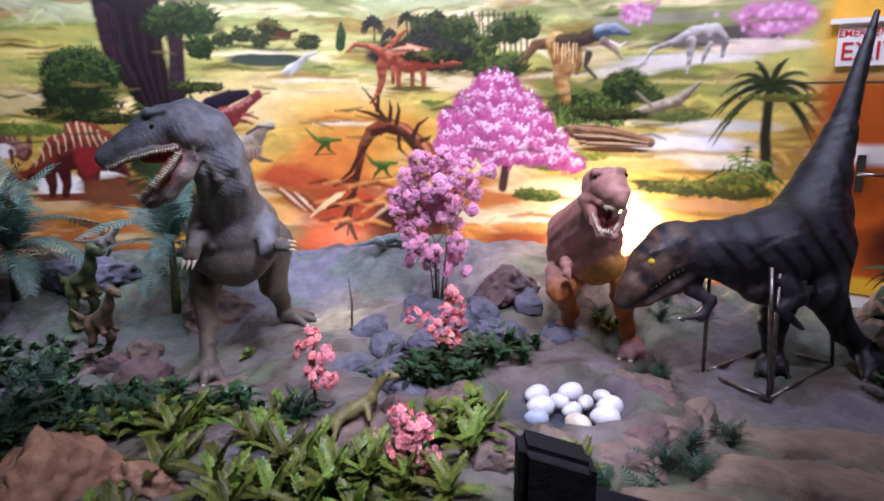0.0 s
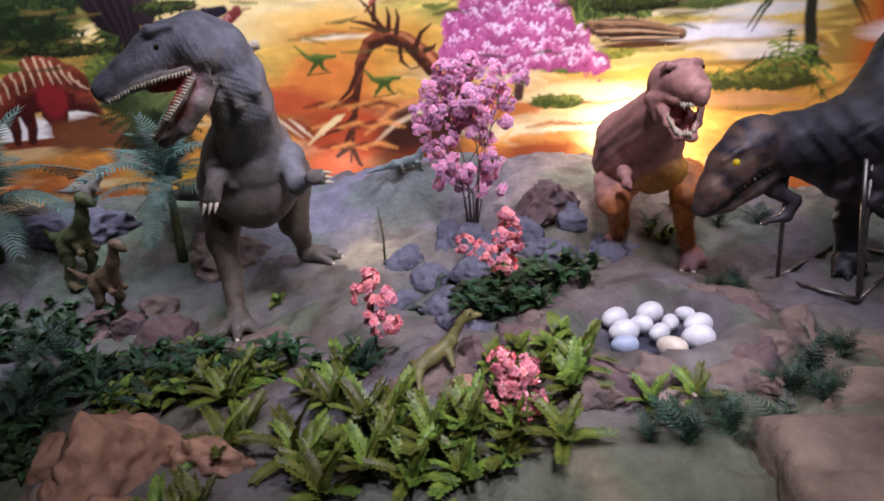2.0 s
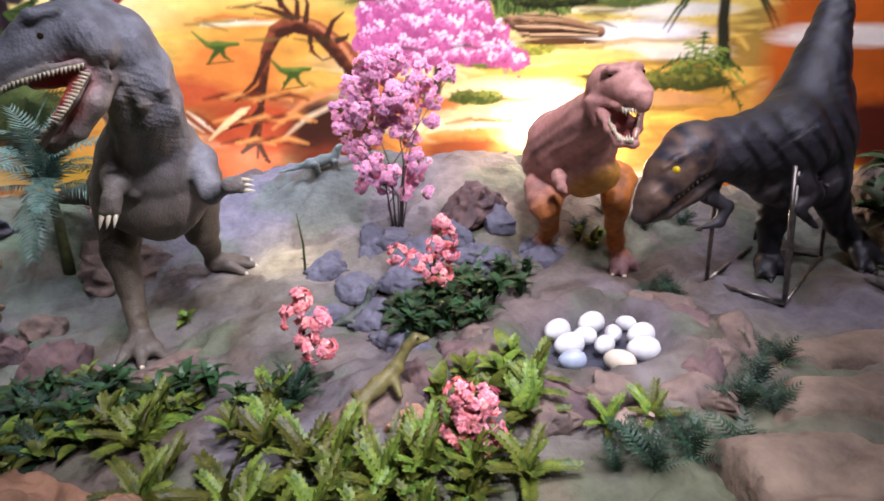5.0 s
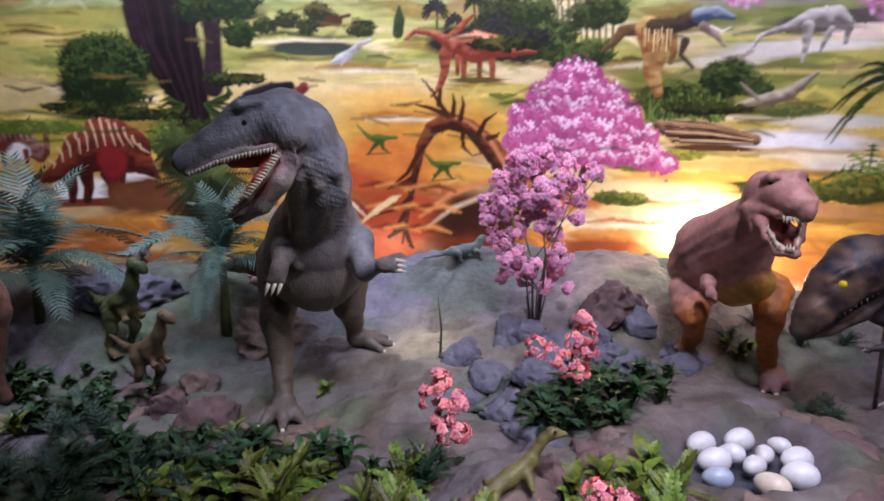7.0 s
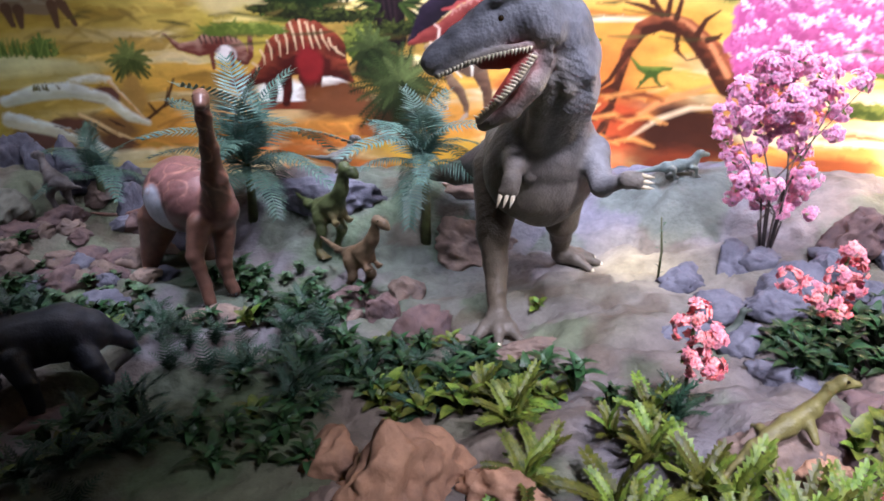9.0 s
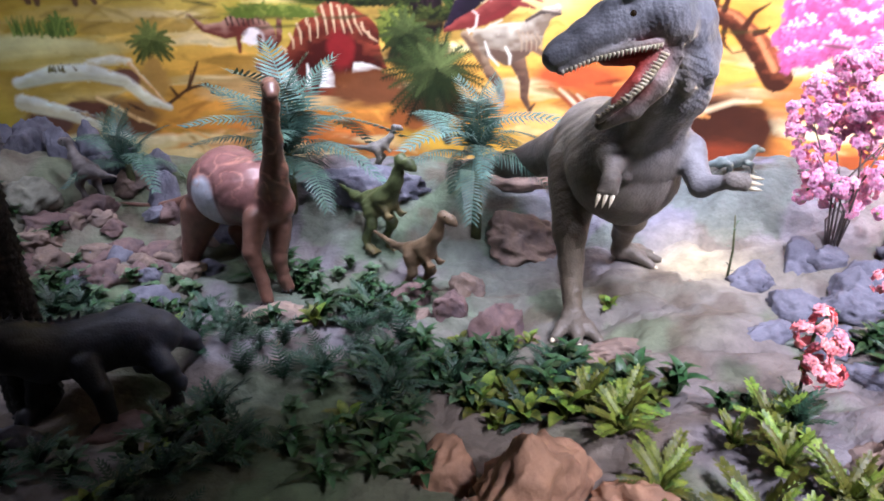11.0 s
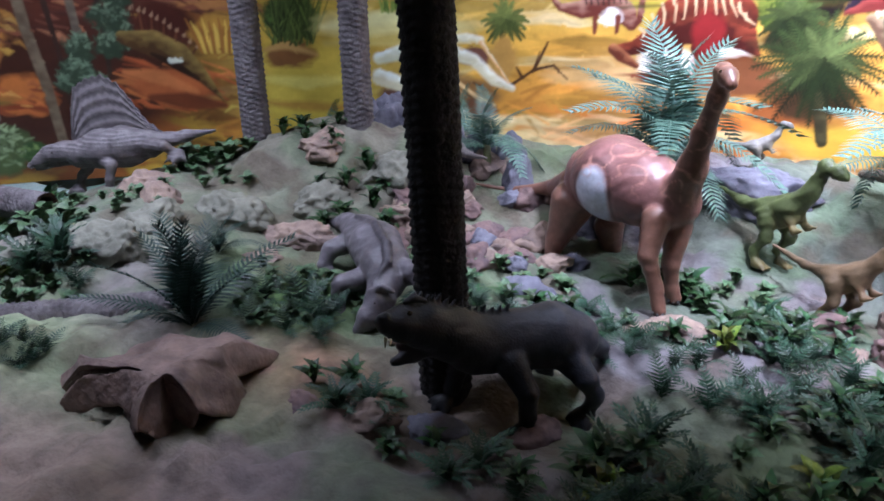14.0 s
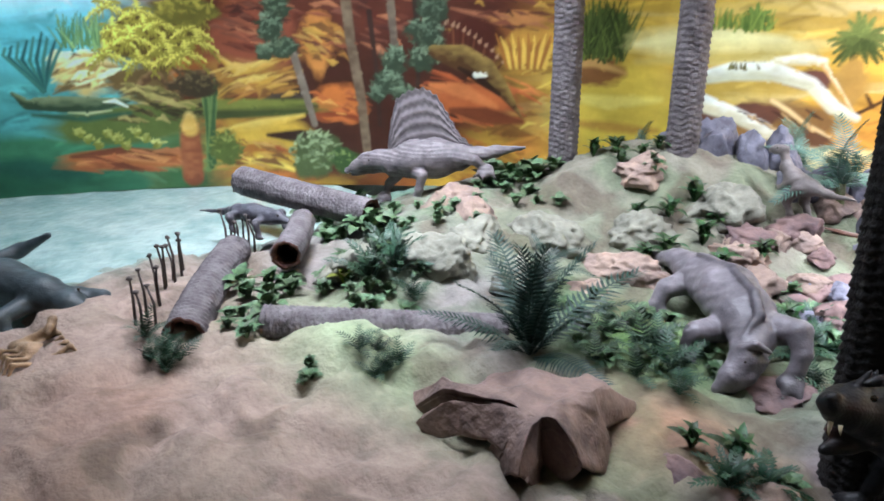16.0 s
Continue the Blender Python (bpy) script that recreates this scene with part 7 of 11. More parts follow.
# large grey hunter
GB, GL, GW = lin(124, 126, 132), lin(128, 122, 114), lin(150, 142, 130)
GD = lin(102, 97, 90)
MOUTH = lin(188, 58, 46)
caps = []
caps += chain([(-1.05, 3.45, 0.86), (-0.99, 3.12, 0.86), (-0.965, 3.05, 0.96)], [0.195, 0.205, 0.18], GL)
caps += chain([(-1.0, 3.36, 0.74), (-0.97, 3.1, 0.755)], [0.12, 0.115], GW)
caps += chain([(-1.06, 3.5, 0.86), (-1.20, 3.76, 0.75), (-1.46, 4.05, 0.60), (-1.75, 4.22, 0.55)], [0.18, 0.115, 0.06, 0.02], GB)
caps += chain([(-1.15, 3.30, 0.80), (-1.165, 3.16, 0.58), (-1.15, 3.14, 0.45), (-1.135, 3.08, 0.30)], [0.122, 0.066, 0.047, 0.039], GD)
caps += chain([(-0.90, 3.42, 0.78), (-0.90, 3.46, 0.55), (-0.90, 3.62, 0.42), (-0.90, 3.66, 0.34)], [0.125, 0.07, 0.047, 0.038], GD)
caps += chain([(-1.08, 3.02, 0.97), (-1.06, 2.88, 0.93), (-1.065, 2.82, 0.89)], [0.060, 0.040, 0.025], GL)
caps += chain([(-0.80, 3.00, 0.95), (-0.765, 2.89, 0.86), (-0.70, 2.82, 0.895)], [0.062, 0.036, 0.022], GB)
caps += chain([(-0.988, 3.05, 0.945), (-0.955, 3.0, 1.059), (-0.950, 2.95, 1.177), (-0.962, 2.92, 1.277), (-0.996, 2.88, 1.369), (-1.055, 2.84, 1.407)], [0.165, 0.126, 0.102, 0.098, 0.098, 0.092], GB)
caps += chain([(-1.055, 2.84, 1.407), (-1.137, 2.8, 1.396), (-1.203, 2.77, 1.362), (-1.27, 2.745, 1.324), (-1.334, 2.73, 1.288), (-1.358, 2.725, 1.278)], [0.0946, 0.0812, 0.0679, 0.0549, 0.0441, 0.037], GB)
caps += chain([(-1.222, 2.723, 1.423), (-1.168, 2.713, 1.458), (-1.100, 2.728, 1.469)], [0.0121, 0.0146, 0.0121], GB, 0.018)
caps += chain([(-1.049, 2.763, 1.4), (-1.025, 2.768, 1.369)], [0.0646, 0.0596], GB, 0.022)
caps += chain([(-1.084, 2.738, 1.353), (-1.049, 2.732, 1.34), (-1.039, 2.745, 1.289), (-1.063, 2.760, 1.238)], [0.0062, 0.007, 0.0071, 0.0045], GB, 0.005)
caps += chain([(-1.065, 2.738, 1.358), (-1.035, 2.732, 1.34), (-1.027, 2.745, 1.289), (-1.049, 2.760, 1.238)], [0.0062, 0.007, 0.0071, 0.0045], GW, 0.005)
caps += chain([(-1.045, 2.738, 1.363), (-1.021, 2.732, 1.339), (-1.015, 2.745, 1.289), (-1.034, 2.760, 1.238)], [0.0062, 0.007, 0.0071, 0.0045], GB, 0.005)
caps += chain([(-1.026, 2.738, 1.369), (-1.007, 2.732, 1.339), (-1.002, 2.745, 1.288), (-1.02, 2.760, 1.238)], [0.0061, 0.007, 0.0071, 0.0045], GW, 0.005)
caps += chain([(-1.341, 2.7, 1.244), (-1.25, 2.698, 1.289), (-1.146, 2.705, 1.315), (-1.064, 2.73, 1.327)], [0.0122, 0.0113, 0.0113, 0.0106], GW, 0.006)
caps += chain([(-1.031, 2.8, 1.283), (-1.062, 2.75, 1.211), (-1.105, 2.705, 1.142), (-1.169, 2.68, 1.095)], [0.0421, 0.0378, 0.032, 0.0212], GL, 0.012)
caps += chain([(-1.05, 2.715, 1.299), (-1.091, 2.685, 1.233), (-1.138, 2.66, 1.171), (-1.186, 2.655, 1.112)], [0.0106, 0.0114, 0.0113, 0.0113], GW, 0.006)
caps += chain([(-1.061, 2.775, 1.317), (-1.119, 2.77, 1.291), (-1.208, 2.765, 1.274)], [0.042, 0.035, 0.022], MOUTH, 0.006)
caps += chain([(-1.07, 2.765, 1.277), (-1.115, 2.73, 1.214), (-1.156, 2.7, 1.156)], [0.038, 0.026, 0.016], MOUTH, 0.006)
caps += chain([(-0.988, 2.815, 1.286), (-0.947, 2.85, 1.189), (-0.909, 2.88, 1.079), (-0.902, 2.91, 0.974)], [0.020, 0.021, 0.019, 0.011], GW, 0.009)
caps += chain([(-0.951, 2.82, 1.326), (-0.892, 2.87, 1.234), (-0.863, 2.91, 1.113)], [0.026, 0.025, 0.022], GB, 0.010)
caps += chain([(-1.021, 2.85, 1.223), (-1.012, 2.88, 1.119), (-1.002, 2.9, 1.007)], [0.0376, 0.0365, 0.0333], GL, 0.02)
claws, eyes = [], []
for ankle, toes in (((-1.13, 3.06, 0.25), [(-1.20, 2.95, 0.215), (-1.11, 2.92, 0.215), (-1.03, 2.955, 0.215)]), ((-0.89, 3.66, 0.32), [(-0.76, 3.56, 0.29), (-0.72, 3.64, 0.29), (-0.75, 3.72, 0.29)])):
    c, w = foot(ankle, toes, 0.040, GB, 0.014)
    caps += c
    claws += w
for hand, d in (((-1.065, 2.815, 0.885), (-0.02, -0.03, -0.07)), ((-0.685, 2.805, 0.905), (0.06, -0.03, 0.0))):
    for k in (-1, 0, 1):
        p = Vector(hand) + Vector((0.022 * k if d[2] < -0.05 else 0, 0, 0.018 * k if d[2] > -0.05 else 0))
        t = p + Vector(d) * 0.5
        caps += chain([hand, tuple(t)], [0.02, 0.013], GL)
        claws.append(spike(t, t + Vector(d) * 0.75, 0.010))
teeth = row_of_teeth((-1.339, 2.690, 1.240), (-1.247, 2.687, 1.281), 8, (0, 0, -0.016), 0.006) + row_of_teeth((-1.247, 2.687, 1.281), (-1.144, 2.695, 1.307), 9, (0, 0, -0.016), 0.006) + row_of_teeth((-1.144, 2.695, 1.307), (-1.058, 2.720, 1.321), 8, (0, 0, -0.016), 0.006)
teeth += row_of_teeth((-1.190, 2.650, 1.116), (-1.139, 2.652, 1.177), 7, (-0.020, -0.004, 0.009), 0.006) + row_of_teeth((-1.139, 2.652, 1.177), (-1.091, 2.675, 1.238), 7, (-0.020, -0.004, 0.009), 0.006) + row_of_teeth((-1.091, 2.675, 1.238), (-1.047, 2.700, 1.300), 7, (-0.020, -0.004, 0.009), 0.006)
eyes = [ball((-1.152, 2.713, 1.401), 0.012), ball((-1.10, 2.86, 1.40), 0.015)]


def grey_pattern(V, C):
    a = 0.8 * V[:, 0] + 0.6 * V[:, 1] + 0.4 * V[:, 2]
    b = 0.8 * V[:, 2] - 0.5 * V[:, 0] + 0.4 * V[:, 1]
    blotch = np.clip((fbm(a * 11, b * 11, 4) - 0.5) * 4, -1, 1)
    fleck = np.clip((fbm(a * 45, b * 45, 2, 7.0) - 0.5) * 4, -1, 1)
    return C * (1 + 0.16 * blotch + 0.10 * fleck)[:, None]


def neck_grooves(V, N):
    s = V[:, 2] + 0.55 * (V[:, 0] + 0.93) + 0.01 * fbm(V[:, 0] * 14, V[:, 2] * 14, 2)
    m = np.clip((V[:, 2] - 0.92) * 12, 0, 1) * np.clip((1.36 - V[:, 2]) * 14, 0, 1) * np.clip((V[:, 0] + 1.0) * 20, 0, 1) * np.clip(-N[:, 1] * 1.6, 0, 1)
    p = np.clip((V[:, 2] - 1.30) * 20, 0, 1) * np.clip((1.45 - V[:, 2]) * 30, 0, 1) * np.clip(-N[:, 1] * 1.6, 0, 1) * np.clip((V[:, 0] + 1.16) * 14, 0, 1)
    return 0.0009 * m * np.sin(s * 285) * np.clip(fbm(V[:, 0] * 9, V[:, 2] * 9, 2, 5.0) * 3 - 0.8, 0.1, 1) + 0.0009 * p * np.sin((V[:, 0] + 0.4 * V[:, 2]) * 300)


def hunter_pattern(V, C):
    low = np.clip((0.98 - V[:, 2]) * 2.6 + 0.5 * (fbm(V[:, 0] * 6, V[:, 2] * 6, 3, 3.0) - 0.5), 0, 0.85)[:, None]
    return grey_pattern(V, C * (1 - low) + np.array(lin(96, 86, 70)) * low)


def reach(p):
    """Head and neck leaning out of the body, towards the visitors."""
    f = 1 - 0.06 * min(max((p[2] - 0.98) / 0.22, 0), 1) * min(max((3.06 - p[1]) / 0.12, 0), 1)
    return (p[0] * f, p[1] * f, 1.5 + (p[2] - 1.5) * f)


caps = [(reach(c[0]), reach(c[1]), *c[2:]) for c in caps]
teeth = [([reach(p) for p in v], f) for v, f in teeth]
eyes = [([reach(p) for p in v], f) for v, f in eyes]
# near-black lump stands in for a dark recess in the chest
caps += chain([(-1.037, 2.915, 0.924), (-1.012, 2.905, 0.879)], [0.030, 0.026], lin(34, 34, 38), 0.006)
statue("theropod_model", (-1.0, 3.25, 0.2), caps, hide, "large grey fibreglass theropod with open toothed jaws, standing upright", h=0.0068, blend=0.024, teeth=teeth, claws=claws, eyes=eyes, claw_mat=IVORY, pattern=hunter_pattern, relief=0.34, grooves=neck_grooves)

# smaller orange-bellied hunter
PK, OR, YL = lin(182, 134, 122), lin(196, 120, 54), lin(206, 150, 58)
MAW = lin(120, 48, 44)
caps = []
caps += chain([(0.679, 3.15, 0.717), (0.681, 3.02, 0.825), (0.701, 2.9, 0.889)], [0.0976, 0.1292, 0.1119], PK)
caps += chain([(0.718, 2.96, 0.746), (0.742, 2.86, 0.786)], [0.0819, 0.072], YL)
caps += chain([(0.687, 2.86, 0.932), (0.665, 2.74, 1.042), (0.645, 2.64, 1.135)], [0.099, 0.0791, 0.0731], PK)
caps += chain([(0.637, 2.63, 1.161), (0.653, 2.56, 1.171), (0.666, 2.49, 1.149), (0.671, 2.46, 1.133)], [0.0688, 0.0611, 0.0467, 0.0337], PK, 0.02)
caps += chain([(0.584, 2.57, 1.202), (0.595, 2.535, 1.222), (0.616, 2.52, 1.222)], [0.0111, 0.0136, 0.0108], PK, 0.008)
caps += chain([(0.671, 2.53, 1.228), (0.705, 2.54, 1.223)], [0.0127, 0.0119], PK, 0.008)
caps += chain([(0.577, 2.62, 1.107), (0.605, 2.58, 1.115), (0.637, 2.5, 1.102), (0.678, 2.455, 1.107)], [0.0249, 0.0169, 0.0136, 0.0142], PK, 0.008)
caps += chain([(0.591, 2.63, 1.093), (0.611, 2.62, 1.046)], [0.0327, 0.0289], PK, 0.012)
caps += chain([(0.639, 2.6, 1.084), (0.67, 2.56, 1.038), (0.677, 2.54, 1.004)], [0.0418, 0.0319, 0.0205], MAW, 0.006)
caps += chain([(0.6, 2.6, 1.084), (0.596, 2.53, 1.04), (0.61, 2.47, 0.995), (0.662, 2.47, 0.987)], [0.019, 0.0166, 0.0145, 0.0127], PK, 0.008)
caps += chain([(0.723, 2.55, 1.073), (0.689, 2.5, 1.022), (0.661, 2.47, 0.99)], [0.0112, 0.0119, 0.0118], PK, 0.008)
caps += chain([(0.619, 3.1, 0.669), (0.574, 3.0, 0.621), (0.647, 3.14, 0.476), (0.64, 3.2, 0.384)], [0.0794, 0.0536, 0.0372, 0.0331], OR)
caps += chain([(0.572, 3.08, 0.688), (0.562, 3.02, 0.646)], [0.0655, 0.0562], PK)
caps += chain([(0.872, 2.97, 0.717), (0.818, 2.87, 0.644), (0.873, 2.96, 0.465), (0.899, 2.96, 0.374)], [0.078, 0.0511, 0.035, 0.0318], OR)
caps += chain([(0.557, 2.84, 0.794), (0.553, 2.8, 0.761), (0.564, 2.78, 0.747)], [0.0281, 0.0149, 0.0085], PK, 0.01)
caps += chain([(0.606, 2.868, 0.909), (0.62, 2.86, 0.875), (0.634, 2.87, 0.83)], [0.0054, 0.0065, 0.0044], PK, 0.005)
caps += chain([(0.618, 2.864, 0.9), (0.632, 2.856, 0.868), (0.645, 2.866, 0.827)], [0.0054, 0.0065, 0.0044], PK, 0.005)
caps += chain([(0.63, 2.86, 0.891), (0.644, 2.852, 0.861), (0.657, 2.862, 0.825)], [0.0054, 0.0065, 0.0043], PK, 0.005)
caps += chain([(0.642, 2.856, 0.881), (0.656, 2.848, 0.854), (0.668, 2.858, 0.823)], [0.0054, 0.0065, 0.0043], PK, 0.005)
caps += chain([(0.655, 2.852, 0.872), (0.667, 2.844, 0.848), (0.68, 2.854, 0.82)], [0.0054, 0.0065, 0.0043], PK, 0.005)
caps += chain([(0.667, 2.848, 0.863), (0.679, 2.84, 0.841), (0.691, 2.85, 0.818)], [0.0054, 0.0065, 0.0043], PK, 0.005)
caps += chain([(0.66, 3.15, 0.76), (0.76, 3.45, 0.62), (0.86, 3.70, 0.46)], [0.12, 0.07, 0.02], PK)
caps += chain([(0.625, 3.14, 0.79), (0.625, 3.02, 0.89), (0.645, 2.78, 1.02)], [0.105, 0.118, 0.088], PK)
claws = []
for ankle, toes in (((0.637, 3.200, 0.376), [(0.546, 3.140, 0.369), (0.590, 3.120, 0.350), (0.648, 3.130, 0.353)]), ((0.902, 2.960, 0.369), [(0.824, 2.860, 0.353), (0.868, 2.850, 0.342), (0.947, 2.880, 0.334)])):
    c, w = foot(ankle, toes, 0.034, lin(150, 112, 110), 0.02)
    caps += c
    claws += w
teeth = row_of_teeth((0.609, 2.565, 1.112), (0.631, 2.490, 1.097), 6, (0, 0, -0.02), 0.006) + row_of_teeth((0.631, 2.490, 1.097), (0.673, 2.445, 1.100), 6, (0, 0, -0.02), 0.006) + row_of_teeth((0.588, 2.515, 1.056), (0.600, 2.455, 1.007), 6, (0, 0, 0.02), 0.006) + row_of_teeth((0.600, 2.455, 1.006), (0.651, 2.455, 1.000), 5, (0, 0, 0.02), 0.006) + row_of_teeth((0.658, 2.460, 1.004), (0.711, 2.535, 1.067), 6, (0, 0, 0.018), 0.006)
eyes = [ball((0.600, 2.540, 1.204), 0.012), ball((0.711, 2.545, 1.207), 0.012)]
brown = statue("theropod_model", (0.7, 3.05, 0.33), caps, hide_fine, "small brown theropod with orange belly and open jaws", blend=0.03, h=0.009, teeth=teeth, claws=claws, eyes=eyes, claw_mat=IVORY, pattern=grey_pattern)
brown.matrix_world = Matrix.Translation((0.73, 3.26, 0.27)) @ Matrix.Scale(1.07, 4)

# dark raptor on its stand
DK, DS, DP = lin(24, 27, 38), lin(32, 31, 35), lin(74, 66, 64)
caps = []
caps += chain([(0.737, 2.641, 0.708), (0.784, 2.648, 0.769), (0.852, 2.662, 0.852), (0.94, 2.68, 0.92)], [0.0339, 0.0592, 0.0846, 0.1019], DK)
caps += chain([(0.94, 2.68, 0.92), (1.098, 2.704, 0.907), (1.245, 2.732, 0.908), (1.382, 2.76, 0.901)], [0.1019, 0.1119, 0.128, 0.1651], DK)
caps += chain([(1.382, 2.76, 0.901), (1.561, 2.86, 0.918), (1.664, 2.92, 1.016)], [0.1651, 0.1835, 0.132], DK)
caps += chain([(1.599, 2.9, 0.988), (1.688, 2.97, 1.166), (1.775, 3.04, 1.348)], [0.1667, 0.1093, 0.0727], DK)
caps += chain([(1.775, 3.040, 1.348), (1.97, 3.2, 1.9)], [0.062, 0.012], DK)
caps += chain([(0.754, 2.634, 0.689), (0.842, 2.643, 0.715), (0.943, 2.655, 0.773), (1.023, 2.669, 0.842)], [0.0198, 0.0312, 0.0426, 0.0483], DP, 0.008)
caps += chain([(0.757, 2.604, 0.744), (0.862, 2.588, 0.820), (0.985, 2.598, 0.886)], [0.0141, 0.0169, 0.0169], DS, 0.008)
caps += chain([(0.785, 2.604, 0.884), (0.826, 2.592, 0.915), (0.886, 2.600, 0.936)], [0.0112, 0.014, 0.0112], DK, 0.006)
caps += chain([(1.168, 2.711, 0.831), (1.328, 2.739, 0.747), (1.438, 2.76, 0.694)], [0.0638, 0.071, 0.066], DP)
caps += chain([(1.051, 2.69, 0.792), (1.029, 2.68, 0.743), (1.114, 2.672, 0.695), (1.087, 2.669, 0.636), (0.998, 2.665, 0.617)], [0.0374, 0.0317, 0.0245, 0.0203, 0.0087], DS, 0.012)
caps += chain([(1.386, 2.66, 0.784), (1.443, 2.63, 0.725), (1.371, 2.61, 0.68), (1.464, 2.6, 0.6)], [0.0632, 0.0429, 0.0242, 0.01], DS, 0.012)
caps += chain([(1.661, 2.86, 0.886), (1.634, 2.78, 0.718), (1.763, 2.8, 0.518), (1.872, 2.82, 0.423)], [0.1306, 0.0909, 0.0497, 0.0442], DS)
caps += chain([(1.497, 2.86, 0.663), (1.48, 2.86, 0.533), (1.505, 2.88, 0.349)], [0.0934, 0.0565, 0.0401], DS)
caps += chain([(1.3, 2.66, 0.887), (1.345, 2.655, 0.859), (1.405, 2.67, 0.858)], [0.01, 0.0114, 0.0086], DP, 0.006)
caps += chain([(1.328, 2.664, 0.866), (1.373, 2.659, 0.837), (1.431, 2.674, 0.836)], [0.01, 0.0114, 0.0086], DK, 0.006)
caps += chain([(1.356, 2.668, 0.844), (1.402, 2.663, 0.816), (1.457, 2.678, 0.814)], [0.01, 0.0115, 0.0087], DP, 0.006)
caps += chain([(1.385, 2.672, 0.822), (1.431, 2.667, 0.794), (1.483, 2.682, 0.792)], [0.0101, 0.0115, 0.0087], DK, 0.006)
caps += chain([(1.414, 2.676, 0.8), (1.46, 2.671, 0.771), (1.51, 2.686, 0.77)], [0.0101, 0.0116, 0.0087], DP, 0.006)
caps += chain([(1.443, 2.68, 0.778), (1.489, 2.675, 0.749), (1.536, 2.69, 0.747)], [0.0101, 0.0116, 0.0088], DK, 0.006)
caps += chain([(1.473, 2.684, 0.756), (1.519, 2.679, 0.726), (1.563, 2.694, 0.725)], [0.0102, 0.0117, 0.0088], DP, 0.006)
claws = [spike((1.008, 2.665, 0.618), (0.983, 2.665, 0.614), 0.012), spike((1.456, 2.600, 0.604), (1.480, 2.600, 0.592), 0.012)]
for ankle, toes in (((1.506, 2.880, 0.340), [(1.407, 2.800, 0.333), (1.447, 2.780, 0.316), (1.524, 2.800, 0.331)]), ((1.874, 2.820, 0.418), [(1.818, 2.700, 0.344), (1.864, 2.680, 0.336), (1.951, 2.720, 0.337)])):
    c, w = foot(ankle, toes, 0.045, DS, 0.03)
    caps += c
    claws += w
teeth = row_of_teeth((0.766, 2.602, 0.716), (0.968, 2.596, 0.856), 12, (0.002, -0.002, -0.010), 0.0035)
MOUTH_A, MOUTH_B = np.array((1.005, 2.655, 0.858)), np.array((0.739, 2.630, 0.676))


def dark_pattern(V, C):
    s = np.sin(V[:, 0] * 62 + V[:, 2] * 20 + 3 * np.sin(V[:, 2] * 14))
    a, b = MOUTH_A, MOUTH_B
    t = np.clip(((V - a) @ (b - a)) / ((b - a) @ (b - a)), 0, 1)
    lip = np.clip(1.6 - np.abs(V[:, 2] - (a + t[:, None] * (b - a))[:, 2]) / 0.006, 0, 1) * (V[:, 0] < 1.0) * (V[:, 0] > 0.68) * (V[:, 1] < 2.66)
    face = np.clip((1.05 - V[:, 0]) * 7, 0, 1) * np.clip(fbm(V[:, 0] * 26, V[:, 2] * 26, 3, 6.0) * 2.4 - 0.6, 0, 1) * (V[:, 0] > 0.5)
    C = C + (np.array(lin(108, 84, 66)) - C) * (0.75 * face)[:, None]
    C = C * (1 - 0.9 * lip)[:, None]
    flank = np.clip((1.02 - V[:, 2]) * 9, 0, 1) * (V[:, 0] > 0.98) * np.clip((V[:, 2] - 0.55) * 8, 0, 1)
    C = C + (np.array(lin(72, 68, 72)) - C) * (0.5 * flank)[:, None]
    return C * (1 - 1.05 * np.clip(s - 0.1, 0, 0.8) * np.clip((V[:, 0] - 0.98) * 8, 0, 1))[:, None] * (0.8 + 0.5 * fbm(V[:, 0] * 12, V[:, 2] * 12, 3))[:, None]


statue("raptor_model", (1.6, 2.8, 0.32), caps, hide_dark, "dark blue-black striped raptor leaning low with raised tail", blend=0.03, h=0.0095, teeth=teeth, claws=claws, eyes=[ball((0.829, 2.585, 0.881), 0.015)], eye_mat=EYE_Y, pattern=dark_pattern, relief=0.3)

# long-necked brown plant eater
SB, SR, SWH = lin(124, 90, 76), lin(136, 96, 92), lin(206, 208, 220)
caps = []
caps += chain([(-2.80, 3.54, 0.571), (-2.71, 3.47, 0.595), (-2.56, 3.37, 0.595), (-2.433, 3.28, 0.58)], [0.150, 0.178, 0.150, 0.097], SR)
caps += chain([(-2.42, 3.27, 0.605), (-2.379, 3.2, 0.749), (-2.354, 3.15, 0.891), (-2.321, 3.08, 1.032), (-2.311, 3.06, 1.091)], [0.08, 0.0521, 0.0351, 0.0286, 0.0297], SB)
caps += chain([(-2.315, 3.07, 1.116), (-2.294, 3.03, 1.107), (-2.28, 3.0, 1.091)], [0.0329, 0.0308, 0.0213], SB, 0.01)
caps += chain([(-2.479, 3.2, 0.534), (-2.484, 3.13, 0.413), (-2.433, 3.1, 0.298), (-2.407, 3.08, 0.217)], [0.0579, 0.0359, 0.0269, 0.0269], SB, 0.016)
caps += chain([(-2.405, 3.27, 0.494), (-2.408, 3.24, 0.345), (-2.392, 3.24, 0.247), (-2.375, 3.24, 0.205)], [0.0552, 0.0334, 0.0262, 0.0282], SB, 0.016)
caps += chain([(-2.903, 3.53, 0.435), (-2.952, 3.5, 0.276), (-2.971, 3.48, 0.182)], [0.1064, 0.0561, 0.0347], SB, 0.016)
caps += chain([(-2.748, 3.62, 0.318), (-2.726, 3.65, 0.17), (-2.707, 3.66, 0.085)], [0.0693, 0.0376, 0.0334], SB, 0.016)
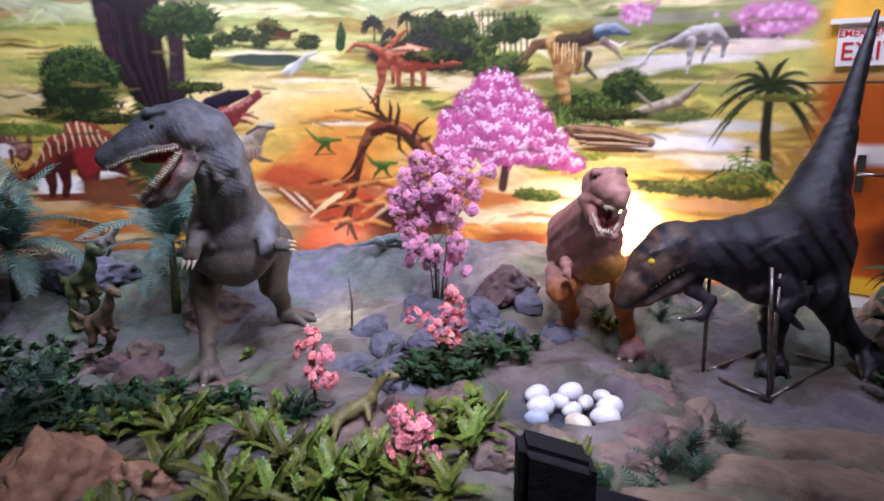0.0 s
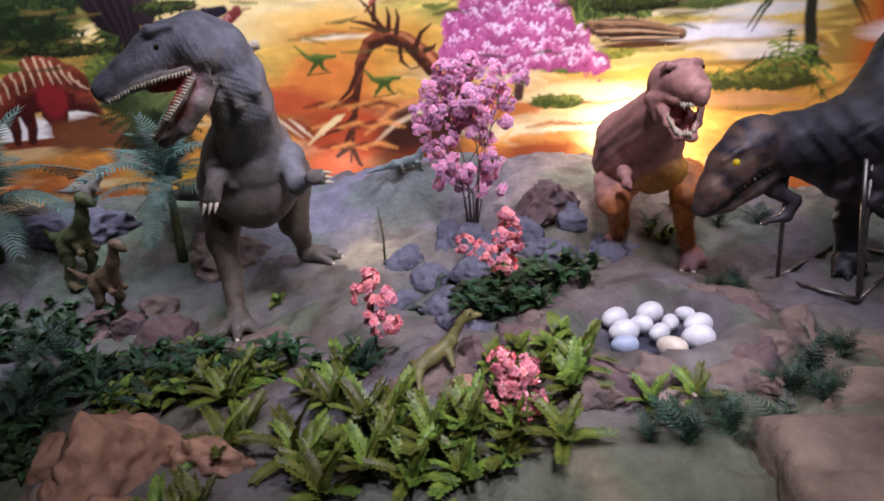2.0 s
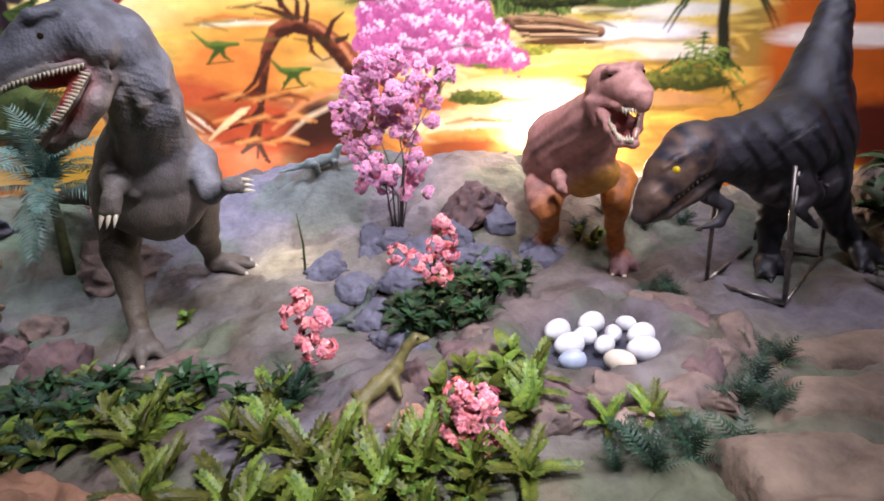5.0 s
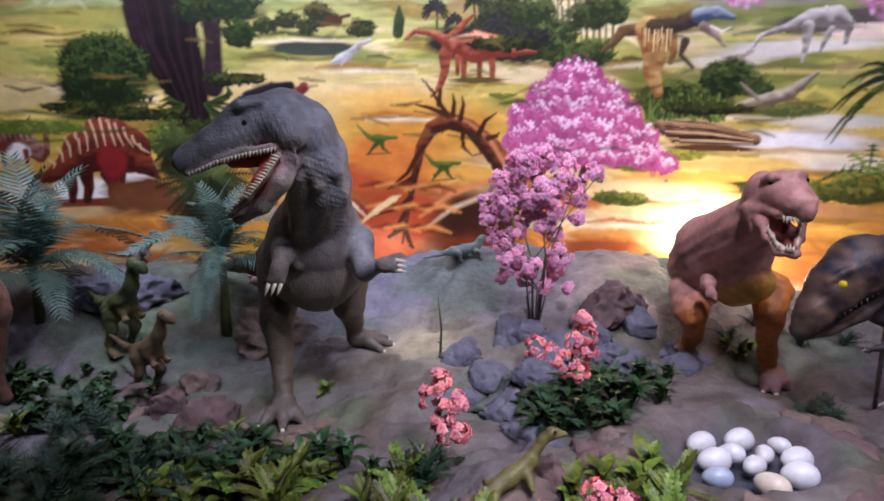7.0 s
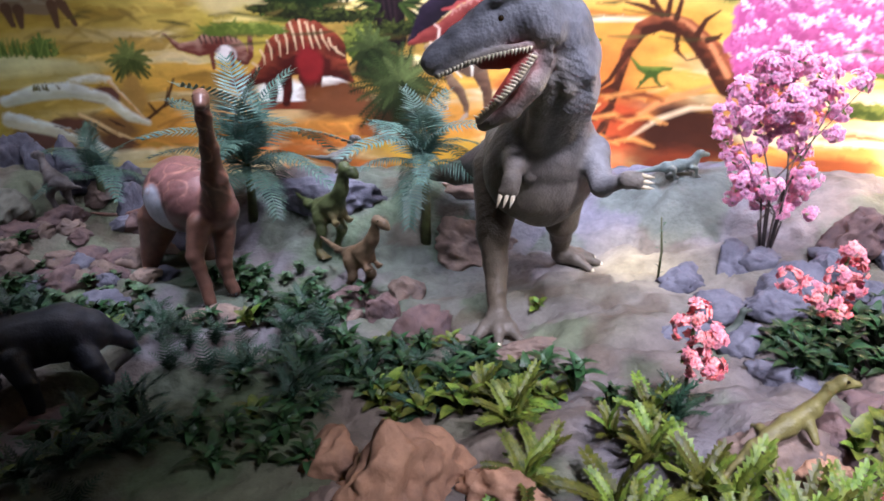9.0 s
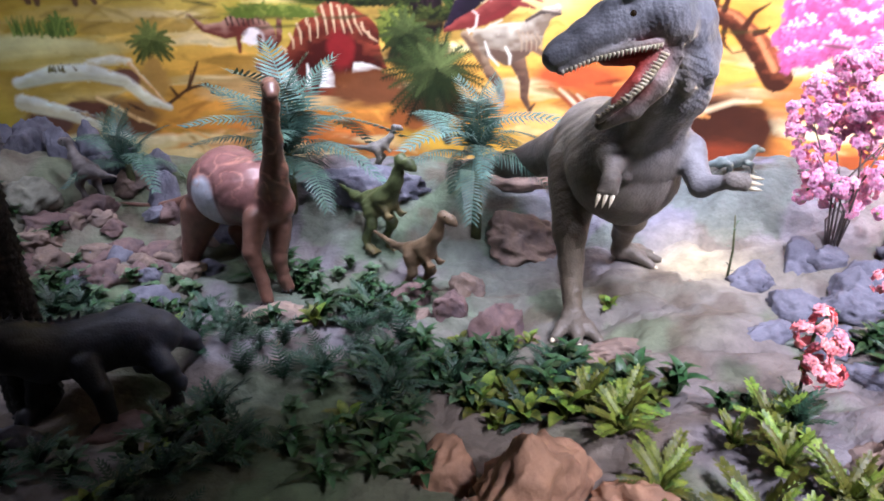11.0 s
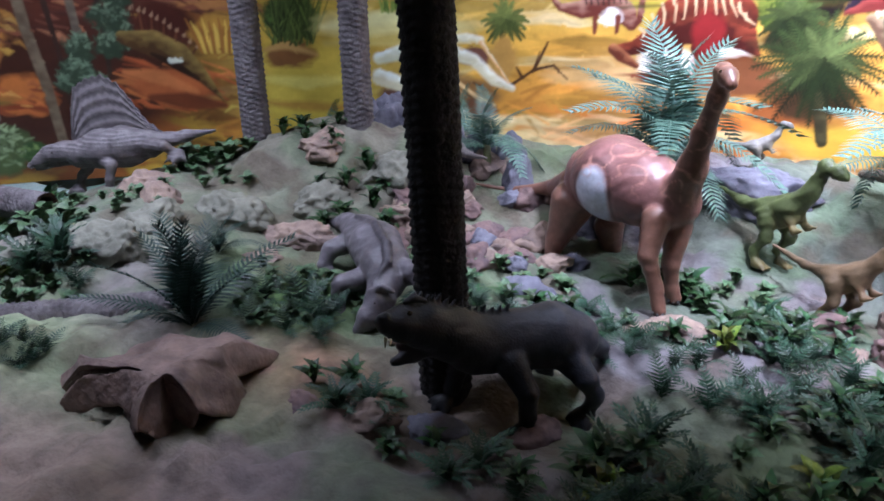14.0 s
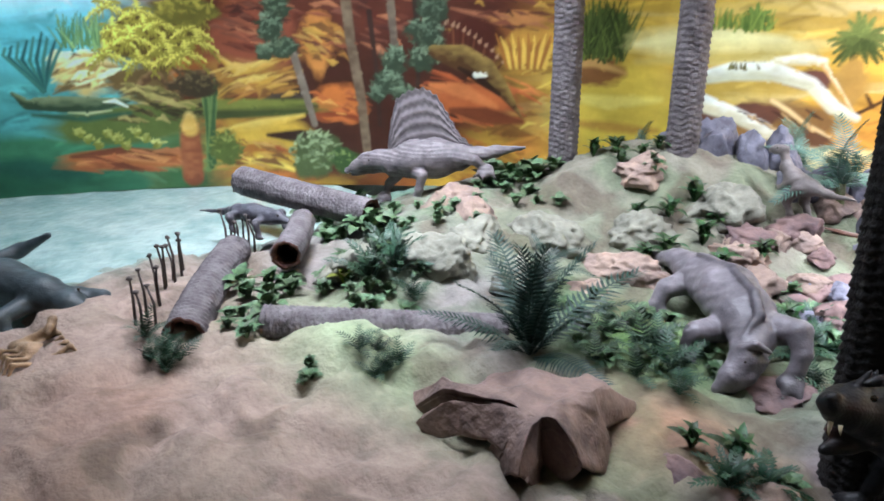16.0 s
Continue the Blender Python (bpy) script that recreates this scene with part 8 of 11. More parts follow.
caps += chain([(-2.92, 3.63, 0.50), (-3.10, 3.80, 0.40), (-3.34, 3.84, 0.34), (-3.5, 3.78, 0.37)], [0.085, 0.035, 0.016, 0.007], SB)


def brown_pattern(V, C):
    o = V - np.array((-2.715, 3.385, 0.555))
    d = np.hypot((0.8 * o[:, 0] - 0.6 * o[:, 1]) / 0.095, o[:, 2] / 0.135) + 2.0 * (0.55 * o[:, 0] + 0.83 * o[:, 1] > 0.05)
    C = C * (1 - 0.5 * np.clip(1 - np.abs(d - 1.08) * 8, 0, 1))[:, None]
    m = np.clip((1 - d) * 5, 0, 1)[:, None]
    C = C * (1 - m) + np.array(SWH) * m
    web = np.abs(fbm(V[:, 0] * 16, V[:, 1] * 8 + V[:, 2] * 16, 2) - 0.5)
    w = (np.clip(1 - web * 22, 0, 1) * np.clip((V[:, 2] - 0.58) * 12, 0, 1))[:, None] * 0.7
    return C * (1 - w) + np.array(lin(206, 150, 132)) * w


claws = []
for x, y, z in ((-2.407, 3.080, 0.217), (-2.375, 3.240, 0.205), (-2.971, 3.480, 0.182), (-2.707, 3.660, 0.085)):
    claws += [spike((x + 0.016 * k, y - 0.016, z - 0.004), (x + 0.020 * k, y - 0.036, z - 0.012), 0.008) for k in (-1, 0, 1)]
statue("sauropod_model", (-2.7, 3.4, 0.18), caps, hide_gloss, "brown long-necked sauropod with a glossy white flank patch", blend=0.028, h=0.0085, claws=claws, eyes=[ball((-2.316, 3.020, 1.122), 0.008), ball((-2.277, 3.030, 1.124), 0.008)], pattern=brown_pattern, relief=0.2)

# black-grey stout reptile in the front
NB, NG = lin(25, 26, 31), lin(56, 58, 67)
caps = []
caps += chain([(-2.987, 2.05, 0.521), (-2.967, 2.1, 0.498), (-2.932, 2.17, 0.471)], [0.030, 0.050, 0.068], NB)
caps += chain([(-2.988, 2.09, 0.372), (-2.954, 2.14, 0.383), (-2.906, 2.2, 0.41)], [0.0124, 0.0251, 0.0388], NB, 0.012)
caps += chain([(-2.987, 2.13, 0.408), (-2.932, 2.17, 0.428)], [0.0167, 0.0284], lin(70, 40, 38), 0.008)
caps += chain([(-2.932, 2.17, 0.471), (-2.883, 2.24, 0.419), (-2.835, 2.32, 0.361)], [0.070, 0.080, 0.092], NB)
caps += chain([(-2.834, 2.32, 0.353), (-2.741, 2.42, 0.339), (-2.646, 2.5, 0.344), (-2.592, 2.54, 0.331)], [0.094, 0.098, 0.104, 0.086], NG)
caps += chain([(-2.575, 2.58, 0.320), (-2.525, 2.65, 0.25), (-2.50, 2.69, 0.17)], [0.055, 0.030, 0.012], NG)
caps += chain([(-2.59, 2.48, 0.303), (-2.512, 2.45, 0.249), (-2.477, 2.46, 0.19), (-2.507, 2.46, 0.11)], [0.062, 0.036, 0.025, 0.020], NG, 0.014)
caps += chain([(-2.71, 2.32, 0.316), (-2.644, 2.29, 0.252), (-2.643, 2.3, 0.153), (-2.649, 2.3, 0.11)], [0.0502, 0.0324, 0.0262, 0.0229], NB, 0.014)
caps += chain([(-2.892, 2.32, 0.262), (-2.9, 2.3, 0.196), (-2.92, 2.3, 0.146)], [0.0399, 0.0265, 0.0213], NB, 0.014)
caps += chain([(-2.698, 2.6, 0.16), (-2.687, 2.6, 0.07), (-2.689, 2.6, 0.021)], [0.0394, 0.028, 0.0222], NB, 0.014)
caps += chain([(-2.933, 2.07, 0.589), (-2.918, 2.09, 0.596), (-2.899, 2.12, 0.578)], [0.0093, 0.0116, 0.0094], NB, 0.008)
caps += chain([(-2.992, 2.03, 0.547), (-2.978, 2.045, 0.549)], [0.0078, 0.0094], NB, 0.006)
claws = []
for x, y, z in ((-2.920, 2.300, 0.140), (-2.649, 2.300, 0.105), (-2.507, 2.460, 0.106), (-2.689, 2.600, 0.019)):
    c, w = foot((x, y, z), [(x - 0.05, y - 0.03, z - 0.02), (x - 0.02, y - 0.055, z - 0.02), (x + 0.02, y - 0.05, z - 0.02)], 0.026, NB, 0.016)
    caps += c
    claws += w
ridge_line = [Vector(p) for p in ((-2.955, 2.130, 0.563), (-2.911, 2.220, 0.529), (-2.856, 2.320, 0.455), (-2.776, 2.400, 0.442))]
for k in range(14):
    a = 3 * k / 13.001
    p = ridge_line[int(a)].lerp(ridge_line[int(a) + 1], a % 1.0)
    caps += chain([tuple(p + Vector((0, 0, -0.012))), tuple(p + Vector((0.012, 0.012, 0.022 + 0.006 * math.sin(k * 2.1))))], [0.013, 0.005], NB, 0.006)
statue("therapsid_model", (-2.7, 2.38, 0.11), caps, hide_dark, "stout dark grey prehistoric reptile with short mane, walking", blend=0.018, h=0.0075, claws=claws, teeth=[spike((-2.976, 2.030, 0.489), (-2.972, 2.020, 0.459), 0.006), spike((-2.954, 2.020, 0.496), (-2.948, 2.010, 0.476), 0.005)], eyes=[ball((-2.912, 2.055, 0.568), 0.008)], relief=0.3, pattern=grey_pattern)

# grey sprawling reptile
GG, GGD = lin(112, 107, 112), lin(72, 68, 74)
caps = []
caps += chain([(-3.861, 3.120, 0.303), (-3.714, 3.020, 0.306), (-3.554, 2.880, 0.330), (-3.437, 2.760, 0.322)], [0.051, 0.090, 0.109, 0.101], GG)
caps += chain([(-3.437, 2.760, 0.322), (-3.368, 2.660, 0.299), (-3.348, 2.580, 0.272)], [0.094, 0.070, 0.057], GG)
caps += chain([(-3.344, 2.570, 0.269), (-3.366, 2.520, 0.214), (-3.391, 2.490, 0.169)], [0.051, 0.039, 0.023], GG)
caps += chain([(-3.314, 2.580, 0.269), (-3.318, 2.540, 0.226), (-3.349, 2.500, 0.184)], [0.031, 0.025, 0.016], GGD, 0.008)
caps += chain([(-3.887, 3.120, 0.301), (-4.004, 3.200, 0.257), (-4.101, 3.260, 0.192)], [0.043, 0.023, 0.008], GG)
caps += chain([(-3.747, 2.980, 0.283), (-3.792, 2.880, 0.272), (-3.807, 2.840, 0.211), (-3.734, 2.840, 0.132)], [0.053, 0.039, 0.029, 0.023], GG, 0.008)
caps += chain([(-3.496, 2.720, 0.267), (-3.540, 2.600, 0.279), (-3.549, 2.580, 0.205), (-3.527, 2.570, 0.134)], [0.051, 0.037, 0.029, 0.025], GG, 0.008)
caps += chain([(-3.344, 2.740, 0.316), (-3.243, 2.700, 0.352), (-3.215, 2.680, 0.289), (-3.220, 2.650, 0.202)], [0.057, 0.041, 0.031, 0.027], GG, 0.008)
caps += chain([(-3.730, 3.000, 0.400), (-3.541, 2.860, 0.441), (-3.414, 2.740, 0.424), (-3.359, 2.660, 0.387), (-3.372, 2.580, 0.329)], [0.010, 0.016, 0.018, 0.018, 0.010], GGD, 0.006)
caps += chain([(-3.596, 2.840, 0.330), (-3.521, 2.740, 0.311), (-3.514, 2.660, 0.270)], [0.016, 0.019, 0.012], GG, 0.008)
caps += chain([(-3.366, 2.545, 0.309), (-3.322, 2.550, 0.337), (-3.281, 2.570, 0.318)], [0.012, 0.014, 0.010], GG, 0.005)
claws = []
for x, y, z in ((-3.526, 2.570, 0.126), (-3.222, 2.650, 0.193), (-3.728, 2.840, 0.124)):
    c, w = foot((x, y, z), [(x + 0.04, y - 0.04, z - 0.02), (x, y - 0.055, z - 0.02), (x - 0.04, y - 0.03, z - 0.02)], 0.03, lin(84, 80, 84), 0.02)
    caps += c
    claws += w
statue("therapsid_model", (-3.5, 2.8, 0.1), caps, hide_dark, "grey sprawling prehistoric reptile with lowered head", blend=0.018, h=0.0075, claws=claws, eyes=[ball((-3.335, 2.525, 0.280), 0.008), ball((-3.368, 2.515, 0.243), 0.008)], pattern=grey_pattern, relief=0.35)

# sail-backed reptile on the mound
SG, SGD = lin(112, 106, 108), lin(92, 86, 90)
caps = []
caps += chain([(-5.552, 2.995, 0.462), (-5.450, 3.054, 0.486), (-5.335, 3.121, 0.503), (-5.231, 3.182, 0.516)], [0.080, 0.108, 0.110, 0.082], SG)
caps += chain([(-5.581, 2.978, 0.474), (-5.634, 2.947, 0.477), (-5.700, 2.908, 0.463)], [0.058, 0.052, 0.046], SG)
caps += chain([(-5.694, 2.912, 0.460), (-5.750, 2.879, 0.429), (-5.807, 2.846, 0.395)], [0.043, 0.031, 0.017], SG)
caps += chain([(-5.583, 2.977, 0.427), (-5.703, 2.907, 0.402), (-5.777, 2.863, 0.376)], [0.027, 0.018, 0.012], SGD, 0.006)
caps += chain([(-5.704, 2.872, 0.498), (-5.658, 2.898, 0.514), (-5.609, 2.927, 0.508)], [0.008, 0.009, 0.006], SG, 0.006)
caps += chain([(-5.231, 3.182, 0.519), (-5.140, 3.235, 0.534), (-5.045, 3.290, 0.559), (-4.912, 3.368, 0.586)], [0.061, 0.040, 0.027, 0.009], SG)
caps += chain([(-5.432, 3.007, 0.442), (-5.323, 2.990, 0.427), (-5.327, 2.975, 0.355), (-5.353, 2.972, 0.288)], [0.037, 0.029, 0.023, 0.020], SG, 0.012)
caps += chain([(-5.558, 3.049, 0.394), (-5.650, 3.030, 0.312), (-5.655, 3.004, 0.247)], [0.031, 0.024, 0.018], SG, 0.012)
caps += chain([(-5.187, 3.149, 0.522), (-5.066, 3.139, 0.532), (-5.025, 3.186, 0.481)], [0.040, 0.027, 0.018], SG, 0.012)
caps += chain([(-5.432, 2.972, 0.462), (-5.334, 3.018, 0.458), (-5.235, 3.087, 0.488)], [0.008, 0.009, 0.008], SGD, 0.006)
caps += chain([(-5.310, 3.031, 0.517), (-5.241, 3.072, 0.515), (-5.185, 3.116, 0.535)], [0.006, 0.008, 0.006], SGD, 0.006)
claws = []
for x, y, z in ((-5.353, 2.972, 0.281), (-5.655, 3.004, 0.237), (-5.020, 3.189, 0.472)):
    c, w = foot((x, y, z), [(x + 0.05, y - 0.01, z - 0.015), (x + 0.02, y - 0.055, z - 0.02), (x - 0.03, y - 0.05, z - 0.02)], 0.022, SG, 0.02)
    caps += c
    claws += w
sail_foot = [Vector(p) for p in ((-5.574, 2.982, 0.514), (-5.521, 3.013, 0.530), (-5.463, 3.047, 0.546), (-5.405, 3.080, 0.560), (-5.349, 3.113, 0.566), (-5.293, 3.146, 0.569), (-5.242, 3.175, 0.566), (-5.198, 3.201, 0.556), (-5.165, 3.220, 0.552))]
sail_rim = [Vector(p) for p in ((-5.585, 2.976, 0.546), (-5.562, 2.989, 0.698), (-5.533, 3.006, 0.814), (-5.473, 3.041, 0.859), (-5.401, 3.083, 0.880), (-5.335, 3.121, 0.840), (-5.281, 3.153, 0.745), (-5.231, 3.182, 0.642), (-5.160, 3.224, 0.571))]
sail_v, sail_f, sail_t = [], [], []
NA, NB2 = 32, 26
across = Vector((0.504, -0.864, 0))
for side in (-1, 1):
    for i in range(NA + 1):
        a = i / NA * 7.999
        k = int(a)
        lo, hi = sail_foot[k].lerp(sail_foot[k + 1], a - k), sail_rim[k].lerp(sail_rim[k + 1], a - k)
        for j in range(NB2 + 1):
            t = j / NB2
            rib = 0.006 * (1 if i % 2 == 0 else 0.2) * (1 - t) + 0.005 + 0.006 * max(0, math.sin(t * 32))
            sail_t.append(0.78 if math.sin(t * 32 + 2.8) > 0.0 else 1.18)
            sail_v.append(lo.lerp(hi, t) + across * side * rib + Vector((0, 0, 0.014 * t if i % 2 == 0 else 0)))
for s in (0, 1):
    o = s * (NA + 1) * (NB2 + 1)
    for i in range(NA):
        for j in range(NB2):
            p = o + i * (NB2 + 1) + j
            qd = (p, p + NB2 + 1, p + NB2 + 2, p + 1)
            sail_f.append(qd if s == 0 else qd[::-1])
statue("dimetrodon_model", (-5.35, 3.0, 0.3), caps, hide_dark, "grey sail-backed dimetrodon resting on a mossy mound", blend=0.026, h=0.009, claws=claws, plates=[(sail_v, sail_f, sail_t)], eyes=[ball((-5.648, 2.887, 0.479), 0.008)], pattern=grey_pattern, relief=0.4, grooves=lambda V, N: 0.0035 * np.sin(V[:, 2] * 330 + 6 * fbm(V[:, 0] * 5, V[:, 2] * 5, 2)) * np.clip(-N[:, 1] * 1.5, 0, 1))


# ---- small models ----
def small_biped(name, x, y, yaw, s, col, belly, label, upright=0.6):
    """A small two-legged runner, s metres long in the body, facing yaw."""
    z = gz_at(x, y)
    c, sn = math.cos(radians(yaw)), math.sin(radians(yaw))
    P = lambda f, l, h: (x + s * (f * c - l * sn), y + s * (f * sn + l * c), z + s * h)
    u = upright
    caps = chain([P(-0.15, 0, 0.62), P(0.1, 0, 0.62 + 0.1 * u), P(0.28, 0, 0.7 + 0.25 * u), P(0.38, 0, 0.85 + 0.4 * u)], [0.13 * s, 0.14 * s, 0.085 * s, 0.055 * s], col)
    caps += chain([P(0.38, 0, 0.87 + 0.4 * u), P(0.52, 0, 0.85 + 0.38 * u), P(0.60, 0, 0.83 + 0.36 * u)], [0.065 * s, 0.055 * s, 0.03 * s], col)
    caps += chain([P(-0.15, 0, 0.62), P(-0.5, 0.04, 0.6), P(-1.0, 0.15, 0.66)], [0.11 * s, 0.05 * s, 0.012 * s], col)
    caps += chain([P(0.0, 0, 0.56), P(0.16, 0, 0.64)], [0.10 * s, 0.08 * s], belly)
    claws = []
    for l, o in ((0.1, 0.06), (-0.1, -0.06)):
        caps += chain([P(-0.08, l, 0.58), P(0.04 + o, l * 1.2, 0.36), P(-0.08 + o, l * 1.2, 0.16), P(-0.02 + o, l * 1.2, 0.05)], [0.1 * s, 0.06 * s, 0.035 * s, 0.03 * s], col)
        for t in (-0.06, 0, 0.06):
            caps += chain([P(-0.02 + o, l * 1.2, 0.04), P(0.12 + o, l * 1.2 + t, 0.02)], [0.028 * s, 0.014 * s], belly)
        caps += chain([P(0.18, l * 0.9, 0.62), P(0.26, l, 0.52), P(0.36, l, 0.56)], [0.035 * s, 0.025 * s, 0.012 * s], belly)
    e = [ball(P(0.46, sd * 0.05, 0.89 + 0.39 * u), 0.014 * s) for sd in (-1, 1)]
    statue(name, (x, y, z), caps, hide_fine, label, blend=0.05 * s + 0.004, h=max(0.005, 0.022 * s), eyes=e, pattern=grey_pattern)


def small_quadruped(name, x, y, yaw, s, col, belly, label, z=None, neck=0.0, category="dinosaur model"):
    z = gz_at(x, y) if z is None else z
    c, sn = math.cos(radians(yaw)), math.sin(radians(yaw))
    P = lambda f, l, h: (x + s * (f * c - l * sn), y + s * (f * sn + l * c), z + s * h)
    caps = chain([P(-0.3, 0, 0.2), P(0.0, 0, 0.22), P(0.28, 0, 0.22 + 0.2 * neck), P(0.42, 0, 0.24 + 0.75 * neck), P(0.6, 0, 0.2 + 0.8 * neck)], [0.1 * s, 0.13 * s, 0.1 * s, 0.085 * s * (1 - 0.3 * neck), 0.04 * s], col)
    caps += chain([P(-0.3, 0, 0.2), P(-0.65, 0.08, 0.12), P(-1.1, 0.0, 0.08)], [0.09 * s, 0.045 * s, 0.01 * s], col)
    for f, l in ((0.22, 0.12), (0.22, -0.12), (-0.25, 0.12), (-0.25, -0.12)):
        caps += chain([P(f, l * 0.6, 0.2), P(f + 0.04, l * 2.0, 0.2), P(f + 0.08, l * 2.0, 0.03), P(f + 0.16, l * 2.1, 0.02)], [0.06 * s, 0.042 * s, 0.03 * s, 0.02 * s], belly)
    e = [ball(P(0.48, sd * 0.05, 0.28 + 0.8 * neck), 0.016 * s) for sd in (-1, 1)]
    statue(name, (x, y, z), caps, hide_fine, label, category, blend=0.04 * s + 0.004, h=max(0.005, 0.022 * s), eyes=e, pattern=grey_pattern)


small_biped("small_dinosaur_model", -2.06, 3.70, -34, 0.40, lin(78, 88, 52), lin(112, 100, 64), "small green two-legged dinosaur with long tail", 0.9)
small_biped("small_dinosaur_model", -1.80, 3.36, -30, 0.33, lin(104, 86, 64), lin(128, 102, 74), "small sandy-brown two-legged dinosaur", 0.9)
small_biped("small_dinosaur_model", -3.62, 3.72, 160, 0.30, lin(104, 98, 96), lin(128, 118, 110), "small grey two-legged dinosaur on rocks", 0.5)
small_biped("small_dinosaur_model", -2.2, 4.3, 10, 0.22, lin(112, 110, 104), lin(140, 130, 110), "small grey dinosaur on the bank behind the sauropod", 0.7)
small_quadruped("lizard_model", -0.33, 4.12, 15, 0.24, lin(104, 120, 118), lin(120, 130, 126), "small blue-grey lizard climbing the bank", neck=0.3)
small_quadruped("small_dinosaur_model", -0.30, 2.93, 25, 0.17, lin(78, 88, 80), lin(96, 100, 90), "small dark green long-necked dinosaur among rocks", neck=0.7)
small_quadruped("amphibian_model", -5.629, 2.12, 14, 0.38, lin(72, 72, 80), lin(84, 82, 88), "grey amphibian resting on a fallen log", z=0.264)
WB, WL = lin(58, 68, 72), lin(78, 88, 88)
caps = chain([(-5.43, 1.235, 0.165), (-5.52, 1.20, 0.195), (-5.66, 1.14, 0.225), (-5.85, 1.05, 0.245), (-6.05, 0.97, 0.235)], [0.030, 0.056, 0.075, 0.098, 0.090], WB)
caps += chain([(-6.05, 0.97, 0.235), (-6.25, 1.04, 0.20), (-6.30, 1.22, 0.22), (-6.18, 1.33, 0.30)], [0.080, 0.05, 0.032, 0.014], WB)
caps += chain([(-5.40, 1.225, 0.140), (-5.50, 1.19, 0.150)], [0.022, 0.036], WL, 0.010)
for sx, sy, ex, ey in ((-5.66, 1.10, -5.60, 0.96), (-5.64, 1.18, -5.52, 1.32), (-6.00, 0.92, -5.96, 0.80), (-6.00, 1.02, -5.90, 1.18)):
    caps += chain([(sx, sy, 0.21), (ex, ey, 0.20), (ex + 0.05, ey + 0.01, 0.125)], [0.045, 0.030, 0.020], WB, 0.014)
caps += chain([(-5.55, 1.225, 0.248), (-5.53, 1.235, 0.252)], [0.012, 0.012], WB, 0.008)
statue("amphibian_model", (-5.8, 1.08, 0.12), caps, hide_dark, "dark wet amphibian lying in the pool", blend=0.03, h=0.009, eyes=[ball((-5.525, 1.238, 0.256), 0.007)], pattern=grey_pattern, relief=0.3)

# ---- rocks ----
def rock_mesh(name, sx, sy, sz, seed, mat, rough=0.42, facets=7, sub=3, peak=0.0):
    r = random.Random(seed)
    bm = bmesh.new()
    bmesh.ops.create_icosphere(bm, subdivisions=sub, radius=1)
    off = Vector((r.random() * 50, r.random() * 50, r.random() * 50))
    planes = []
    for _ in range(facets):
        n = Vector((r.uniform(-1, 1), r.uniform(-1, 1), r.uniform(-0.1, 1))).normalized()
        planes.append((n, r.uniform(0.5, 0.8)))
    for v in bm.verts:
        p = v.co.copy()
        k = 1 + rough * 1.3 * noise.noise(p * 1.2 + off)
        p *= k
        for n, d in planes:
            e = p.dot(n) - d
            if e > 0:
                p -= n * e * 0.92
        ridge = 1 - abs(noise.noise(p * 2.6 + off)) * 2
        p += v.co * rough * (0.30 * ridge - 0.12 + 0.22 * noise.noise(p * 5.5 + off) + 0.10 * noise.noise(p * 13 + off))
        if peak:
            p.z *= 1 + peak * max(0, 1 - math.hypot(p.x, p.y) * 1.6)
        v.co = (p.x * sx, p.y * sy, p.z * sz)
    me = bpy.data.meshes.new(name)
    bm.to_mesh(me)
    bm.free()
    me.polygons.foreach_set("use_smooth", [True] * len(me.polygons))
    me.materials.append(mat)
    return me


R_ORANGE = material("orange_rock", lin(184, 142, 112), lin(116, 88, 72), 6, 0.75, 0.5, 26)
R_BROWN = material("brown_rock", lin(138, 118, 104), lin(84, 74, 72), 7, 0.8, 0.5, 30)
R_GREY = material("grey_rock", lin(118, 118, 130), lin(68, 68, 80), 7, 0.8, 0.55, 30)
R_TAN = material("tan_rock", lin(164, 142, 126), lin(108, 94, 90), 6, 0.8, 0.5, 28)
R_RED = material("reddish_rock", lin(124, 100, 94), lin(76, 64, 68), 8, 0.8, 0.5, 30)
R_MOSS = material("mossy_rock", lin(138, 138, 124), lin(92, 92, 82), 7, 0.85, 0.5, 30)
R_SLAB = material("brown_slab", lin(148, 130, 111), lin(92, 79, 68), 5, 0.85, 0.7, 24)
ROCK_WORDS = {R_ORANGE: "rough orange-brown moulded rock", R_BROWN: "rough brown moulded rock", R_GREY: "blue-grey moulded rock", R_TAN: "pale tan moulded rock", R_RED: "reddish-brown moulded rock",
              R_MOSS: "grey-green mossy moulded rock"}
_rocks = [0]


def rock(x, y, sx, sy, sz, mat, yaw=0, sink=0.35, label="", facets=4, z=None, peak=0.0, group="moulded rocks"):
    _rocks[0] += 1
    me = rock_mesh("rock", sx, sy, sz, _rocks[0] * 13 + 5, mat, 0.42, facets + 4, 5 if sx > 0.16 else 4 if sx > 0.07 else 3, peak)
    zz = (gz_at(x, y) if z is None else z) + sz * (1 - 2 * sink) * 0.5
    return thing("rock", x, y, zz, label or ROCK_WORDS[mat] + " set in the cement ground", "rock", group, data=me, rz=yaw)


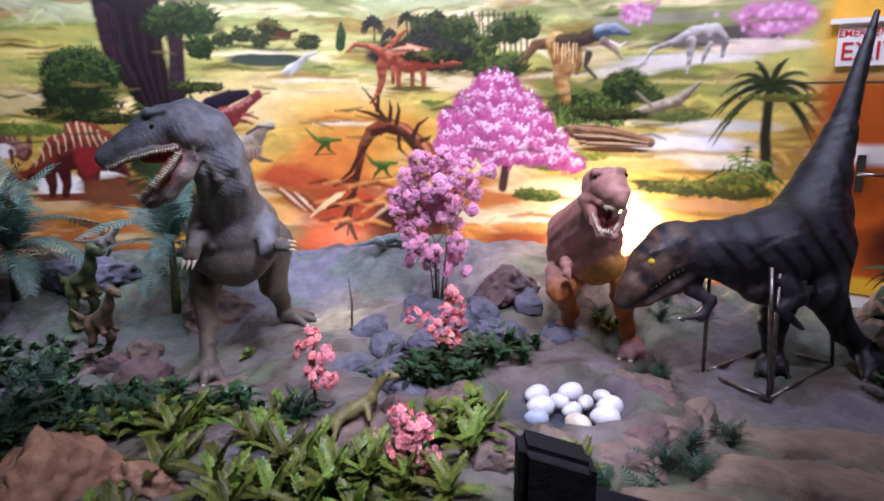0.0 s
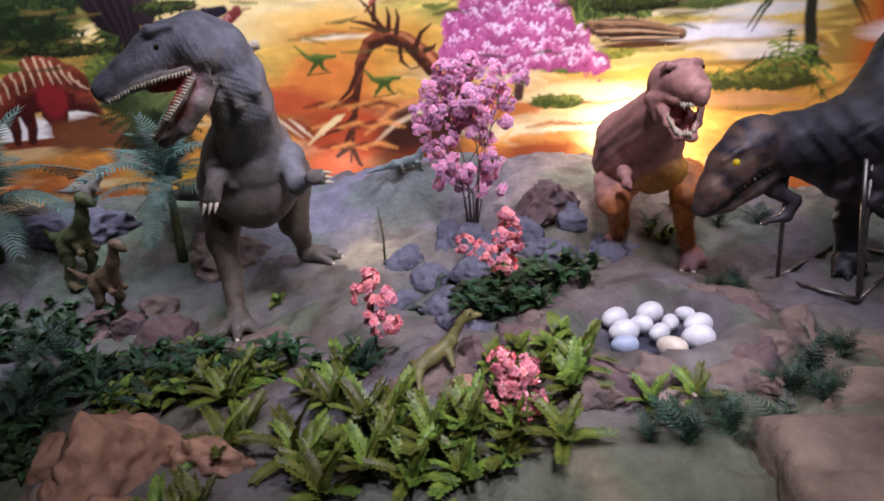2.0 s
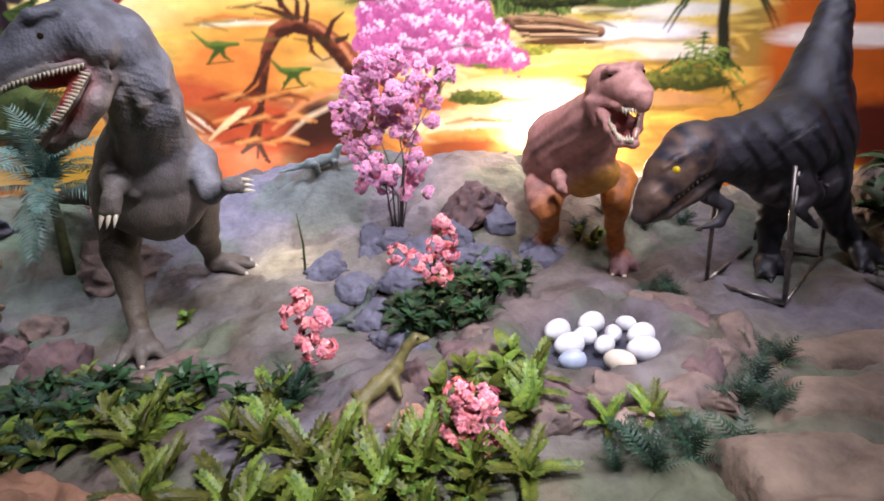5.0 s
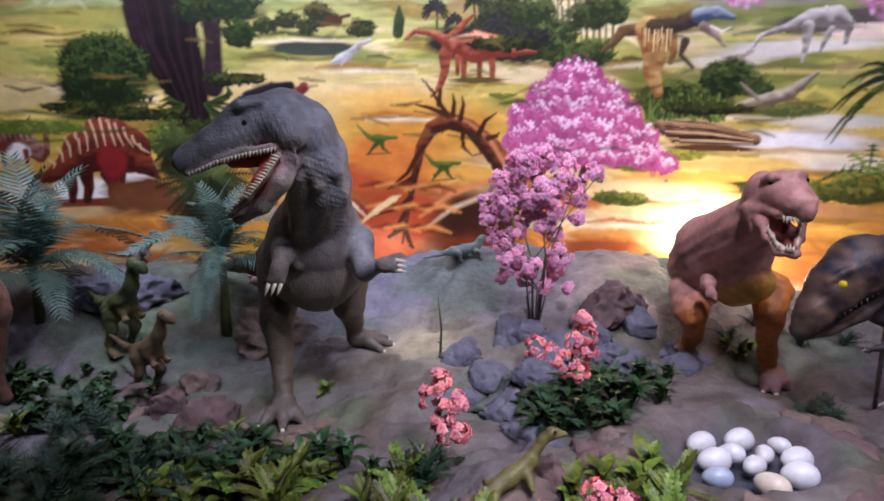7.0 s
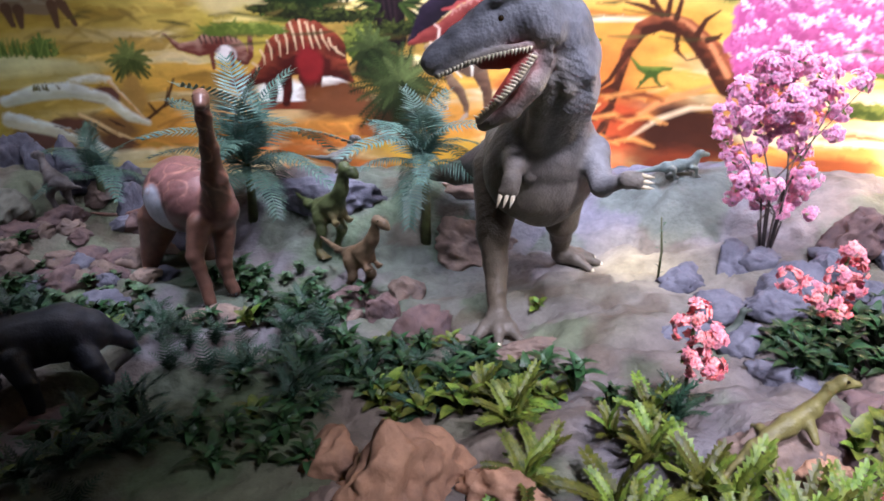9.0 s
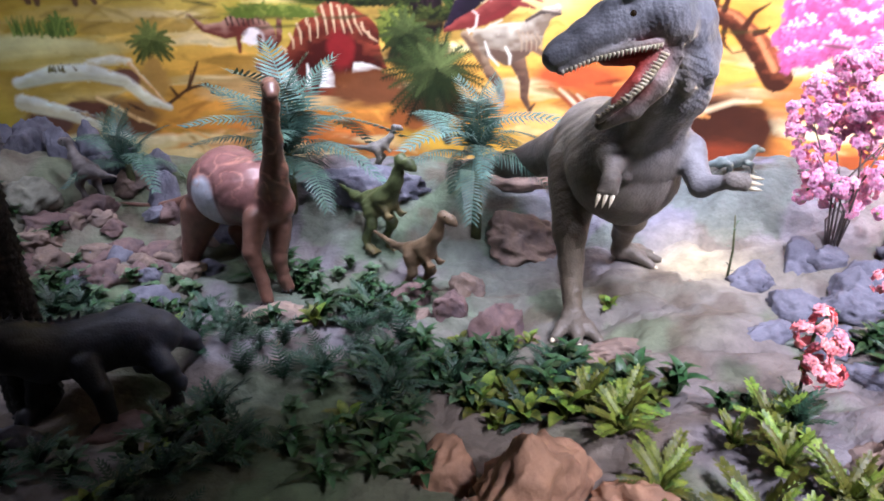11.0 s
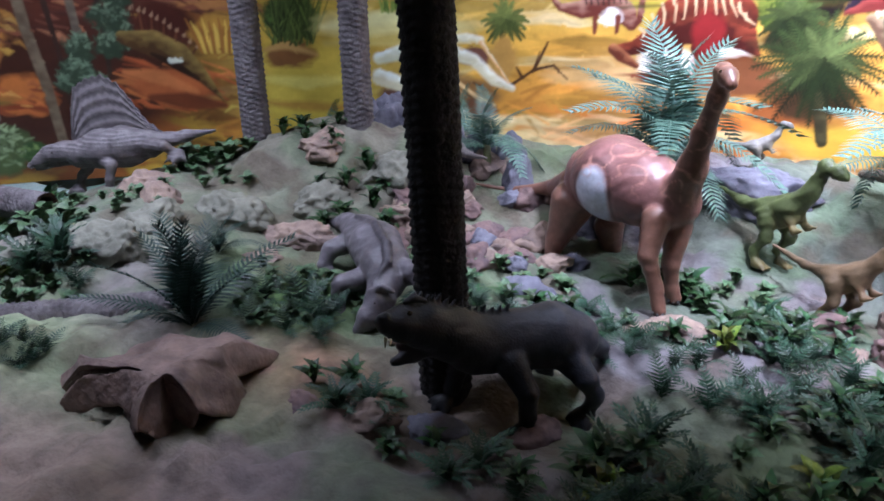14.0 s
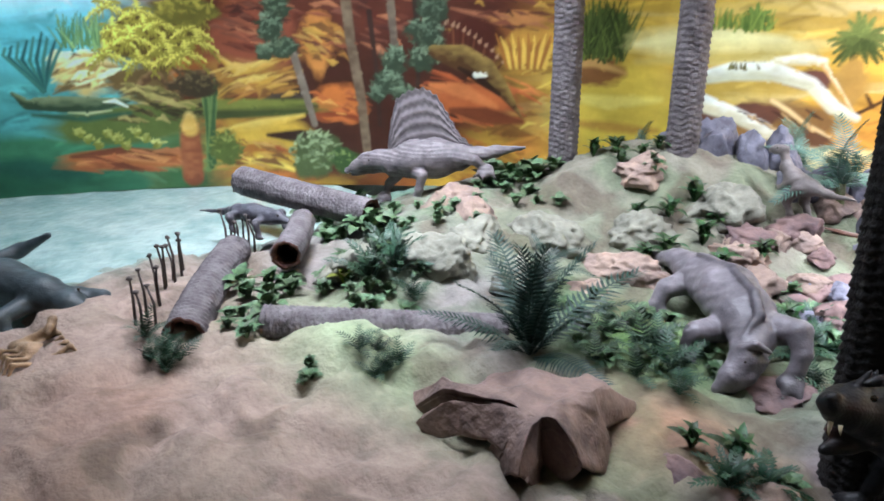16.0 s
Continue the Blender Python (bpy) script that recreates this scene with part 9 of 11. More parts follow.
# front outcrop of orange rock
rock(-1.27, 1.97, 0.20, 0.17, 0.20, R_ORANGE, 20, 0.25, "large peaked orange-brown moulded rock near the front edge", 6, 0.22, 0.45)
rock(-1.00, 2.02, 0.17, 0.13, 0.12, R_ORANGE, -25, 0.3, "rounded orange-brown rock beside the peaked one", 5, 0.22)
rock(-1.50, 2.12, 0.10, 0.08, 0.11, R_ORANGE, 40, 0.3, "", 5, 0.2)
rock(-1.42, 1.92, 0.12, 0.09, 0.10, R_BROWN, 10, 0.3, "", 5, 0.2)
rock(-1.15, 1.80, 0.20, 0.12, 0.10, R_ORANGE, 0, 0.35, "", 4, 0.2)
rock(-1.55, 1.72, 0.22, 0.12, 0.07, R_BROWN, 10, 0.4)
# rock with the lizard
rock(-0.33, 2.18, 0.21, 0.15, 0.13, R_BROWN, 25, 0.3, "lumpy brown rock carrying a lizard figure", 5, 0.30)
rock(-0.17, 2.27, 0.13, 0.11, 0.14, R_RED, -20, 0.3, "", 5, 0.30)
rock(-0.22, 2.12, 0.09, 0.07, 0.08, R_ORANGE, 30, 0.3, "", 4, 0.32)
# stones round the nest
for k in range(13):
    a = radians(150 + 22 * k)
    rr = 0.40 + 0.05 * math.sin(k * 2.3)
    rock(0.48 + rr * 1.12 * math.cos(a), 2.40 + rr * 0.80 * math.sin(a), 0.13 + 0.03 * math.sin(k * 3.1), 0.10, 0.065 + 0.012 * (k % 3), (R_BROWN, R_RED, R_BROWN)[k % 3], math.degrees(a) + 90, 0.55, "brown stone in the rim of the egg nest", 4, 0.335, group="nest stones")
rock(0.42, 1.98, 0.11, 0.08, 0.06, R_TAN, 10, 0.4)
rock(0.16, 2.05, 0.11, 0.09, 0.06, R_BROWN, -30, 0.4)
rock(0.68, 1.98, 0.10, 0.08, 0.05, R_BROWN, 60, 0.4)
# flat rocks at the right front
def rock_slab(outline, lift, mat, label, seed):
    """A broad slab with a low broken edge and a gently folded top."""
    P = np.array(outline)
    x, y = np.meshgrid(np.arange(P[:, 0].min() - 0.04, P[:, 0].max() + 0.04, 0.013), np.arange(P[:, 1].min() - 0.04, P[:, 1].max() + 0.04, 0.013))
    wx, wy = x + 0.05 * (fbm(x * 7, y * 7, 3, seed) - 0.5), y + 0.05 * (fbm(x * 7, y * 7, 3, seed + 9.0) - 0.5)
    d, odd = np.full(x.shape, 9.0), np.zeros(x.shape, bool)
    for a, b in zip(P, np.roll(P, -1, 0)):
        t = np.clip(((wx - a[0]) * (b[0] - a[0]) + (wy - a[1]) * (b[1] - a[1])) / ((b - a) ** 2).sum(), 0, 1)
        d = np.minimum(d, np.hypot(wx - a[0] - t * (b[0] - a[0]), wy - a[1] - t * (b[1] - a[1])))
        odd ^= ((a[1] > wy) != (b[1] > wy)) & (wx < (b[0] - a[0]) * (wy - a[1]) / (b[1] - a[1] + 1e-9) + a[0])
    d = np.where(odd, d, -d)
    g = ground_z(x, y)
    fold = np.abs(fbm(x * 2.2 + 0.5 * y, y * 4.6, 3, seed + 30.0) - 0.5)
    step = 0.022 * sig((fbm(x * 1.5, y * 2.4, 2, seed + 50.0) - 0.5) * 60)
    top = 0.4 * g + 0.6 * g[odd].mean() + lift + step + 0.17 * np.minimum(fold, 0.13) + 0.02 * (fbm(x * 9, y * 9, 3, seed + 4.0) - 0.5)
    z = top - (lift + 0.10) * (1 - sig((d - 0.004) * 150)) - 0.02 * np.exp(-np.maximum(d, 0) / 0.03)
    k = np.arange(x.size).reshape(x.shape)
    q = np.stack([k[:-1, :-1], k[:-1, 1:], k[1:, 1:], k[1:, :-1]], -1)[d[:-1, :-1] > -0.035]
    x0, y0 = P.mean(0)
    return thing("rock_slab", x0, y0, 0.0, label, "rock", "moulded rocks", data=mesh_from("rock_slab", np.stack([x - x0, y - y0, z], -1).reshape(-1, 3), q, mat))


rock_slab([(0.50, 1.79), (0.68, 1.75), (0.84, 1.69), (0.98, 1.60), (1.28, 1.50), (1.62, 1.36), (1.55, 1.03), (0.95, 1.04), (0.44, 1.08), (0.37, 1.28), (0.39, 1.40), (0.47, 1.57)], 0.045, R_SLAB, "large flat tan rock slab near the front edge", 3.0)
rock_slab([(0.74, 1.87), (1.00, 1.81), (1.34, 1.68), (1.72, 1.56), (1.80, 1.84), (1.36, 2.00), (0.92, 2.04)], 0.022, R_SLAB, "low cracked brown rock ledge behind the flat slab", 17.0)
rock_slab([(1.00, 2.16), (1.36, 2.06), (1.78, 1.92), (1.86, 2.12), (1.40, 2.30), (1.06, 2.34)], 0.014, R_SLAB, "low cracked brown rock ledge facing the nest", 29.0)
rock(2.25, 3.1, 0.22, 0.18, 0.24, R_BROWN, 0, 0.3, "brown boulder near the painted door", 5)
rock(1.95, 2.55, 0.10, 0.08, 0.07, R_BROWN, 20, 0.4)
# grey stones under the blossom bush
for k in range(15):
    x, y = -0.38 + 0.07 * k + 0.06 * math.sin(k * 5), 3.36 + 0.20 * math.sin(k * 2.7)
    s = 0.075 + 0.05 * abs(math.sin(k * 1.9))
    rock(x, y, s * 1.3, s, s * 0.8, R_GREY, 37 * k, 0.45, "blue-grey stone piled under the blossom bush", 5, group="bush stones")
rock(0.36, 3.58, 0.20, 0.13, 0.15, R_RED, 15, 0.35, "dark reddish boulder behind the flowers", 5)
rock(0.18, 3.40, 0.10, 0.09, 0.09, R_GREY, 50, 0.35)
rock(-0.42, 2.95, 0.14, 0.09, 0.07, R_GREY, 20, 0.4)
rock(-0.22, 2.90, 0.12, 0.09, 0.09, R_GREY, 80, 0.4)
rock(-0.15, 2.65, 0.15, 0.10, 0.07, R_GREY, 130, 0.45)
# rocks round the small runners
rock(-1.38, 3.84, 0.24, 0.16, 0.15, R_BROWN, 5, 0.4, "large tan boulder behind the grey theropod", 5)
rock(-1.62, 3.12, 0.10, 0.085, 0.09, R_RED, 10, 0.35)
rock(-1.40, 3.02, 0.16, 0.11, 0.13, R_RED, 60, 0.4)
rock(-1.76, 3.08, 0.10, 0.07, 0.07, R_BROWN, 100, 0.35)
rock(-1.80, 3.32, 0.12, 0.10, 0.08, R_RED, 30, 0.35)
rock(-1.60, 3.38, 0.11, 0.10, 0.09, R_BROWN, 80, 0.35)
rock(-1.95, 3.25, 0.07, 0.06, 0.06, R_GREY, 0, 0.35)
rock(-1.32, 2.98, 0.12, 0.08, 0.05, R_BROWN, 30, 0.6)
rock(-2.15, 4.05, 0.30, 0.14, 0.15, R_GREY, 10, 0.4, "pale grey boulder on the bank", 5)
rock(-1.35, 4.35, 0.32, 0.14, 0.12, R_TAN, 0, 0.4)
rock(-0.95, 2.88, 0.22, 0.12, 0.06, R_BROWN, 15, 0.75)
# rock under the sauropod's feet and cairn to its side
rock(-2.33, 3.0, 0.17, 0.11, 0.07, R_TAN, 15, 0.4, "pale tan rock under the sauropod's forefeet", 5)
rock(-2.16, 3.02, 0.08, 0.07, 0.05, R_TAN, 60, 0.4)
for k in range(16):
    x, y = -3.42 + 0.085 * (k % 5) + 0.03 * math.sin(k * 7), 3.28 + 0.11 * (k // 5)
    s = 0.045 + 0.022 * abs(math.sin(k * 2.9))
    rock(x, y, s * 1.3, s, s * 0.8, (R_RED, R_GREY, R_BROWN)[k % 3], 40 * k, 0.3, "small stone of a loose heap", 5, group="stone heap")
rock(-3.58, 3.68, 0.14, 0.10, 0.09, R_RED, 30, 0.35)
for k in range(9):
    x, y = -4.35 + 0.13 * k, 4.0 + 0.10 * math.sin(k * 2.1)
    rock(x, y, 0.12, 0.09, 0.12 + 0.05 * abs(math.sin(k * 1.3)), R_GREY, 33 * k, 0.3, "jagged grey outcrop below the mural", 6, group="grey outcrop")
rock(-4.02, 2.98, 0.20, 0.11, 0.09, R_TAN, 25, 0.4, "pale orange rock behind the grey reptile", 5)
rock(-4.55, 2.36, 0.19, 0.13, 0.13, R_MOSS, 15, 0.35)
rock(-4.85, 2.15, 0.16, 0.12, 0.10, R_MOSS, 60, 0.35)
rock(-4.28, 2.52, 0.15, 0.11, 0.09, R_MOSS, 110, 0.35)
rock(-3.05, 2.05, 0.10, 0.08, 0.06, R_BROWN, 40, 0.4)
rock(-2.88, 2.12, 0.10, 0.08, 0.05, R_GREY, 0, 0.4)
rock(-2.62, 2.28, 0.12, 0.09, 0.06, R_RED, 70, 0.4)
rock(-3.25, 2.62, 0.12, 0.09, 0.05, R_RED, 20, 0.4)
rock(-3.28, 2.02, 0.09, 0.06, 0.04, R_RED, -10, 0.4)

for k in range(26):
    x, y = -3.75 + 0.95 * ((k * 0.618) % 1.0), 3.05 + 0.95 * ((k * 0.4142 + 0.1) % 1.0)
    s = 0.05 + 0.05 * abs(math.sin(k * 2.3))
    rock(x, y, s * 1.3, s, s * 0.8, (R_GREY, R_RED, R_BROWN, R_TAN)[k % 4], 47 * k, 0.35, "", 5)
for x, y, s in ((-4.45, 2.95, 0.17), (-4.15, 3.30, 0.15), (-3.92, 3.62, 0.16), (-4.62, 2.62, 0.15), (-4.30, 3.55, 0.14), (-3.72, 3.40, 0.13), (-4.05, 2.72, 0.12), (-5.05, 2.98, 0.13), (-4.78, 2.85, 0.12)):
    rock(x, y, s * 1.3, s, s * 0.75, R_MOSS if s > 0.14 else R_TAN, 200 * x, 0.5, "pale weathered boulder half sunk in the mound", 6)
# split star-shaped rock: a ridged shell whose edges stand clear of the ground between its tips
rim = [(-3.661, 2.246, 0.160), (-3.521, 2.249, 0.100), (-3.496, 1.969, 0.250), (-3.446, 2.008, 0.090), (-3.426, 1.750, 0.270), (-3.556, 1.777, 0.070), (-3.532, 1.633, 0.260), (-3.732, 1.695, 0.090), (-3.634, 1.678, 0.230), (-3.696, 1.697, 0.260), (-4.017, 1.683, 0.100), (-3.867, 1.698, 0.210), (-3.718, 1.776, 0.270), (-3.846, 1.785, 0.260), (-4.019, 1.736, 0.120), (-4.098, 1.727, 0.100), (-4.087, 1.765, 0.180), (-3.947, 1.882, 0.200), (-3.850, 2.079, 0.200)]
peak = Vector((-3.578, 1.756, 0.350))
vs, fs = [], []
NR, NS = 14, 8 * len(rim)
for lay_ in (0, 1):
    for j in range(NS):
        a, b = Vector(rim[j // 8]), Vector(rim[(j // 8 + 1) % len(rim)])
        e_ = (j % 8) / 8
        edge = a.lerp(b, e_ * e_ * (3 - 2 * e_))
        for i in range(NR + 1):
            t = i / NR
            p = peak.lerp(edge, t)
            p.z = peak.z + (edge.z - peak.z) * t ** 2.6 - 0.02 * t * (1 - t)
            p.z += 0.012 * math.sin(math.pi * t) + 0.055 * noise.noise(p * 8) * (1 - 0.4 * t) + 0.010 * noise.noise(p * 19) + 0.004 * noise.noise(p * 50)
            p.x += 0.02 * noise.noise(p * 14 + Vector((5, 0, 0)))
            if lay_:
                p.z -= 0.012 + 0.03 * (1 - t)
            vs.append(p - Vector((-3.70, 2.0, 0.1)))
K = NS * (NR + 1)
for j in range(NS):
    j2 = (j + 1) % NS
    for i in range(NR):
        a, b = j * (NR + 1) + i, j2 * (NR + 1) + i
        fs += [(a, a + 1, b + 1, b), (K + a, K + b, K + b + 1, K + a + 1)]
    a, b = j * (NR + 1) + NR, j2 * (NR + 1) + NR
    fs.append((a, K + a, K + b, b))
thing("rock", -3.70, 2.0, 0.1, "brown star-shaped split rock with dark undercut edges", "rock", data=mesh_from("rock", vs, fs, material("split_rock", lin(142, 120, 110), lin(86, 72, 68), 8, 0.75, 0.6, 30)))

# ---- trees and logs with leaf-scar bark ----
BARK_M = material("palm_bark", lin(116, 110, 112), lin(70, 65, 67), 14, 0.85, 0.6, 60)
BARK_D = material("dark_palm_bark", lin(40, 38, 39), lin(20, 19, 20), 14, 0.85, 0.6, 60)
WOOD_IN = material("rotten_wood", lin(96, 58, 44), lin(48, 30, 26), 20, 0.9, 0.6, 50)


def trunk_mesh(a, b, r0, r1, mat, pitch=0.03, n=44, hollow=False, seed=1):
    """A trunk with rows of overlapping scars; origin at a."""
    a, b = Vector(a), Vector(b)
    d = b - a
    L = d.length
    q = d.to_track_quat("Z", "Y")
    rs = random.Random(seed)
    rows = int(L / (pitch / 5))
    vs, fs = [], []
    bend = rs.uniform(-0.02, 0.02)
    for i in range(rows + 1):
        t = i / rows
        for k in range(n):
            th_ = 2 * math.pi * k / n
            row = t * L / pitch + 0.5 * ((k * 11 // n) % 2) + 0.25 * noise.noise((math.cos(th_) * 2, math.sin(th_) * 2, t * 6 + seed))
            saw = 1 - (row % 1.0)
            r = (r0 * (1 - t) + r1 * t) * (1 + 0.10 * saw * (0.7 + 0.6 * abs(math.sin(th_ * 5.5))) + 0.06 * noise.noise((math.cos(th_) * 3, math.sin(th_) * 3, t * L * 9 + seed)))
            vs.append(q @ Vector((r * math.cos(th_) + bend * math.sin(math.pi * t), r * math.sin(th_), t * L)))
    for i in range(rows):
        for k in range(n):
            k2 = (k + 1) % n
            fs.append((i * n + k, i * n + k2, (i + 1) * n + k2, (i + 1) * n + k))
    ix = [0] * len(fs)
    for end, i in ((0, 0), (1, rows)):
        ring = [i * n + k for k in range(n)]
        c = q @ Vector((0, 0, L * end))
        ins = q @ Vector((0, 0, 1 if end == 0 else -1))
        o = len(vs)
        for k in range(n):
            v = Vector(vs[ring[k]])
            vs.append(c + (v - c) * (0.72 + 0.1 * rs.random()))
        for k in range(n):
            v = Vector(vs[ring[k]])
            vs.append(c + (v - c) * 0.62 + ins * (0.10 if hollow else 0.006))
        for k in range(n):
            k2 = (k + 1) % n
            fs += [(ring[k], o + k, o + k2, ring[k2]), (o + k, o + n + k, o + n + k2, o + k2)]
        fs.append(tuple(o + n + k for k in range(n)))
        ix += [1] * (2 * n + 1)
    me = mesh_from("trunk", vs, fs, [mat, WOOD_IN], True, ix)
    return me


def tree(x, y, z, top, r0, r1, mat, label, seed):
    e = thing("palm_tree", x, y, z, label, "tree", "trees")
    part("trunk", trunk_mesh((x, y, z), top, r0, r1, mat, seed=seed), e)
    return e


tree(-4.82, 3.60, 0.34, (-4.90, 3.62, 3.19), 0.076, 0.066, BARK_M, "grey scaly palm trunk rising to the ceiling", 3)
tree(-4.21, 3.76, 0.28, (-4.24, 3.76, 3.19), 0.076, 0.068, BARK_M, "grey scaly palm trunk leaning slightly, rising to the ceiling", 5)
tree(-2.95, 2.36, 0.08, (-3.10, 2.30, 3.19), 0.080, 0.066, BARK_D, "black scaly palm trunk standing beside the dark reptile", 8)


def log(a, b, r, label, seed):
    e = thing("log", *a, label, "log", "fallen logs")
    part("bark", trunk_mesh(a, b, r, r * 0.92, BARK_M, 0.026, hollow=True, seed=seed), e)


log((-6.05, 2.30, 0.40), (-5.17, 2.50, 0.36), 0.075, "scaly grey fallen log below the dimetrodon", 11)
log((-5.07, 1.94, 0.33), (-5.38, 2.24, 0.34), 0.062, "short hollow grey log end", 13)
log((-4.93, 1.40, 0.20), (-5.48, 1.92, 0.25), 0.078, "hollow grey log lying toward the pool", 15)
log((-4.80, 1.66, 0.21), (-4.10, 2.27, 0.20), 0.066, "scaly grey log lying behind the green hump", 17)


# ---- plants ----
def frond(length, width, pairs, mat, arch=0.5, fold=0.25, tip=0.15, solid=0.9, seed=0, drop=0.3, taper=0.7):
    """A feathered leaf along +x that rises and bends over; leaflets grow out of one rib."""
    r = random.Random(seed)
    vs, fs = [], []

    def spine(t):
        return Vector((length * (t - 0.12 * arch * t * t), 0, length * (arch * 0.9 * t - (arch * 0.9 + drop * 0.5) * t * t)))

    rib_w = length * 0.009
    m = 2 * pairs
    for i in range(m + 1):
        p = spine(i / m)
        w = rib_w * (1.25 - i / m)
        vs += [p + Vector((0, -w, 0)), p + Vector((0, w, 0)), p + Vector((0, 0, -w * 1.5))]
    for i in range(m):
        a, b = 3 * i, 3 * i + 3
        fs += [(a, b, b + 1, a + 1), (a, a + 2, b + 2, b), (a + 1, b + 1, b + 2, a + 2)]
    for i in range(1, pairs):
        t = i / pairs
        w = width * 0.5 * min(1, t * 4.5) * (1 - max(0, t - 0.45) / 0.6) ** taper + width * tip * 0.1
        p, p2 = spine(t), spine(t + 0.5 / pairs)
        ahead = spine(min(t + 1.1 / pairs, 1)) - p
        for s, k in ((-1, 0), (1, 1)):
            j = r.uniform(0.85, 1.1)
            e = p + ahead * 0.9 + Vector((length * 0.05, s * w * j, -w * fold * j + r.uniform(-0.004, 0.004)))
            mid = p * 0.5 + e * 0.5
            hw = (spine(min(t + 1 / pairs, 1)) - p) * 0.5 * solid
            o = len(vs)
            vs += [mid + hw + Vector((0, 0, w * 0.10)), mid - hw + Vector((0, 0, w * 0.10)), e]
            a, b = 3 * (2 * i) + k, 3 * (2 * i + 1) + k
            fs += [(a, b, o, o + 1), (o + 1, o, o + 2)] if s > 0 else [(o + 1, o, b, a), (o + 2, o, o + 1)]
    return mesh_from("frond", vs, fs, mat, False)


def blade(length, width, mat, arch=0.5, seed=0):
    """A broad leaf, folded along its middle."""
    vs, fs = [], []
    m = 7
    for i in range(m + 1):
        t = i / m
        w = width * 0.5 * (math.sin(math.pi * min(1, 0.06 + t * 0.94)) ** 0.8) * (0.7 + 0.5 * t)
        x, z = length * t * (1 - 0.2 * arch * t), length * (arch * t - (arch + 0.25) * t * t * 0.8)
        vs += [(x, -w, z + w * 0.35), (x, 0, z), (x, w, z + w * 0.35)]
    for i in range(m):
        a, b = 3 * i, 3 * i + 3
        fs += [(a, b, b + 1, a + 1), (a + 1, b + 1, b + 2, a + 2)]
    return mesh_from("leaf", vs, fs, mat, True)


def leaf_mat(name, c1, c2, rough=0.5, vary=0.35):
    m = material(name, c1, c2, 30, rough, 0.15, 120, vary=vary, spec=0.35)
    b = m.node_tree.nodes["Principled BSDF"]
    b.inputs["Transmission Weight"].default_value = 0.0
    b.inputs["Subsurface Weight"].default_value = 0.0
    return m


M_BOSTON = leaf_mat("fern_yellow_green", lin(122, 132, 46), lin(50, 72, 26), 0.45, 0.6)
M_DARK = leaf_mat("fern_dark_green", lin(46, 76, 52), lin(24, 44, 32), 0.45, 0.45)
M_TEAL = leaf_mat("cycad_teal", lin(90, 122, 106), lin(44, 70, 64), 0.45, 0.3)
M_DEEP = leaf_mat("palm_deep_green", lin(36, 62, 52), lin(18, 34, 31), 0.45, 0.25)
M_BROAD = leaf_mat("broadleaf_green", lin(60, 90, 48), lin(26, 46, 28), 0.40, 0.5)
M_MOSSY = leaf_mat("moss_green", lin(112, 134, 96), lin(62, 86, 58))
M_STEM = material("plant_stem", lin(84, 92, 52), lin(60, 60, 36), 30, 0.6, 0.2)

FRONDS = {
    "boston": [frond(0.165 - 0.018 * k, 0.056, 13, M_BOSTON, 0.25, -0.12, 0.35, 1.7, k, 0.45 + 0.35 * k, 0.42) for k in range(3)],
    "dark": [frond(0.15, 0.050, 12, M_DARK, 0.6, 0.2, 0.25, 1.2, 10 + k, 0.5) for k in range(3)],
    "teal": [frond(0.40, 0.19, 30, M_TEAL, 0.45 + 0.2 * k, 0.3, 0.3, 0.72, 20 + k, 0.45 + 0.4 * k) for k in range(3)],
    "spear": [frond(0.50, 0.17, 26, M_DEEP, 0.30, 0.2, 0.3, 0.6, 60 + k, 0.25) for k in range(3)],
    "deep": [frond(0.34, 0.13, 22, M_DEEP, 0.7, 0.3, 0.3, 0.5, 30 + k, 0.4) for k in range(3)],
    "broad": [blade(0.125, 0.030, M_BROAD, 0.7 + 0.25 * k, k) for k in range(3)],
    "grassy": [frond(0.11, 0.055, 12, M_DARK, 0.5, 0.1, 0.2, 0.55, 40 + k) for k in range(3)],
    "moss": [blade(0.075, 0.036, M_MOSSY, 0.7, k) for k in range(3)],
    "bright": [blade(0.12 - 0.012 * k, 0.042, M_BOSTON, 0.45 + 0.25 * k, k) for k in range(3)],
}
PLANT_WORDS = {
    "spear": ("cycad", "dark green plastic palm with stiff upright fronds", 16),
    "boston": ("fern", "yellow-green plastic sword fern with serrated fronds", 9), "dark": ("fern", "dark green plastic fern growing from the ground", 10),
    "teal": ("cycad", "blue-green plastic cycad with long feathery fronds", 13), "deep": ("cycad", "deep green plastic palm with spiky fronds", 15),
    "broad": ("leafy plant", "dark green broad-leaved plastic plant in a low clump", 15), "grassy": ("fern", "small feathery green plastic fern sprig", 7),
    "moss": ("leafy plant", "pale green small-leaved plastic ground plant", 12), "bright": ("leafy plant", "bright yellow-green broad-leaved plastic plant", 8)}
prnd = random.Random(42)


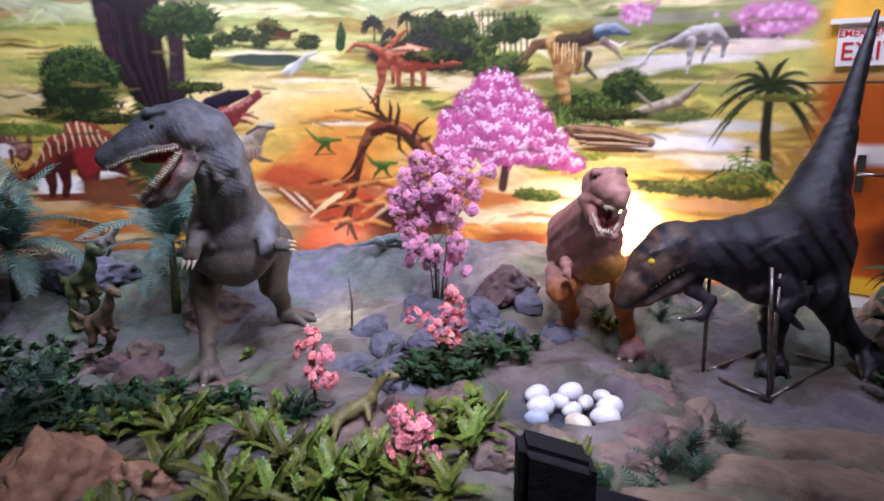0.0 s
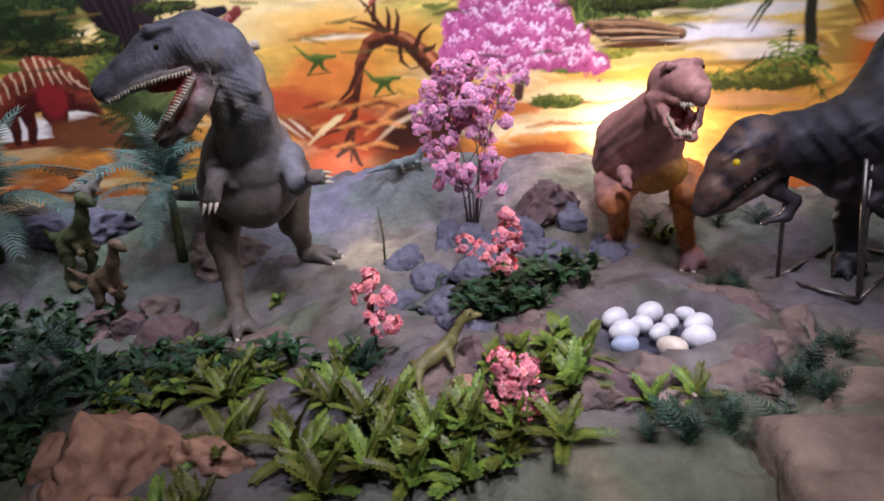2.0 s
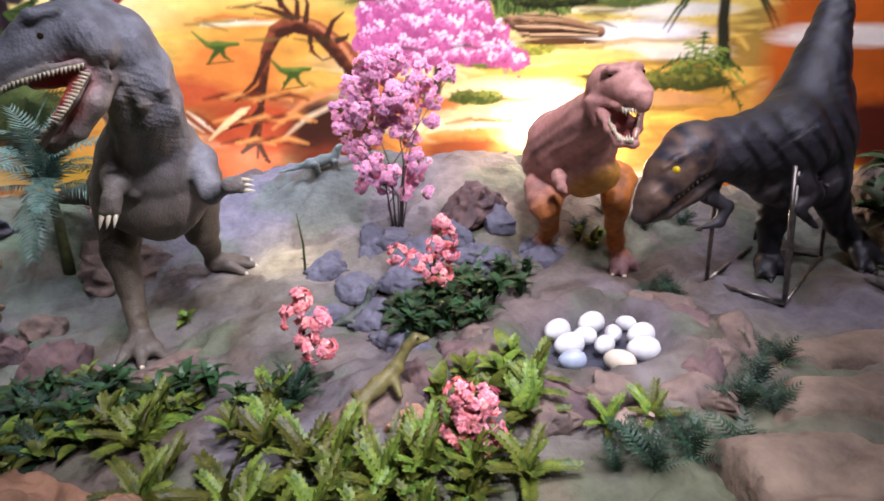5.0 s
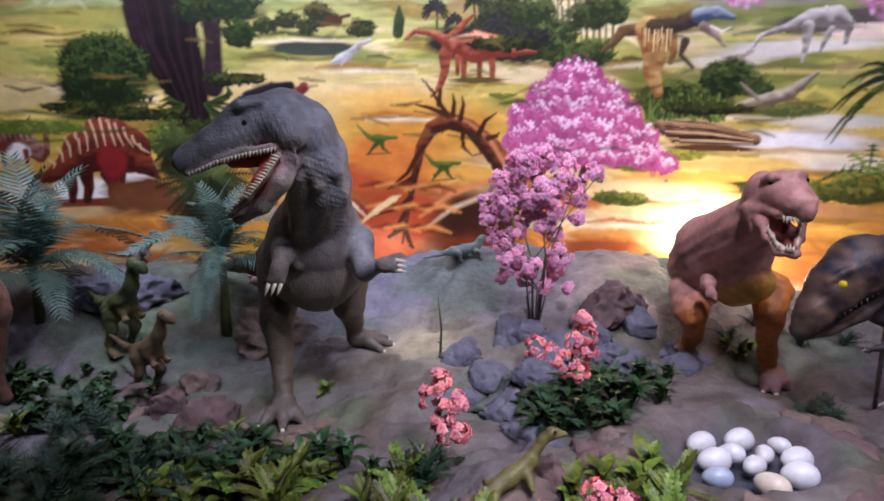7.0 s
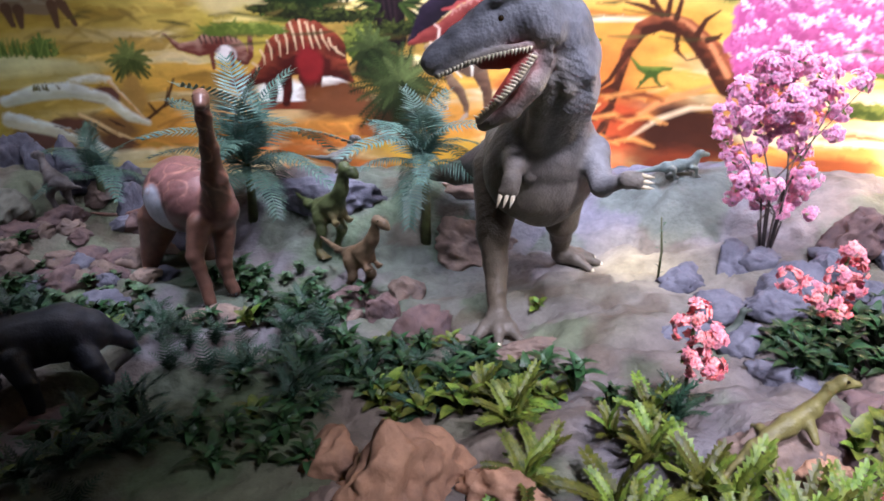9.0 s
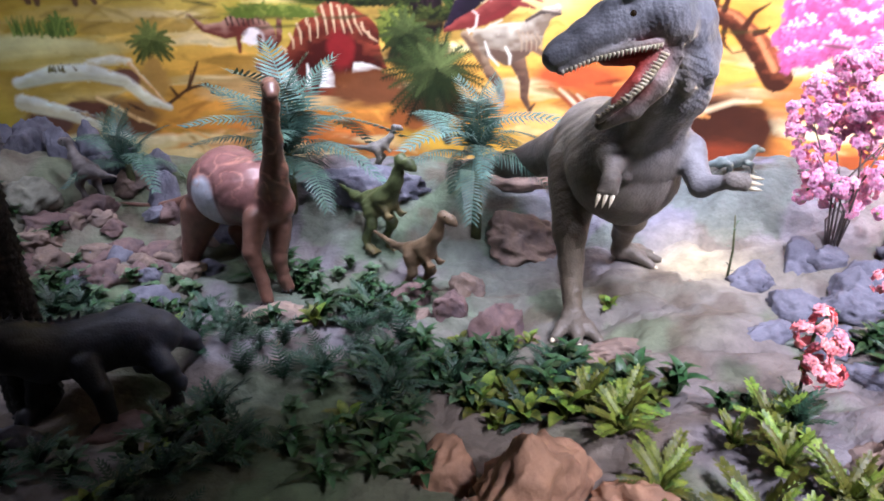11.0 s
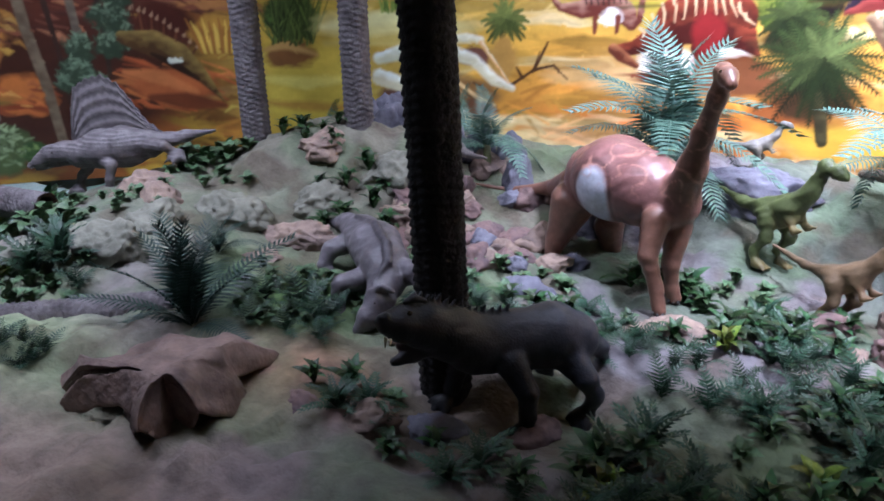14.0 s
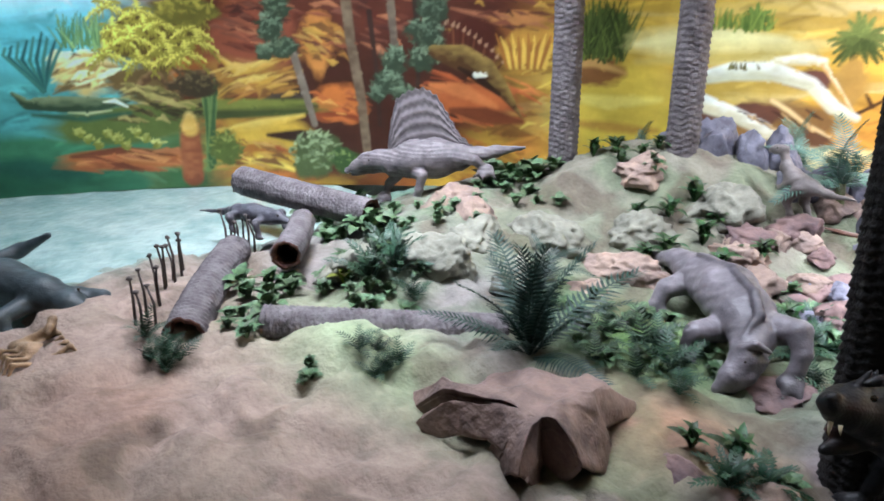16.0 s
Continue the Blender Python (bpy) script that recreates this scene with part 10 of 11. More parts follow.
def plant(kind, x, y, scale=1.0, z=None, n=None, tilt=(6, 50), label=""):
    cat, words, cnt = PLANT_WORDS[kind]
    e = thing(cat.replace(" ", "_") + ("_plant" if cat == "fern" else ""), x, y, (gz_at(x, y) if z is None else z) - 0.006, label or words, cat, kind + " plants")
    cnt = n or cnt
    for k in range(cnt):
        f = k / cnt
        yaw = k * 137.5 + prnd.uniform(-14, 14)
        t = tilt[0] + (tilt[1] - tilt[0]) * f + prnd.uniform(-6, 6)
        s = scale * prnd.uniform(0.75, 1.15)
        part("leaf" if kind in ("broad", "moss", "bright") else "frond", FRONDS[kind][k % 3], e, pose(0, 0, 0, 0, 0, yaw) @ pose(0, 0, 0, prnd.uniform(-12, 12), t - 72, 0) @ Matrix.Scale(s, 4))
    return e


def bed(kind, cx, cy, rx, ry, n, s0=0.8, s1=1.2):
    for k in range(n):
        r = math.sqrt((k + 0.5) / n)
        a = k * 2.39996 + prnd.uniform(-0.3, 0.3)
        sort = ("dark", "broad", "dark", "moss", "broad", "grassy", "dark", "bright", "broad")[k % 9] if kind == "dark" else kind
        plant(sort, cx + rx * r * math.cos(a), cy + ry * r * math.sin(a), prnd.uniform(s0, s1), tilt=prnd.choice(((-16, 22), (-12, 30), (-8, 42)) if kind == "boston" else ((-8, 40), (6, 52), (0, 64))))


# bright ferns along the front of the middle
bed("boston", -0.52, 1.90, 0.24, 0.17, 11)
bed("boston", -0.16, 1.87, 0.24, 0.10, 8)
bed("boston", -0.66, 2.22, 0.12, 0.12, 4, 0.7, 0.9)
bed("dark", -0.58, 2.42, 0.14, 0.14, 5, 0.7, 1.0)
bed("boston", 0.08, 2.12, 0.16, 0.10, 5, 0.7, 1.0)
bed("bright", 0.02, 2.20, 0.16, 0.10, 5)
bed("boston", -1.01, 1.70, 0.09, 0.07, 4, 0.8, 1.05)
plant("boston", -0.95, 2.05, 1.0)
plant("boston", -0.92, 2.16, 0.9)
plant("bright", -0.33, 1.55, 0.8)
# dark beds left of the middle
bed("dark", -1.28, 2.58, 0.36, 0.17, 17)
bed("broad", -1.05, 2.62, 0.30, 0.14, 8, 1.0, 1.3)
bed("dark", -1.80, 2.50, 0.34, 0.22, 15, 0.8, 1.3)
bed("broad", -1.62, 2.72, 0.30, 0.16, 9, 1.0, 1.3)
bed("grassy", -1.85, 2.72, 0.3, 0.2, 8, 1.0, 1.6)
bed("dark", -2.02, 3.08, 0.22, 0.20, 8, 0.9, 1.3)
bed("broad", -1.98, 3.15, 0.26, 0.22, 9, 1.0, 1.3)
bed("moss", -2.12, 3.38, 0.22, 0.18, 8, 1.0, 1.4)
bed("bright", -1.30, 2.46, 0.20, 0.10, 8, 0.9, 1.2)
bed("boston", -1.05, 2.40, 0.14, 0.08, 4, 0.8, 1.0)
bed("bright", -0.95, 2.56, 0.20, 0.06, 5, 0.7, 1.0)
bed("bright", -1.45, 2.88, 0.25, 0.06, 4, 0.6, 0.8)
bed("dark", -2.2, 2.2, 0.26, 0.16, 8, 0.8, 1.2)
bed("grassy", -2.35, 2.68, 0.25, 0.2, 7, 1.0, 1.5)
plant("bright", -0.98, 3.2, 0.7)
# clump under the pink flowers
bed("broad", 0.02, 2.78, 0.20, 0.20, 14, 1.0, 1.35)
bed("broad", 0.28, 3.0, 0.18, 0.16, 9, 0.9, 1.25)
bed("dark", -0.12, 2.78, 0.1, 0.12, 4)
# sprigs at the right
bed("grassy", 0.42, 1.82, 0.26, 0.07, 8, 0.9, 1.3)
bed("grassy", 0.80, 1.98, 0.10, 0.09, 5, 0.9, 1.3)
bed("grassy", 1.0, 2.2, 0.07, 0.06, 3, 0.8, 1.1)
bed("boston", 0.40, 1.98, 0.10, 0.05, 2, 0.6, 0.8)
bed("grassy", 1.08, 3.35, 0.3, 0.15, 6, 1.0, 1.4)
bed("bright", 0.86, 3.28, 0.1, 0.06, 3, 0.8, 1.0)
bed("grassy", 0.92, 2.74, 0.1, 0.08, 4, 0.9, 1.2)
for k in range(11):
    x, y, zz = 2.22 + 0.17 * math.cos(k * 2.4), 2.74 + 0.14 * math.sin(k * 2.4), 0.36 + 0.075 * (k % 5)
    e = plant("broad", x, y, 2.3, zz, 16, (0, 80), "bushy blue-green plastic shrub with pointed leaves beside the raptor")
    part("stem", mesh_from("stem", *tube([(0, 0, gz_at(x, y) - zz - 0.02), (0.01, 0, (gz_at(x, y) - zz) * 0.4), (0, 0, 0.01)], [0.012, 0.01, 0.008], 6), M_STEM), e)
bed("dark", 1.95, 2.5, 0.2, 0.12, 6, 1.0, 1.4)
# cycads on the bank
def cycad(x, y, z, s, n, label=""):
    e = plant("teal", x, y, s, z, n, (-20, 96), label)
    drop_ = z - gz_at(x, y) + 0.03
    part("trunk", mesh_from("trunk", *tube([(0, 0, -drop_), (0.005, 0, -drop_ * 0.4), (0, 0, 0.02)], [0.03, 0.024, 0.018], 8), M_STEM), e)


cycad(-1.60, 3.88, 0.69, 1.15, 16, "blue-green plastic cycad between boulders beside the theropod")
cycad(-2.60, 3.94, 0.63, 1.5, 20, "tall blue-green plastic cycad behind the sauropod")
cycad(-3.50, 3.90, 0.54, 0.95, 10)
cycad(-3.80, 4.25, 0.5, 0.7, 8)
cycad(-4.56, 3.98, 0.44, 0.6, 8)
# dark palm by the log and plants of the far end
plant("spear", -3.95, 2.21, 1.02, None, 15, (-24, 62), "dark green plastic palm with spiky fronds beside the log")
plant("deep", -4.2, 2.62, 0.6, n=9)
bed("moss", -3.72, 2.56, 0.30, 0.26, 26, 0.8, 1.2)
bed("grassy", -3.60, 2.42, 0.24, 0.16, 8, 1.0, 1.5)
bed("moss", -5.22, 2.42, 0.24, 0.12, 9, 1.3, 1.7)
bed("moss", -5.0, 2.72, 0.35, 0.22, 12)
bed("moss", -5.02, 1.80, 0.16, 0.14, 7, 1.3, 1.8)
bed("moss", -4.86, 1.60, 0.12, 0.10, 6)
bed("moss", -4.70, 2.05, 0.3, 0.12, 11)
bed("dark", -4.70, 2.18, 0.32, 0.14, 8, 0.9, 1.3)
bed("moss", -5.0, 3.42, 0.24, 0.12, 9, 1.5, 2.0)
bed("moss", -4.75, 3.15, 0.3, 0.12, 5)
bed("moss", -4.95, 3.30, 0.2, 0.10, 6, 1.3, 1.7)
bed("broad", -4.42, 3.62, 0.25, 0.12, 6)
bed("grassy", -4.88, 1.29, 0.12, 0.07, 6, 0.8, 1.1)
bed("grassy", -4.24, 1.76, 0.09, 0.06, 5, 0.8, 1.1)
bed("moss", -4.40, 1.58, 0.05, 0.04, 3, 0.6, 0.8)
bed("broad", -5.75, 2.75, 0.3, 0.15, 8, 1.1, 1.5)
bed("moss", -6.15, 2.62, 0.3, 0.16, 9, 1.0, 1.5)
bed("dark", -3.15, 2.12, 0.18, 0.12, 6, 0.8, 1.1)
bed("dark", -2.75, 2.02, 0.25, 0.12, 6, 0.7, 1.0)
bed("moss", -3.45, 3.15, 0.25, 0.2, 9)
bed("moss", -3.05, 3.15, 0.25, 0.25, 9)
bed("broad", -2.9, 2.85, 0.2, 0.15, 5)
bed("dark", -5.45, 2.62, 0.2, 0.1, 4)

# growth round the sauropod and the dark reptile
bed("dark", -2.62, 2.92, 0.30, 0.16, 9, 0.8, 1.2)
bed("grassy", -2.95, 2.75, 0.30, 0.16, 8, 1.0, 1.5)
bed("broad", -2.40, 3.38, 0.22, 0.16, 7, 0.9, 1.3)
bed("dark", -3.30, 3.0, 0.26, 0.14, 7, 0.8, 1.2)
bed("broad", -3.95, 3.35, 0.35, 0.22, 9, 0.9, 1.3)
bed("dark", -2.35, 2.02, 0.30, 0.18, 9, 0.8, 1.2)
bed("broad", -1.75, 2.18, 0.30, 0.14, 8, 1.0, 1.3)
# flowers
PETAL_S = material("salmon_petals", lin(236, 110, 126), lin(255, 196, 196), 60, 0.55, 0.1, vary=0.3)
PETAL_P = material("pink_petals", lin(230, 104, 170), lin(255, 224, 240), 60, 0.55, 0.1, vary=0.3)


def floret_mesh(r, mat, seed):
    rs = random.Random(seed)
    vs, fs = [Vector((0, 0, 0))], []
    for ring, (cnt, up, rad) in enumerate(((6, -0.1, 1.0), (6, 0.45, 0.85), (4, 0.9, 0.5))):
        for k in range(cnt):
            a = 2 * math.pi * (k + 0.5 * ring) / cnt + rs.uniform(-0.2, 0.2)
            d = Vector((math.cos(a), math.sin(a), up)).normalized() * r * rad * rs.uniform(0.85, 1.15)
            s = Vector((-math.sin(a), math.cos(a), 0)) * r * 0.42
            o = len(vs)
            b = Vector((0, 0, r * 0.2 * up))
            vs += [b + d * 0.6 + s, b + d * 1.05, b + d * 0.6 - s, b + d * 0.65 + Vector((0, 0, r * 0.14))]
            fs += [(0, o, o + 3), (o, o + 1, o + 3), (o + 1, o + 2, o + 3), (o + 2, 0, o + 3)]
    return mesh_from("floret", vs, fs, mat, False)


FL_S = [floret_mesh(0.027, PETAL_S, k) for k in range(3)]
FL_P = [floret_mesh(0.026, PETAL_P, 5 + k) for k in range(3)]


def flower_stalk(x, y, z, lumps, stem_pts, label, n=16):
    g = gz_at(x, y) - 0.01
    e = thing("flower_stalk", x, y, g, label, "flower", "salmon flowers")
    pts = [(0, 0, 0)] + [(p[0] - x, p[1] - y, p[2] - g) for p in stem_pts]
    part("stem", mesh_from("stem", *tube(pts, [0.006] * len(pts), 6), M_STEM), e)
    for cx, cy, cz, rr in lumps:
        for k in range(n):
            v = Vector((prnd.gauss(0, 1), prnd.gauss(0, 1), prnd.gauss(0, 1))).normalized() * rr * prnd.uniform(0.55, 1.0)
            q = v.to_track_quat("Z", "Y").to_matrix().to_4x4()
            part("floret", FL_S[k % 3], e, Matrix.Translation(Vector((cx - x, cy - y, cz - g)) + v * 1.15) @ q @ Matrix.Scale(prnd.uniform(0.55, 0.8), 4))
    for k in range(5):
        part("leaf", FRONDS["bright"][k % 3], e, Matrix.Translation(pts[len(pts) // 2]) @ pose(0, 0, 0, 0, -20, 72 * k + 20) @ Matrix.Scale(0.55, 4))


flower_stalk(-0.50, 2.46, 0.25, [(-0.50, 2.43, 0.62, 0.032), (-0.52, 2.43, 0.565, 0.045), (-0.45, 2.43, 0.545, 0.035), (-0.49, 2.43, 0.50, 0.035), (-0.475, 2.43, 0.455, 0.045), (-0.44, 2.43, 0.45, 0.032)],
             [(-0.5, 2.46, 0.45), (-0.5, 2.45, 0.6)], "salmon-pink artificial flower stalk rising from green leaves", 15)
flower_stalk(0.0, 2.88, 0.28, [(0.05, 2.88, 0.665, 0.035), (0.06, 2.88, 0.61, 0.04), (0.02, 2.88, 0.57, 0.042), (0.07, 2.88, 0.545, 0.035), (-0.05, 2.88, 0.525, 0.042), (-0.13, 2.88, 0.555, 0.038), (0.0, 2.88, 0.485, 0.045), (0.045, 2.88, 0.455, 0.036)],
             [(0.0, 2.88, 0.45), (0.04, 2.88, 0.65)], "salmon-pink artificial flower stalk above a dark leafy clump", 15)
flower_stalk(-0.10, 1.96, 0.26, [(-0.13, 1.93, 0.545, 0.035), (-0.10, 1.93, 0.50, 0.042), (-0.055, 1.93, 0.51, 0.035), (-0.11, 1.93, 0.455, 0.045), (-0.06, 1.93, 0.44, 0.04), (-0.14, 1.93, 0.42, 0.032), (-0.075, 1.93, 0.385, 0.035), (-0.04, 1.93, 0.40, 0.03), (-0.08, 1.93, 0.345, 0.025)],
             [(-0.10, 1.95, 0.4), (-0.11, 1.94, 0.52)], "salmon-pink artificial flower stalk among bright ferns", 15)

# blossom bush
bx, by = -0.02, 3.58
bg = gz_at(bx, by) - 0.01
e = thing("blossom_bush", bx, by, bg, "artificial bush covered with pink blossom on thin grey stems", "bush")
twig = material("grey_twig", lin(110, 100, 96), lin(74, 66, 64), 30, 0.8, 0.3)
tips = []
for k in range(9):
    a = k * 2.4
    top = Vector(((-0.15, 0.09, -0.16, 0.08, -0.2, 0.16, -0.13, 0.26, 0.0)[k], 0.05 * math.sin(a), (0.72, 0.70, 0.84, 0.86, 1.0, 1.07, 1.1, 1.13, 1.16)[k] - bg))
    pts = [(0.02 * math.cos(a), 0.02 * math.sin(a), 0), (0.05 * math.cos(a), 0.04 * math.sin(a), top.z * 0.45), tuple(top)]
    part("branch", mesh_from("branch", *tube(pts, [0.005, 0.004, 0.002], 6), twig), e)
    tips.append(top)
lumps = [(-0.094, 1.187, 0.055), (-0.002, 1.160, 0.052), (-0.144, 1.083, 0.066), (0.014, 1.056, 0.076), (0.158, 1.068, 0.066), (-0.221, 0.999, 0.042), (0.268, 1.134, 0.040), (-0.129, 0.982, 0.066), (0.069, 0.981, 0.068), (0.183, 0.935, 0.030),
         (-0.225, 0.908, 0.050), (-0.165, 0.810, 0.052), (0.088, 0.841, 0.040), (0.104, 0.759, 0.050), (-0.136, 0.714, 0.054), (-0.054, 0.649, 0.048), (0.094, 0.676, 0.050), (0.146, 0.600, 0.022), (-0.162, 0.645, 0.026), (-0.029, 0.710, 0.044), (-0.05, 1.04, 0.05)]
lumps += [(-0.08, 1.12, 0.05), (0.09, 1.10, 0.05), (-0.02, 0.95, 0.05), (0.03, 0.88, 0.035), (-0.10, 0.87, 0.04), (0.06, 0.60, 0.03), (-0.09, 0.76, 0.04), (0.02, 1.22, 0.05), (0.13, 1.17, 0.05), (0.20, 1.02, 0.035)]
for cx, cz, rr in lumps:
    rr *= 1.15
    cy = prnd.uniform(-0.06, 0.06)
    for k in range(int(8 + 6500 * rr * rr)):
        v = Vector((prnd.gauss(0, 1), prnd.gauss(0, 1), prnd.gauss(0, 1))).normalized() * rr * prnd.uniform(0.5, 1.1)
        q = (v + Vector((0, -0.02, 0.01))).to_track_quat("Z", "Y").to_matrix().to_4x4()
        part("floret", FL_P[k % 3], e, Matrix.Translation(Vector((cx, cy, cz - bg)) + v) @ q @ Matrix.Scale(prnd.uniform(0.6, 0.95), 4))
    for k in range(3):
        part("leaf", FRONDS["bright"][k], e, Matrix.Translation(Vector((cx, cy, cz - bg - rr * 0.4))) @ pose(0, 0, 0, 0, prnd.uniform(-40, 20), prnd.uniform(0, 360)) @ Matrix.Scale(0.45, 4))

# thin bare sprig standing on the sand
e = thing("sprig", -0.48, 3.40, gz_at(-0.48, 3.40) - 0.01, "thin green artificial sprig standing in sand", "plant")
part("stem", mesh_from("stem", *tube([(0, 0, 0), (0.005, 0, 0.15), (-0.01, 0, 0.30)], [0.006, 0.005, 0.003], 6), M_STEM), e)
for k in range(9):
    part("leaf", FRONDS["broad"][k % 3], e, pose(0, 0, 0.04 + 0.027 * k, 0, -30, 137 * k) @ Matrix.Scale(0.3, 4))

# seed-head reeds by the pool
REED = material("dry_reed", lin(86, 78, 74), lin(52, 48, 50), 40, 0.8, 0.3)
for k in range(19):
    if k < 12:
        x, y = -5.08 - 0.042 * k + 0.02 * math.sin(k * 4), 1.29 + 0.036 * k + 0.02 * math.cos(k * 3)
    else:
        x, y = -5.62 + 0.05 * (k - 12) * math.sin(k), 1.95 + 0.03 * (k - 12)
    hgt = 0.16 + 0.06 * abs(math.sin(k * 1.7))
    e = thing("reed", x, y, gz_at(x, y) - 0.01, "thin dark dry reed with a small seed head", "reed", "reeds by the pool")
    stalk = part("stem", mesh_from("stem", *tube([(0, 0, 0), (0.01 * math.sin(k), 0.006, hgt * 0.6), (0.03 * math.sin(k * 2), 0.0, hgt)], [0.007, 0.0055, 0.004], 6), REED), e)
    part("seed_head", rock_mesh("seed_head", 0.012, 0.012, 0.009, 900 + k, REED, 0.5, 0, 1), stalk, pose(0.03 * math.sin(k * 2), 0, hgt))

# eggs in the nest
EGG = material("egg_shell", lin(226, 226, 222), lin(198, 200, 204), 14, 0.32, 0.08, 60, vary=0.1, spec=0.5)
EGG_B = material("egg_blue_grey", lin(176, 188, 204), lin(150, 162, 180), 14, 0.32, 0.08, 60, spec=0.5)
EGG_C = material("egg_cream", lin(224, 214, 192), lin(200, 188, 164), 14, 0.32, 0.08, 60, spec=0.5)


def egg_mesh(a, b, mat):
    vs, fs = [], []
    n, m = 20, 14
    for j in range(m + 1):
        t = math.pi * j / m
        for k in range(n):
            p = 2 * math.pi * k / n
            w = b * math.sin(t) * (1 + 0.14 * math.cos(t))
            vs.append((a * math.cos(t), w * math.cos(p), w * math.sin(p)))
    for j in range(m):
        for k in range(n):
            fs.append((j * n + k, j * n + (k + 1) % n, (j + 1) * n + (k + 1) % n, (j + 1) * n + k))
    return mesh_from("egg", vs, fs, mat)


E1, E2, E3 = egg_mesh(0.053, 0.040, EGG), egg_mesh(0.050, 0.036, EGG_B), egg_mesh(0.056, 0.040, EGG_C)
for k, (x, y, yaw, m, s) in enumerate(((0.385, 2.54, 20, E1, 1.0), (0.385, 2.43, 5, E1, 1.05), (0.355, 2.33, -10, E2, 0.95), (0.525, 2.56, 15, E1, 1.02), (0.465, 2.475, -40, E1, 0.8), (0.500, 2.395, 30, E1, 0.8),
                                       (0.565, 2.46, 60, E1, 0.75), (0.645, 2.52, -40, E1, 0.72), (0.655, 2.43, 10, E1, 1.02), (0.615, 2.335, -15, E1, 1.08), (0.50, 2.28, -50, E3, 1.0))):
    thing("egg", x, y, 0.338, "blue-grey egg lying in the stone nest" if m is E2 else "cream egg lying in the stone nest" if m is E3 else "large smooth white egg lying in the stone nest", "egg", "eggs in the nest", data=m, rz=yaw, scale=s)

# welded stand under the raptor
STEEL = material("bare_steel", lin(150, 146, 138), lin(96, 92, 86), 30, 0.35, 0.1, metal=0.9)
e = thing("display_stand", 1.42, 2.75, 0.32, "bare welded steel rod stand under the raptor", "stand")
fl, fr, br, bl = Vector((1.17, 2.82, 0.315)), Vector((1.335, 2.55, 0.315)), Vector((1.78, 2.88, 0.33)), Vector((1.60, 3.1, 0.33))
o = Vector((1.42, 2.75, 0.32))
for a, b in ((fl, fr), (fr, br), (br, bl), (bl, fl), (fl, Vector((1.15, 2.80, 0.84))), (fr, Vector((1.30, 2.57, 0.86))), (fr + Vector((0.02, 0.02, 0)), Vector((1.36, 2.62, 0.84))), (br, Vector((1.72, 2.86, 0.78))), (bl, Vector((1.58, 3.04, 0.85)))):
    part("rod", mesh_from("rod", *tube([a - o, b - o], [0.009, 0.009], 8), STEEL), e)

# lizard on its rock
LZ = lin(116, 110, 64)
caps = chain([(-0.47, 2.05, 0.36), (-0.40, 2.10, 0.42), (-0.31, 2.16, 0.455), (-0.25, 2.19, 0.485)], [0.006, 0.015, 0.025, 0.020], LZ)
caps += chain([(-0.25, 2.19, 0.485), (-0.215, 2.20, 0.545), (-0.19, 2.20, 0.565), (-0.155, 2.20, 0.562)], [0.018, 0.012, 0.014, 0.007], LZ)
for f, l in (((-0.27, 2.19, 0.47), (-0.25, 2.13, 0.43)), ((-0.27, 2.19, 0.47), (-0.24, 2.24, 0.44)), ((-0.36, 2.13, 0.43), (-0.36, 2.06, 0.40)), ((-0.36, 2.13, 0.43), (-0.38, 2.19, 0.42))):
    caps += chain([f, tuple((Vector(f) + Vector(l)) / 2 + Vector((0, 0, 0.008))), l], [0.016, 0.011, 0.008], LZ)
caps += chain([(-0.47, 2.05, 0.36), (-0.55, 2.02, 0.33), (-0.60, 2.05, 0.31)], [0.008, 0.005, 0.003], LZ)
statue("lizard_model", (-0.32, 2.15, 0.40), caps, hide_fine, "olive-yellow lizard figure raising its head on a rock", "lizard model", blend=0.014, h=0.005, eyes=[ball((-0.185, 2.183, 0.575), 0.004)], pattern=grey_pattern)

# scorpion-like arthropod at the pool's edge
SC = lin(158, 132, 104)
cx, cy, cz = -5.20, 0.97, 0.155
caps = chain([(cx - 0.09, cy - 0.03, cz + 0.04), (cx + 0.02, cy, cz + 0.045), (cx + 0.10, cy + 0.03, cz + 0.035)], [0.03, 0.045, 0.03], SC)
caps += chain([(cx - 0.09, cy - 0.03, cz + 0.04), (cx - 0.04, cy + 0.08, cz + 0.10), (cx + 0.02, cy + 0.08, cz + 0.16), (cx + 0.05, cy + 0.05, cz + 0.13)], [0.022, 0.016, 0.014, 0.012], SC)
for k in range(4):
    for s in (-1, 1):
        b = Vector((cx - 0.05 + 0.045 * k, cy, cz + 0.04))
        caps += chain([tuple(b), tuple(b + Vector((0.04, s * 0.09, 0.05))), tuple(b + Vector((0.06, s * 0.14, -0.035)))], [0.009, 0.007, 0.004], SC)
for s in (-1, 1):
    caps += chain([(cx + 0.1, cy + 0.03, cz + 0.03), (cx + 0.15, cy + 0.03 + s * 0.07, cz + 0.04), (cx + 0.2, cy + 0.03 + s * 0.05, cz + 0.02)], [0.012, 0.014, 0.012], SC)
statue("arthropod_model", (cx, cy, cz), caps, hide_fine, "tan scorpion-like arthropod figure on the sand", "animal model", blend=0.012, h=0.006, pattern=grey_pattern)

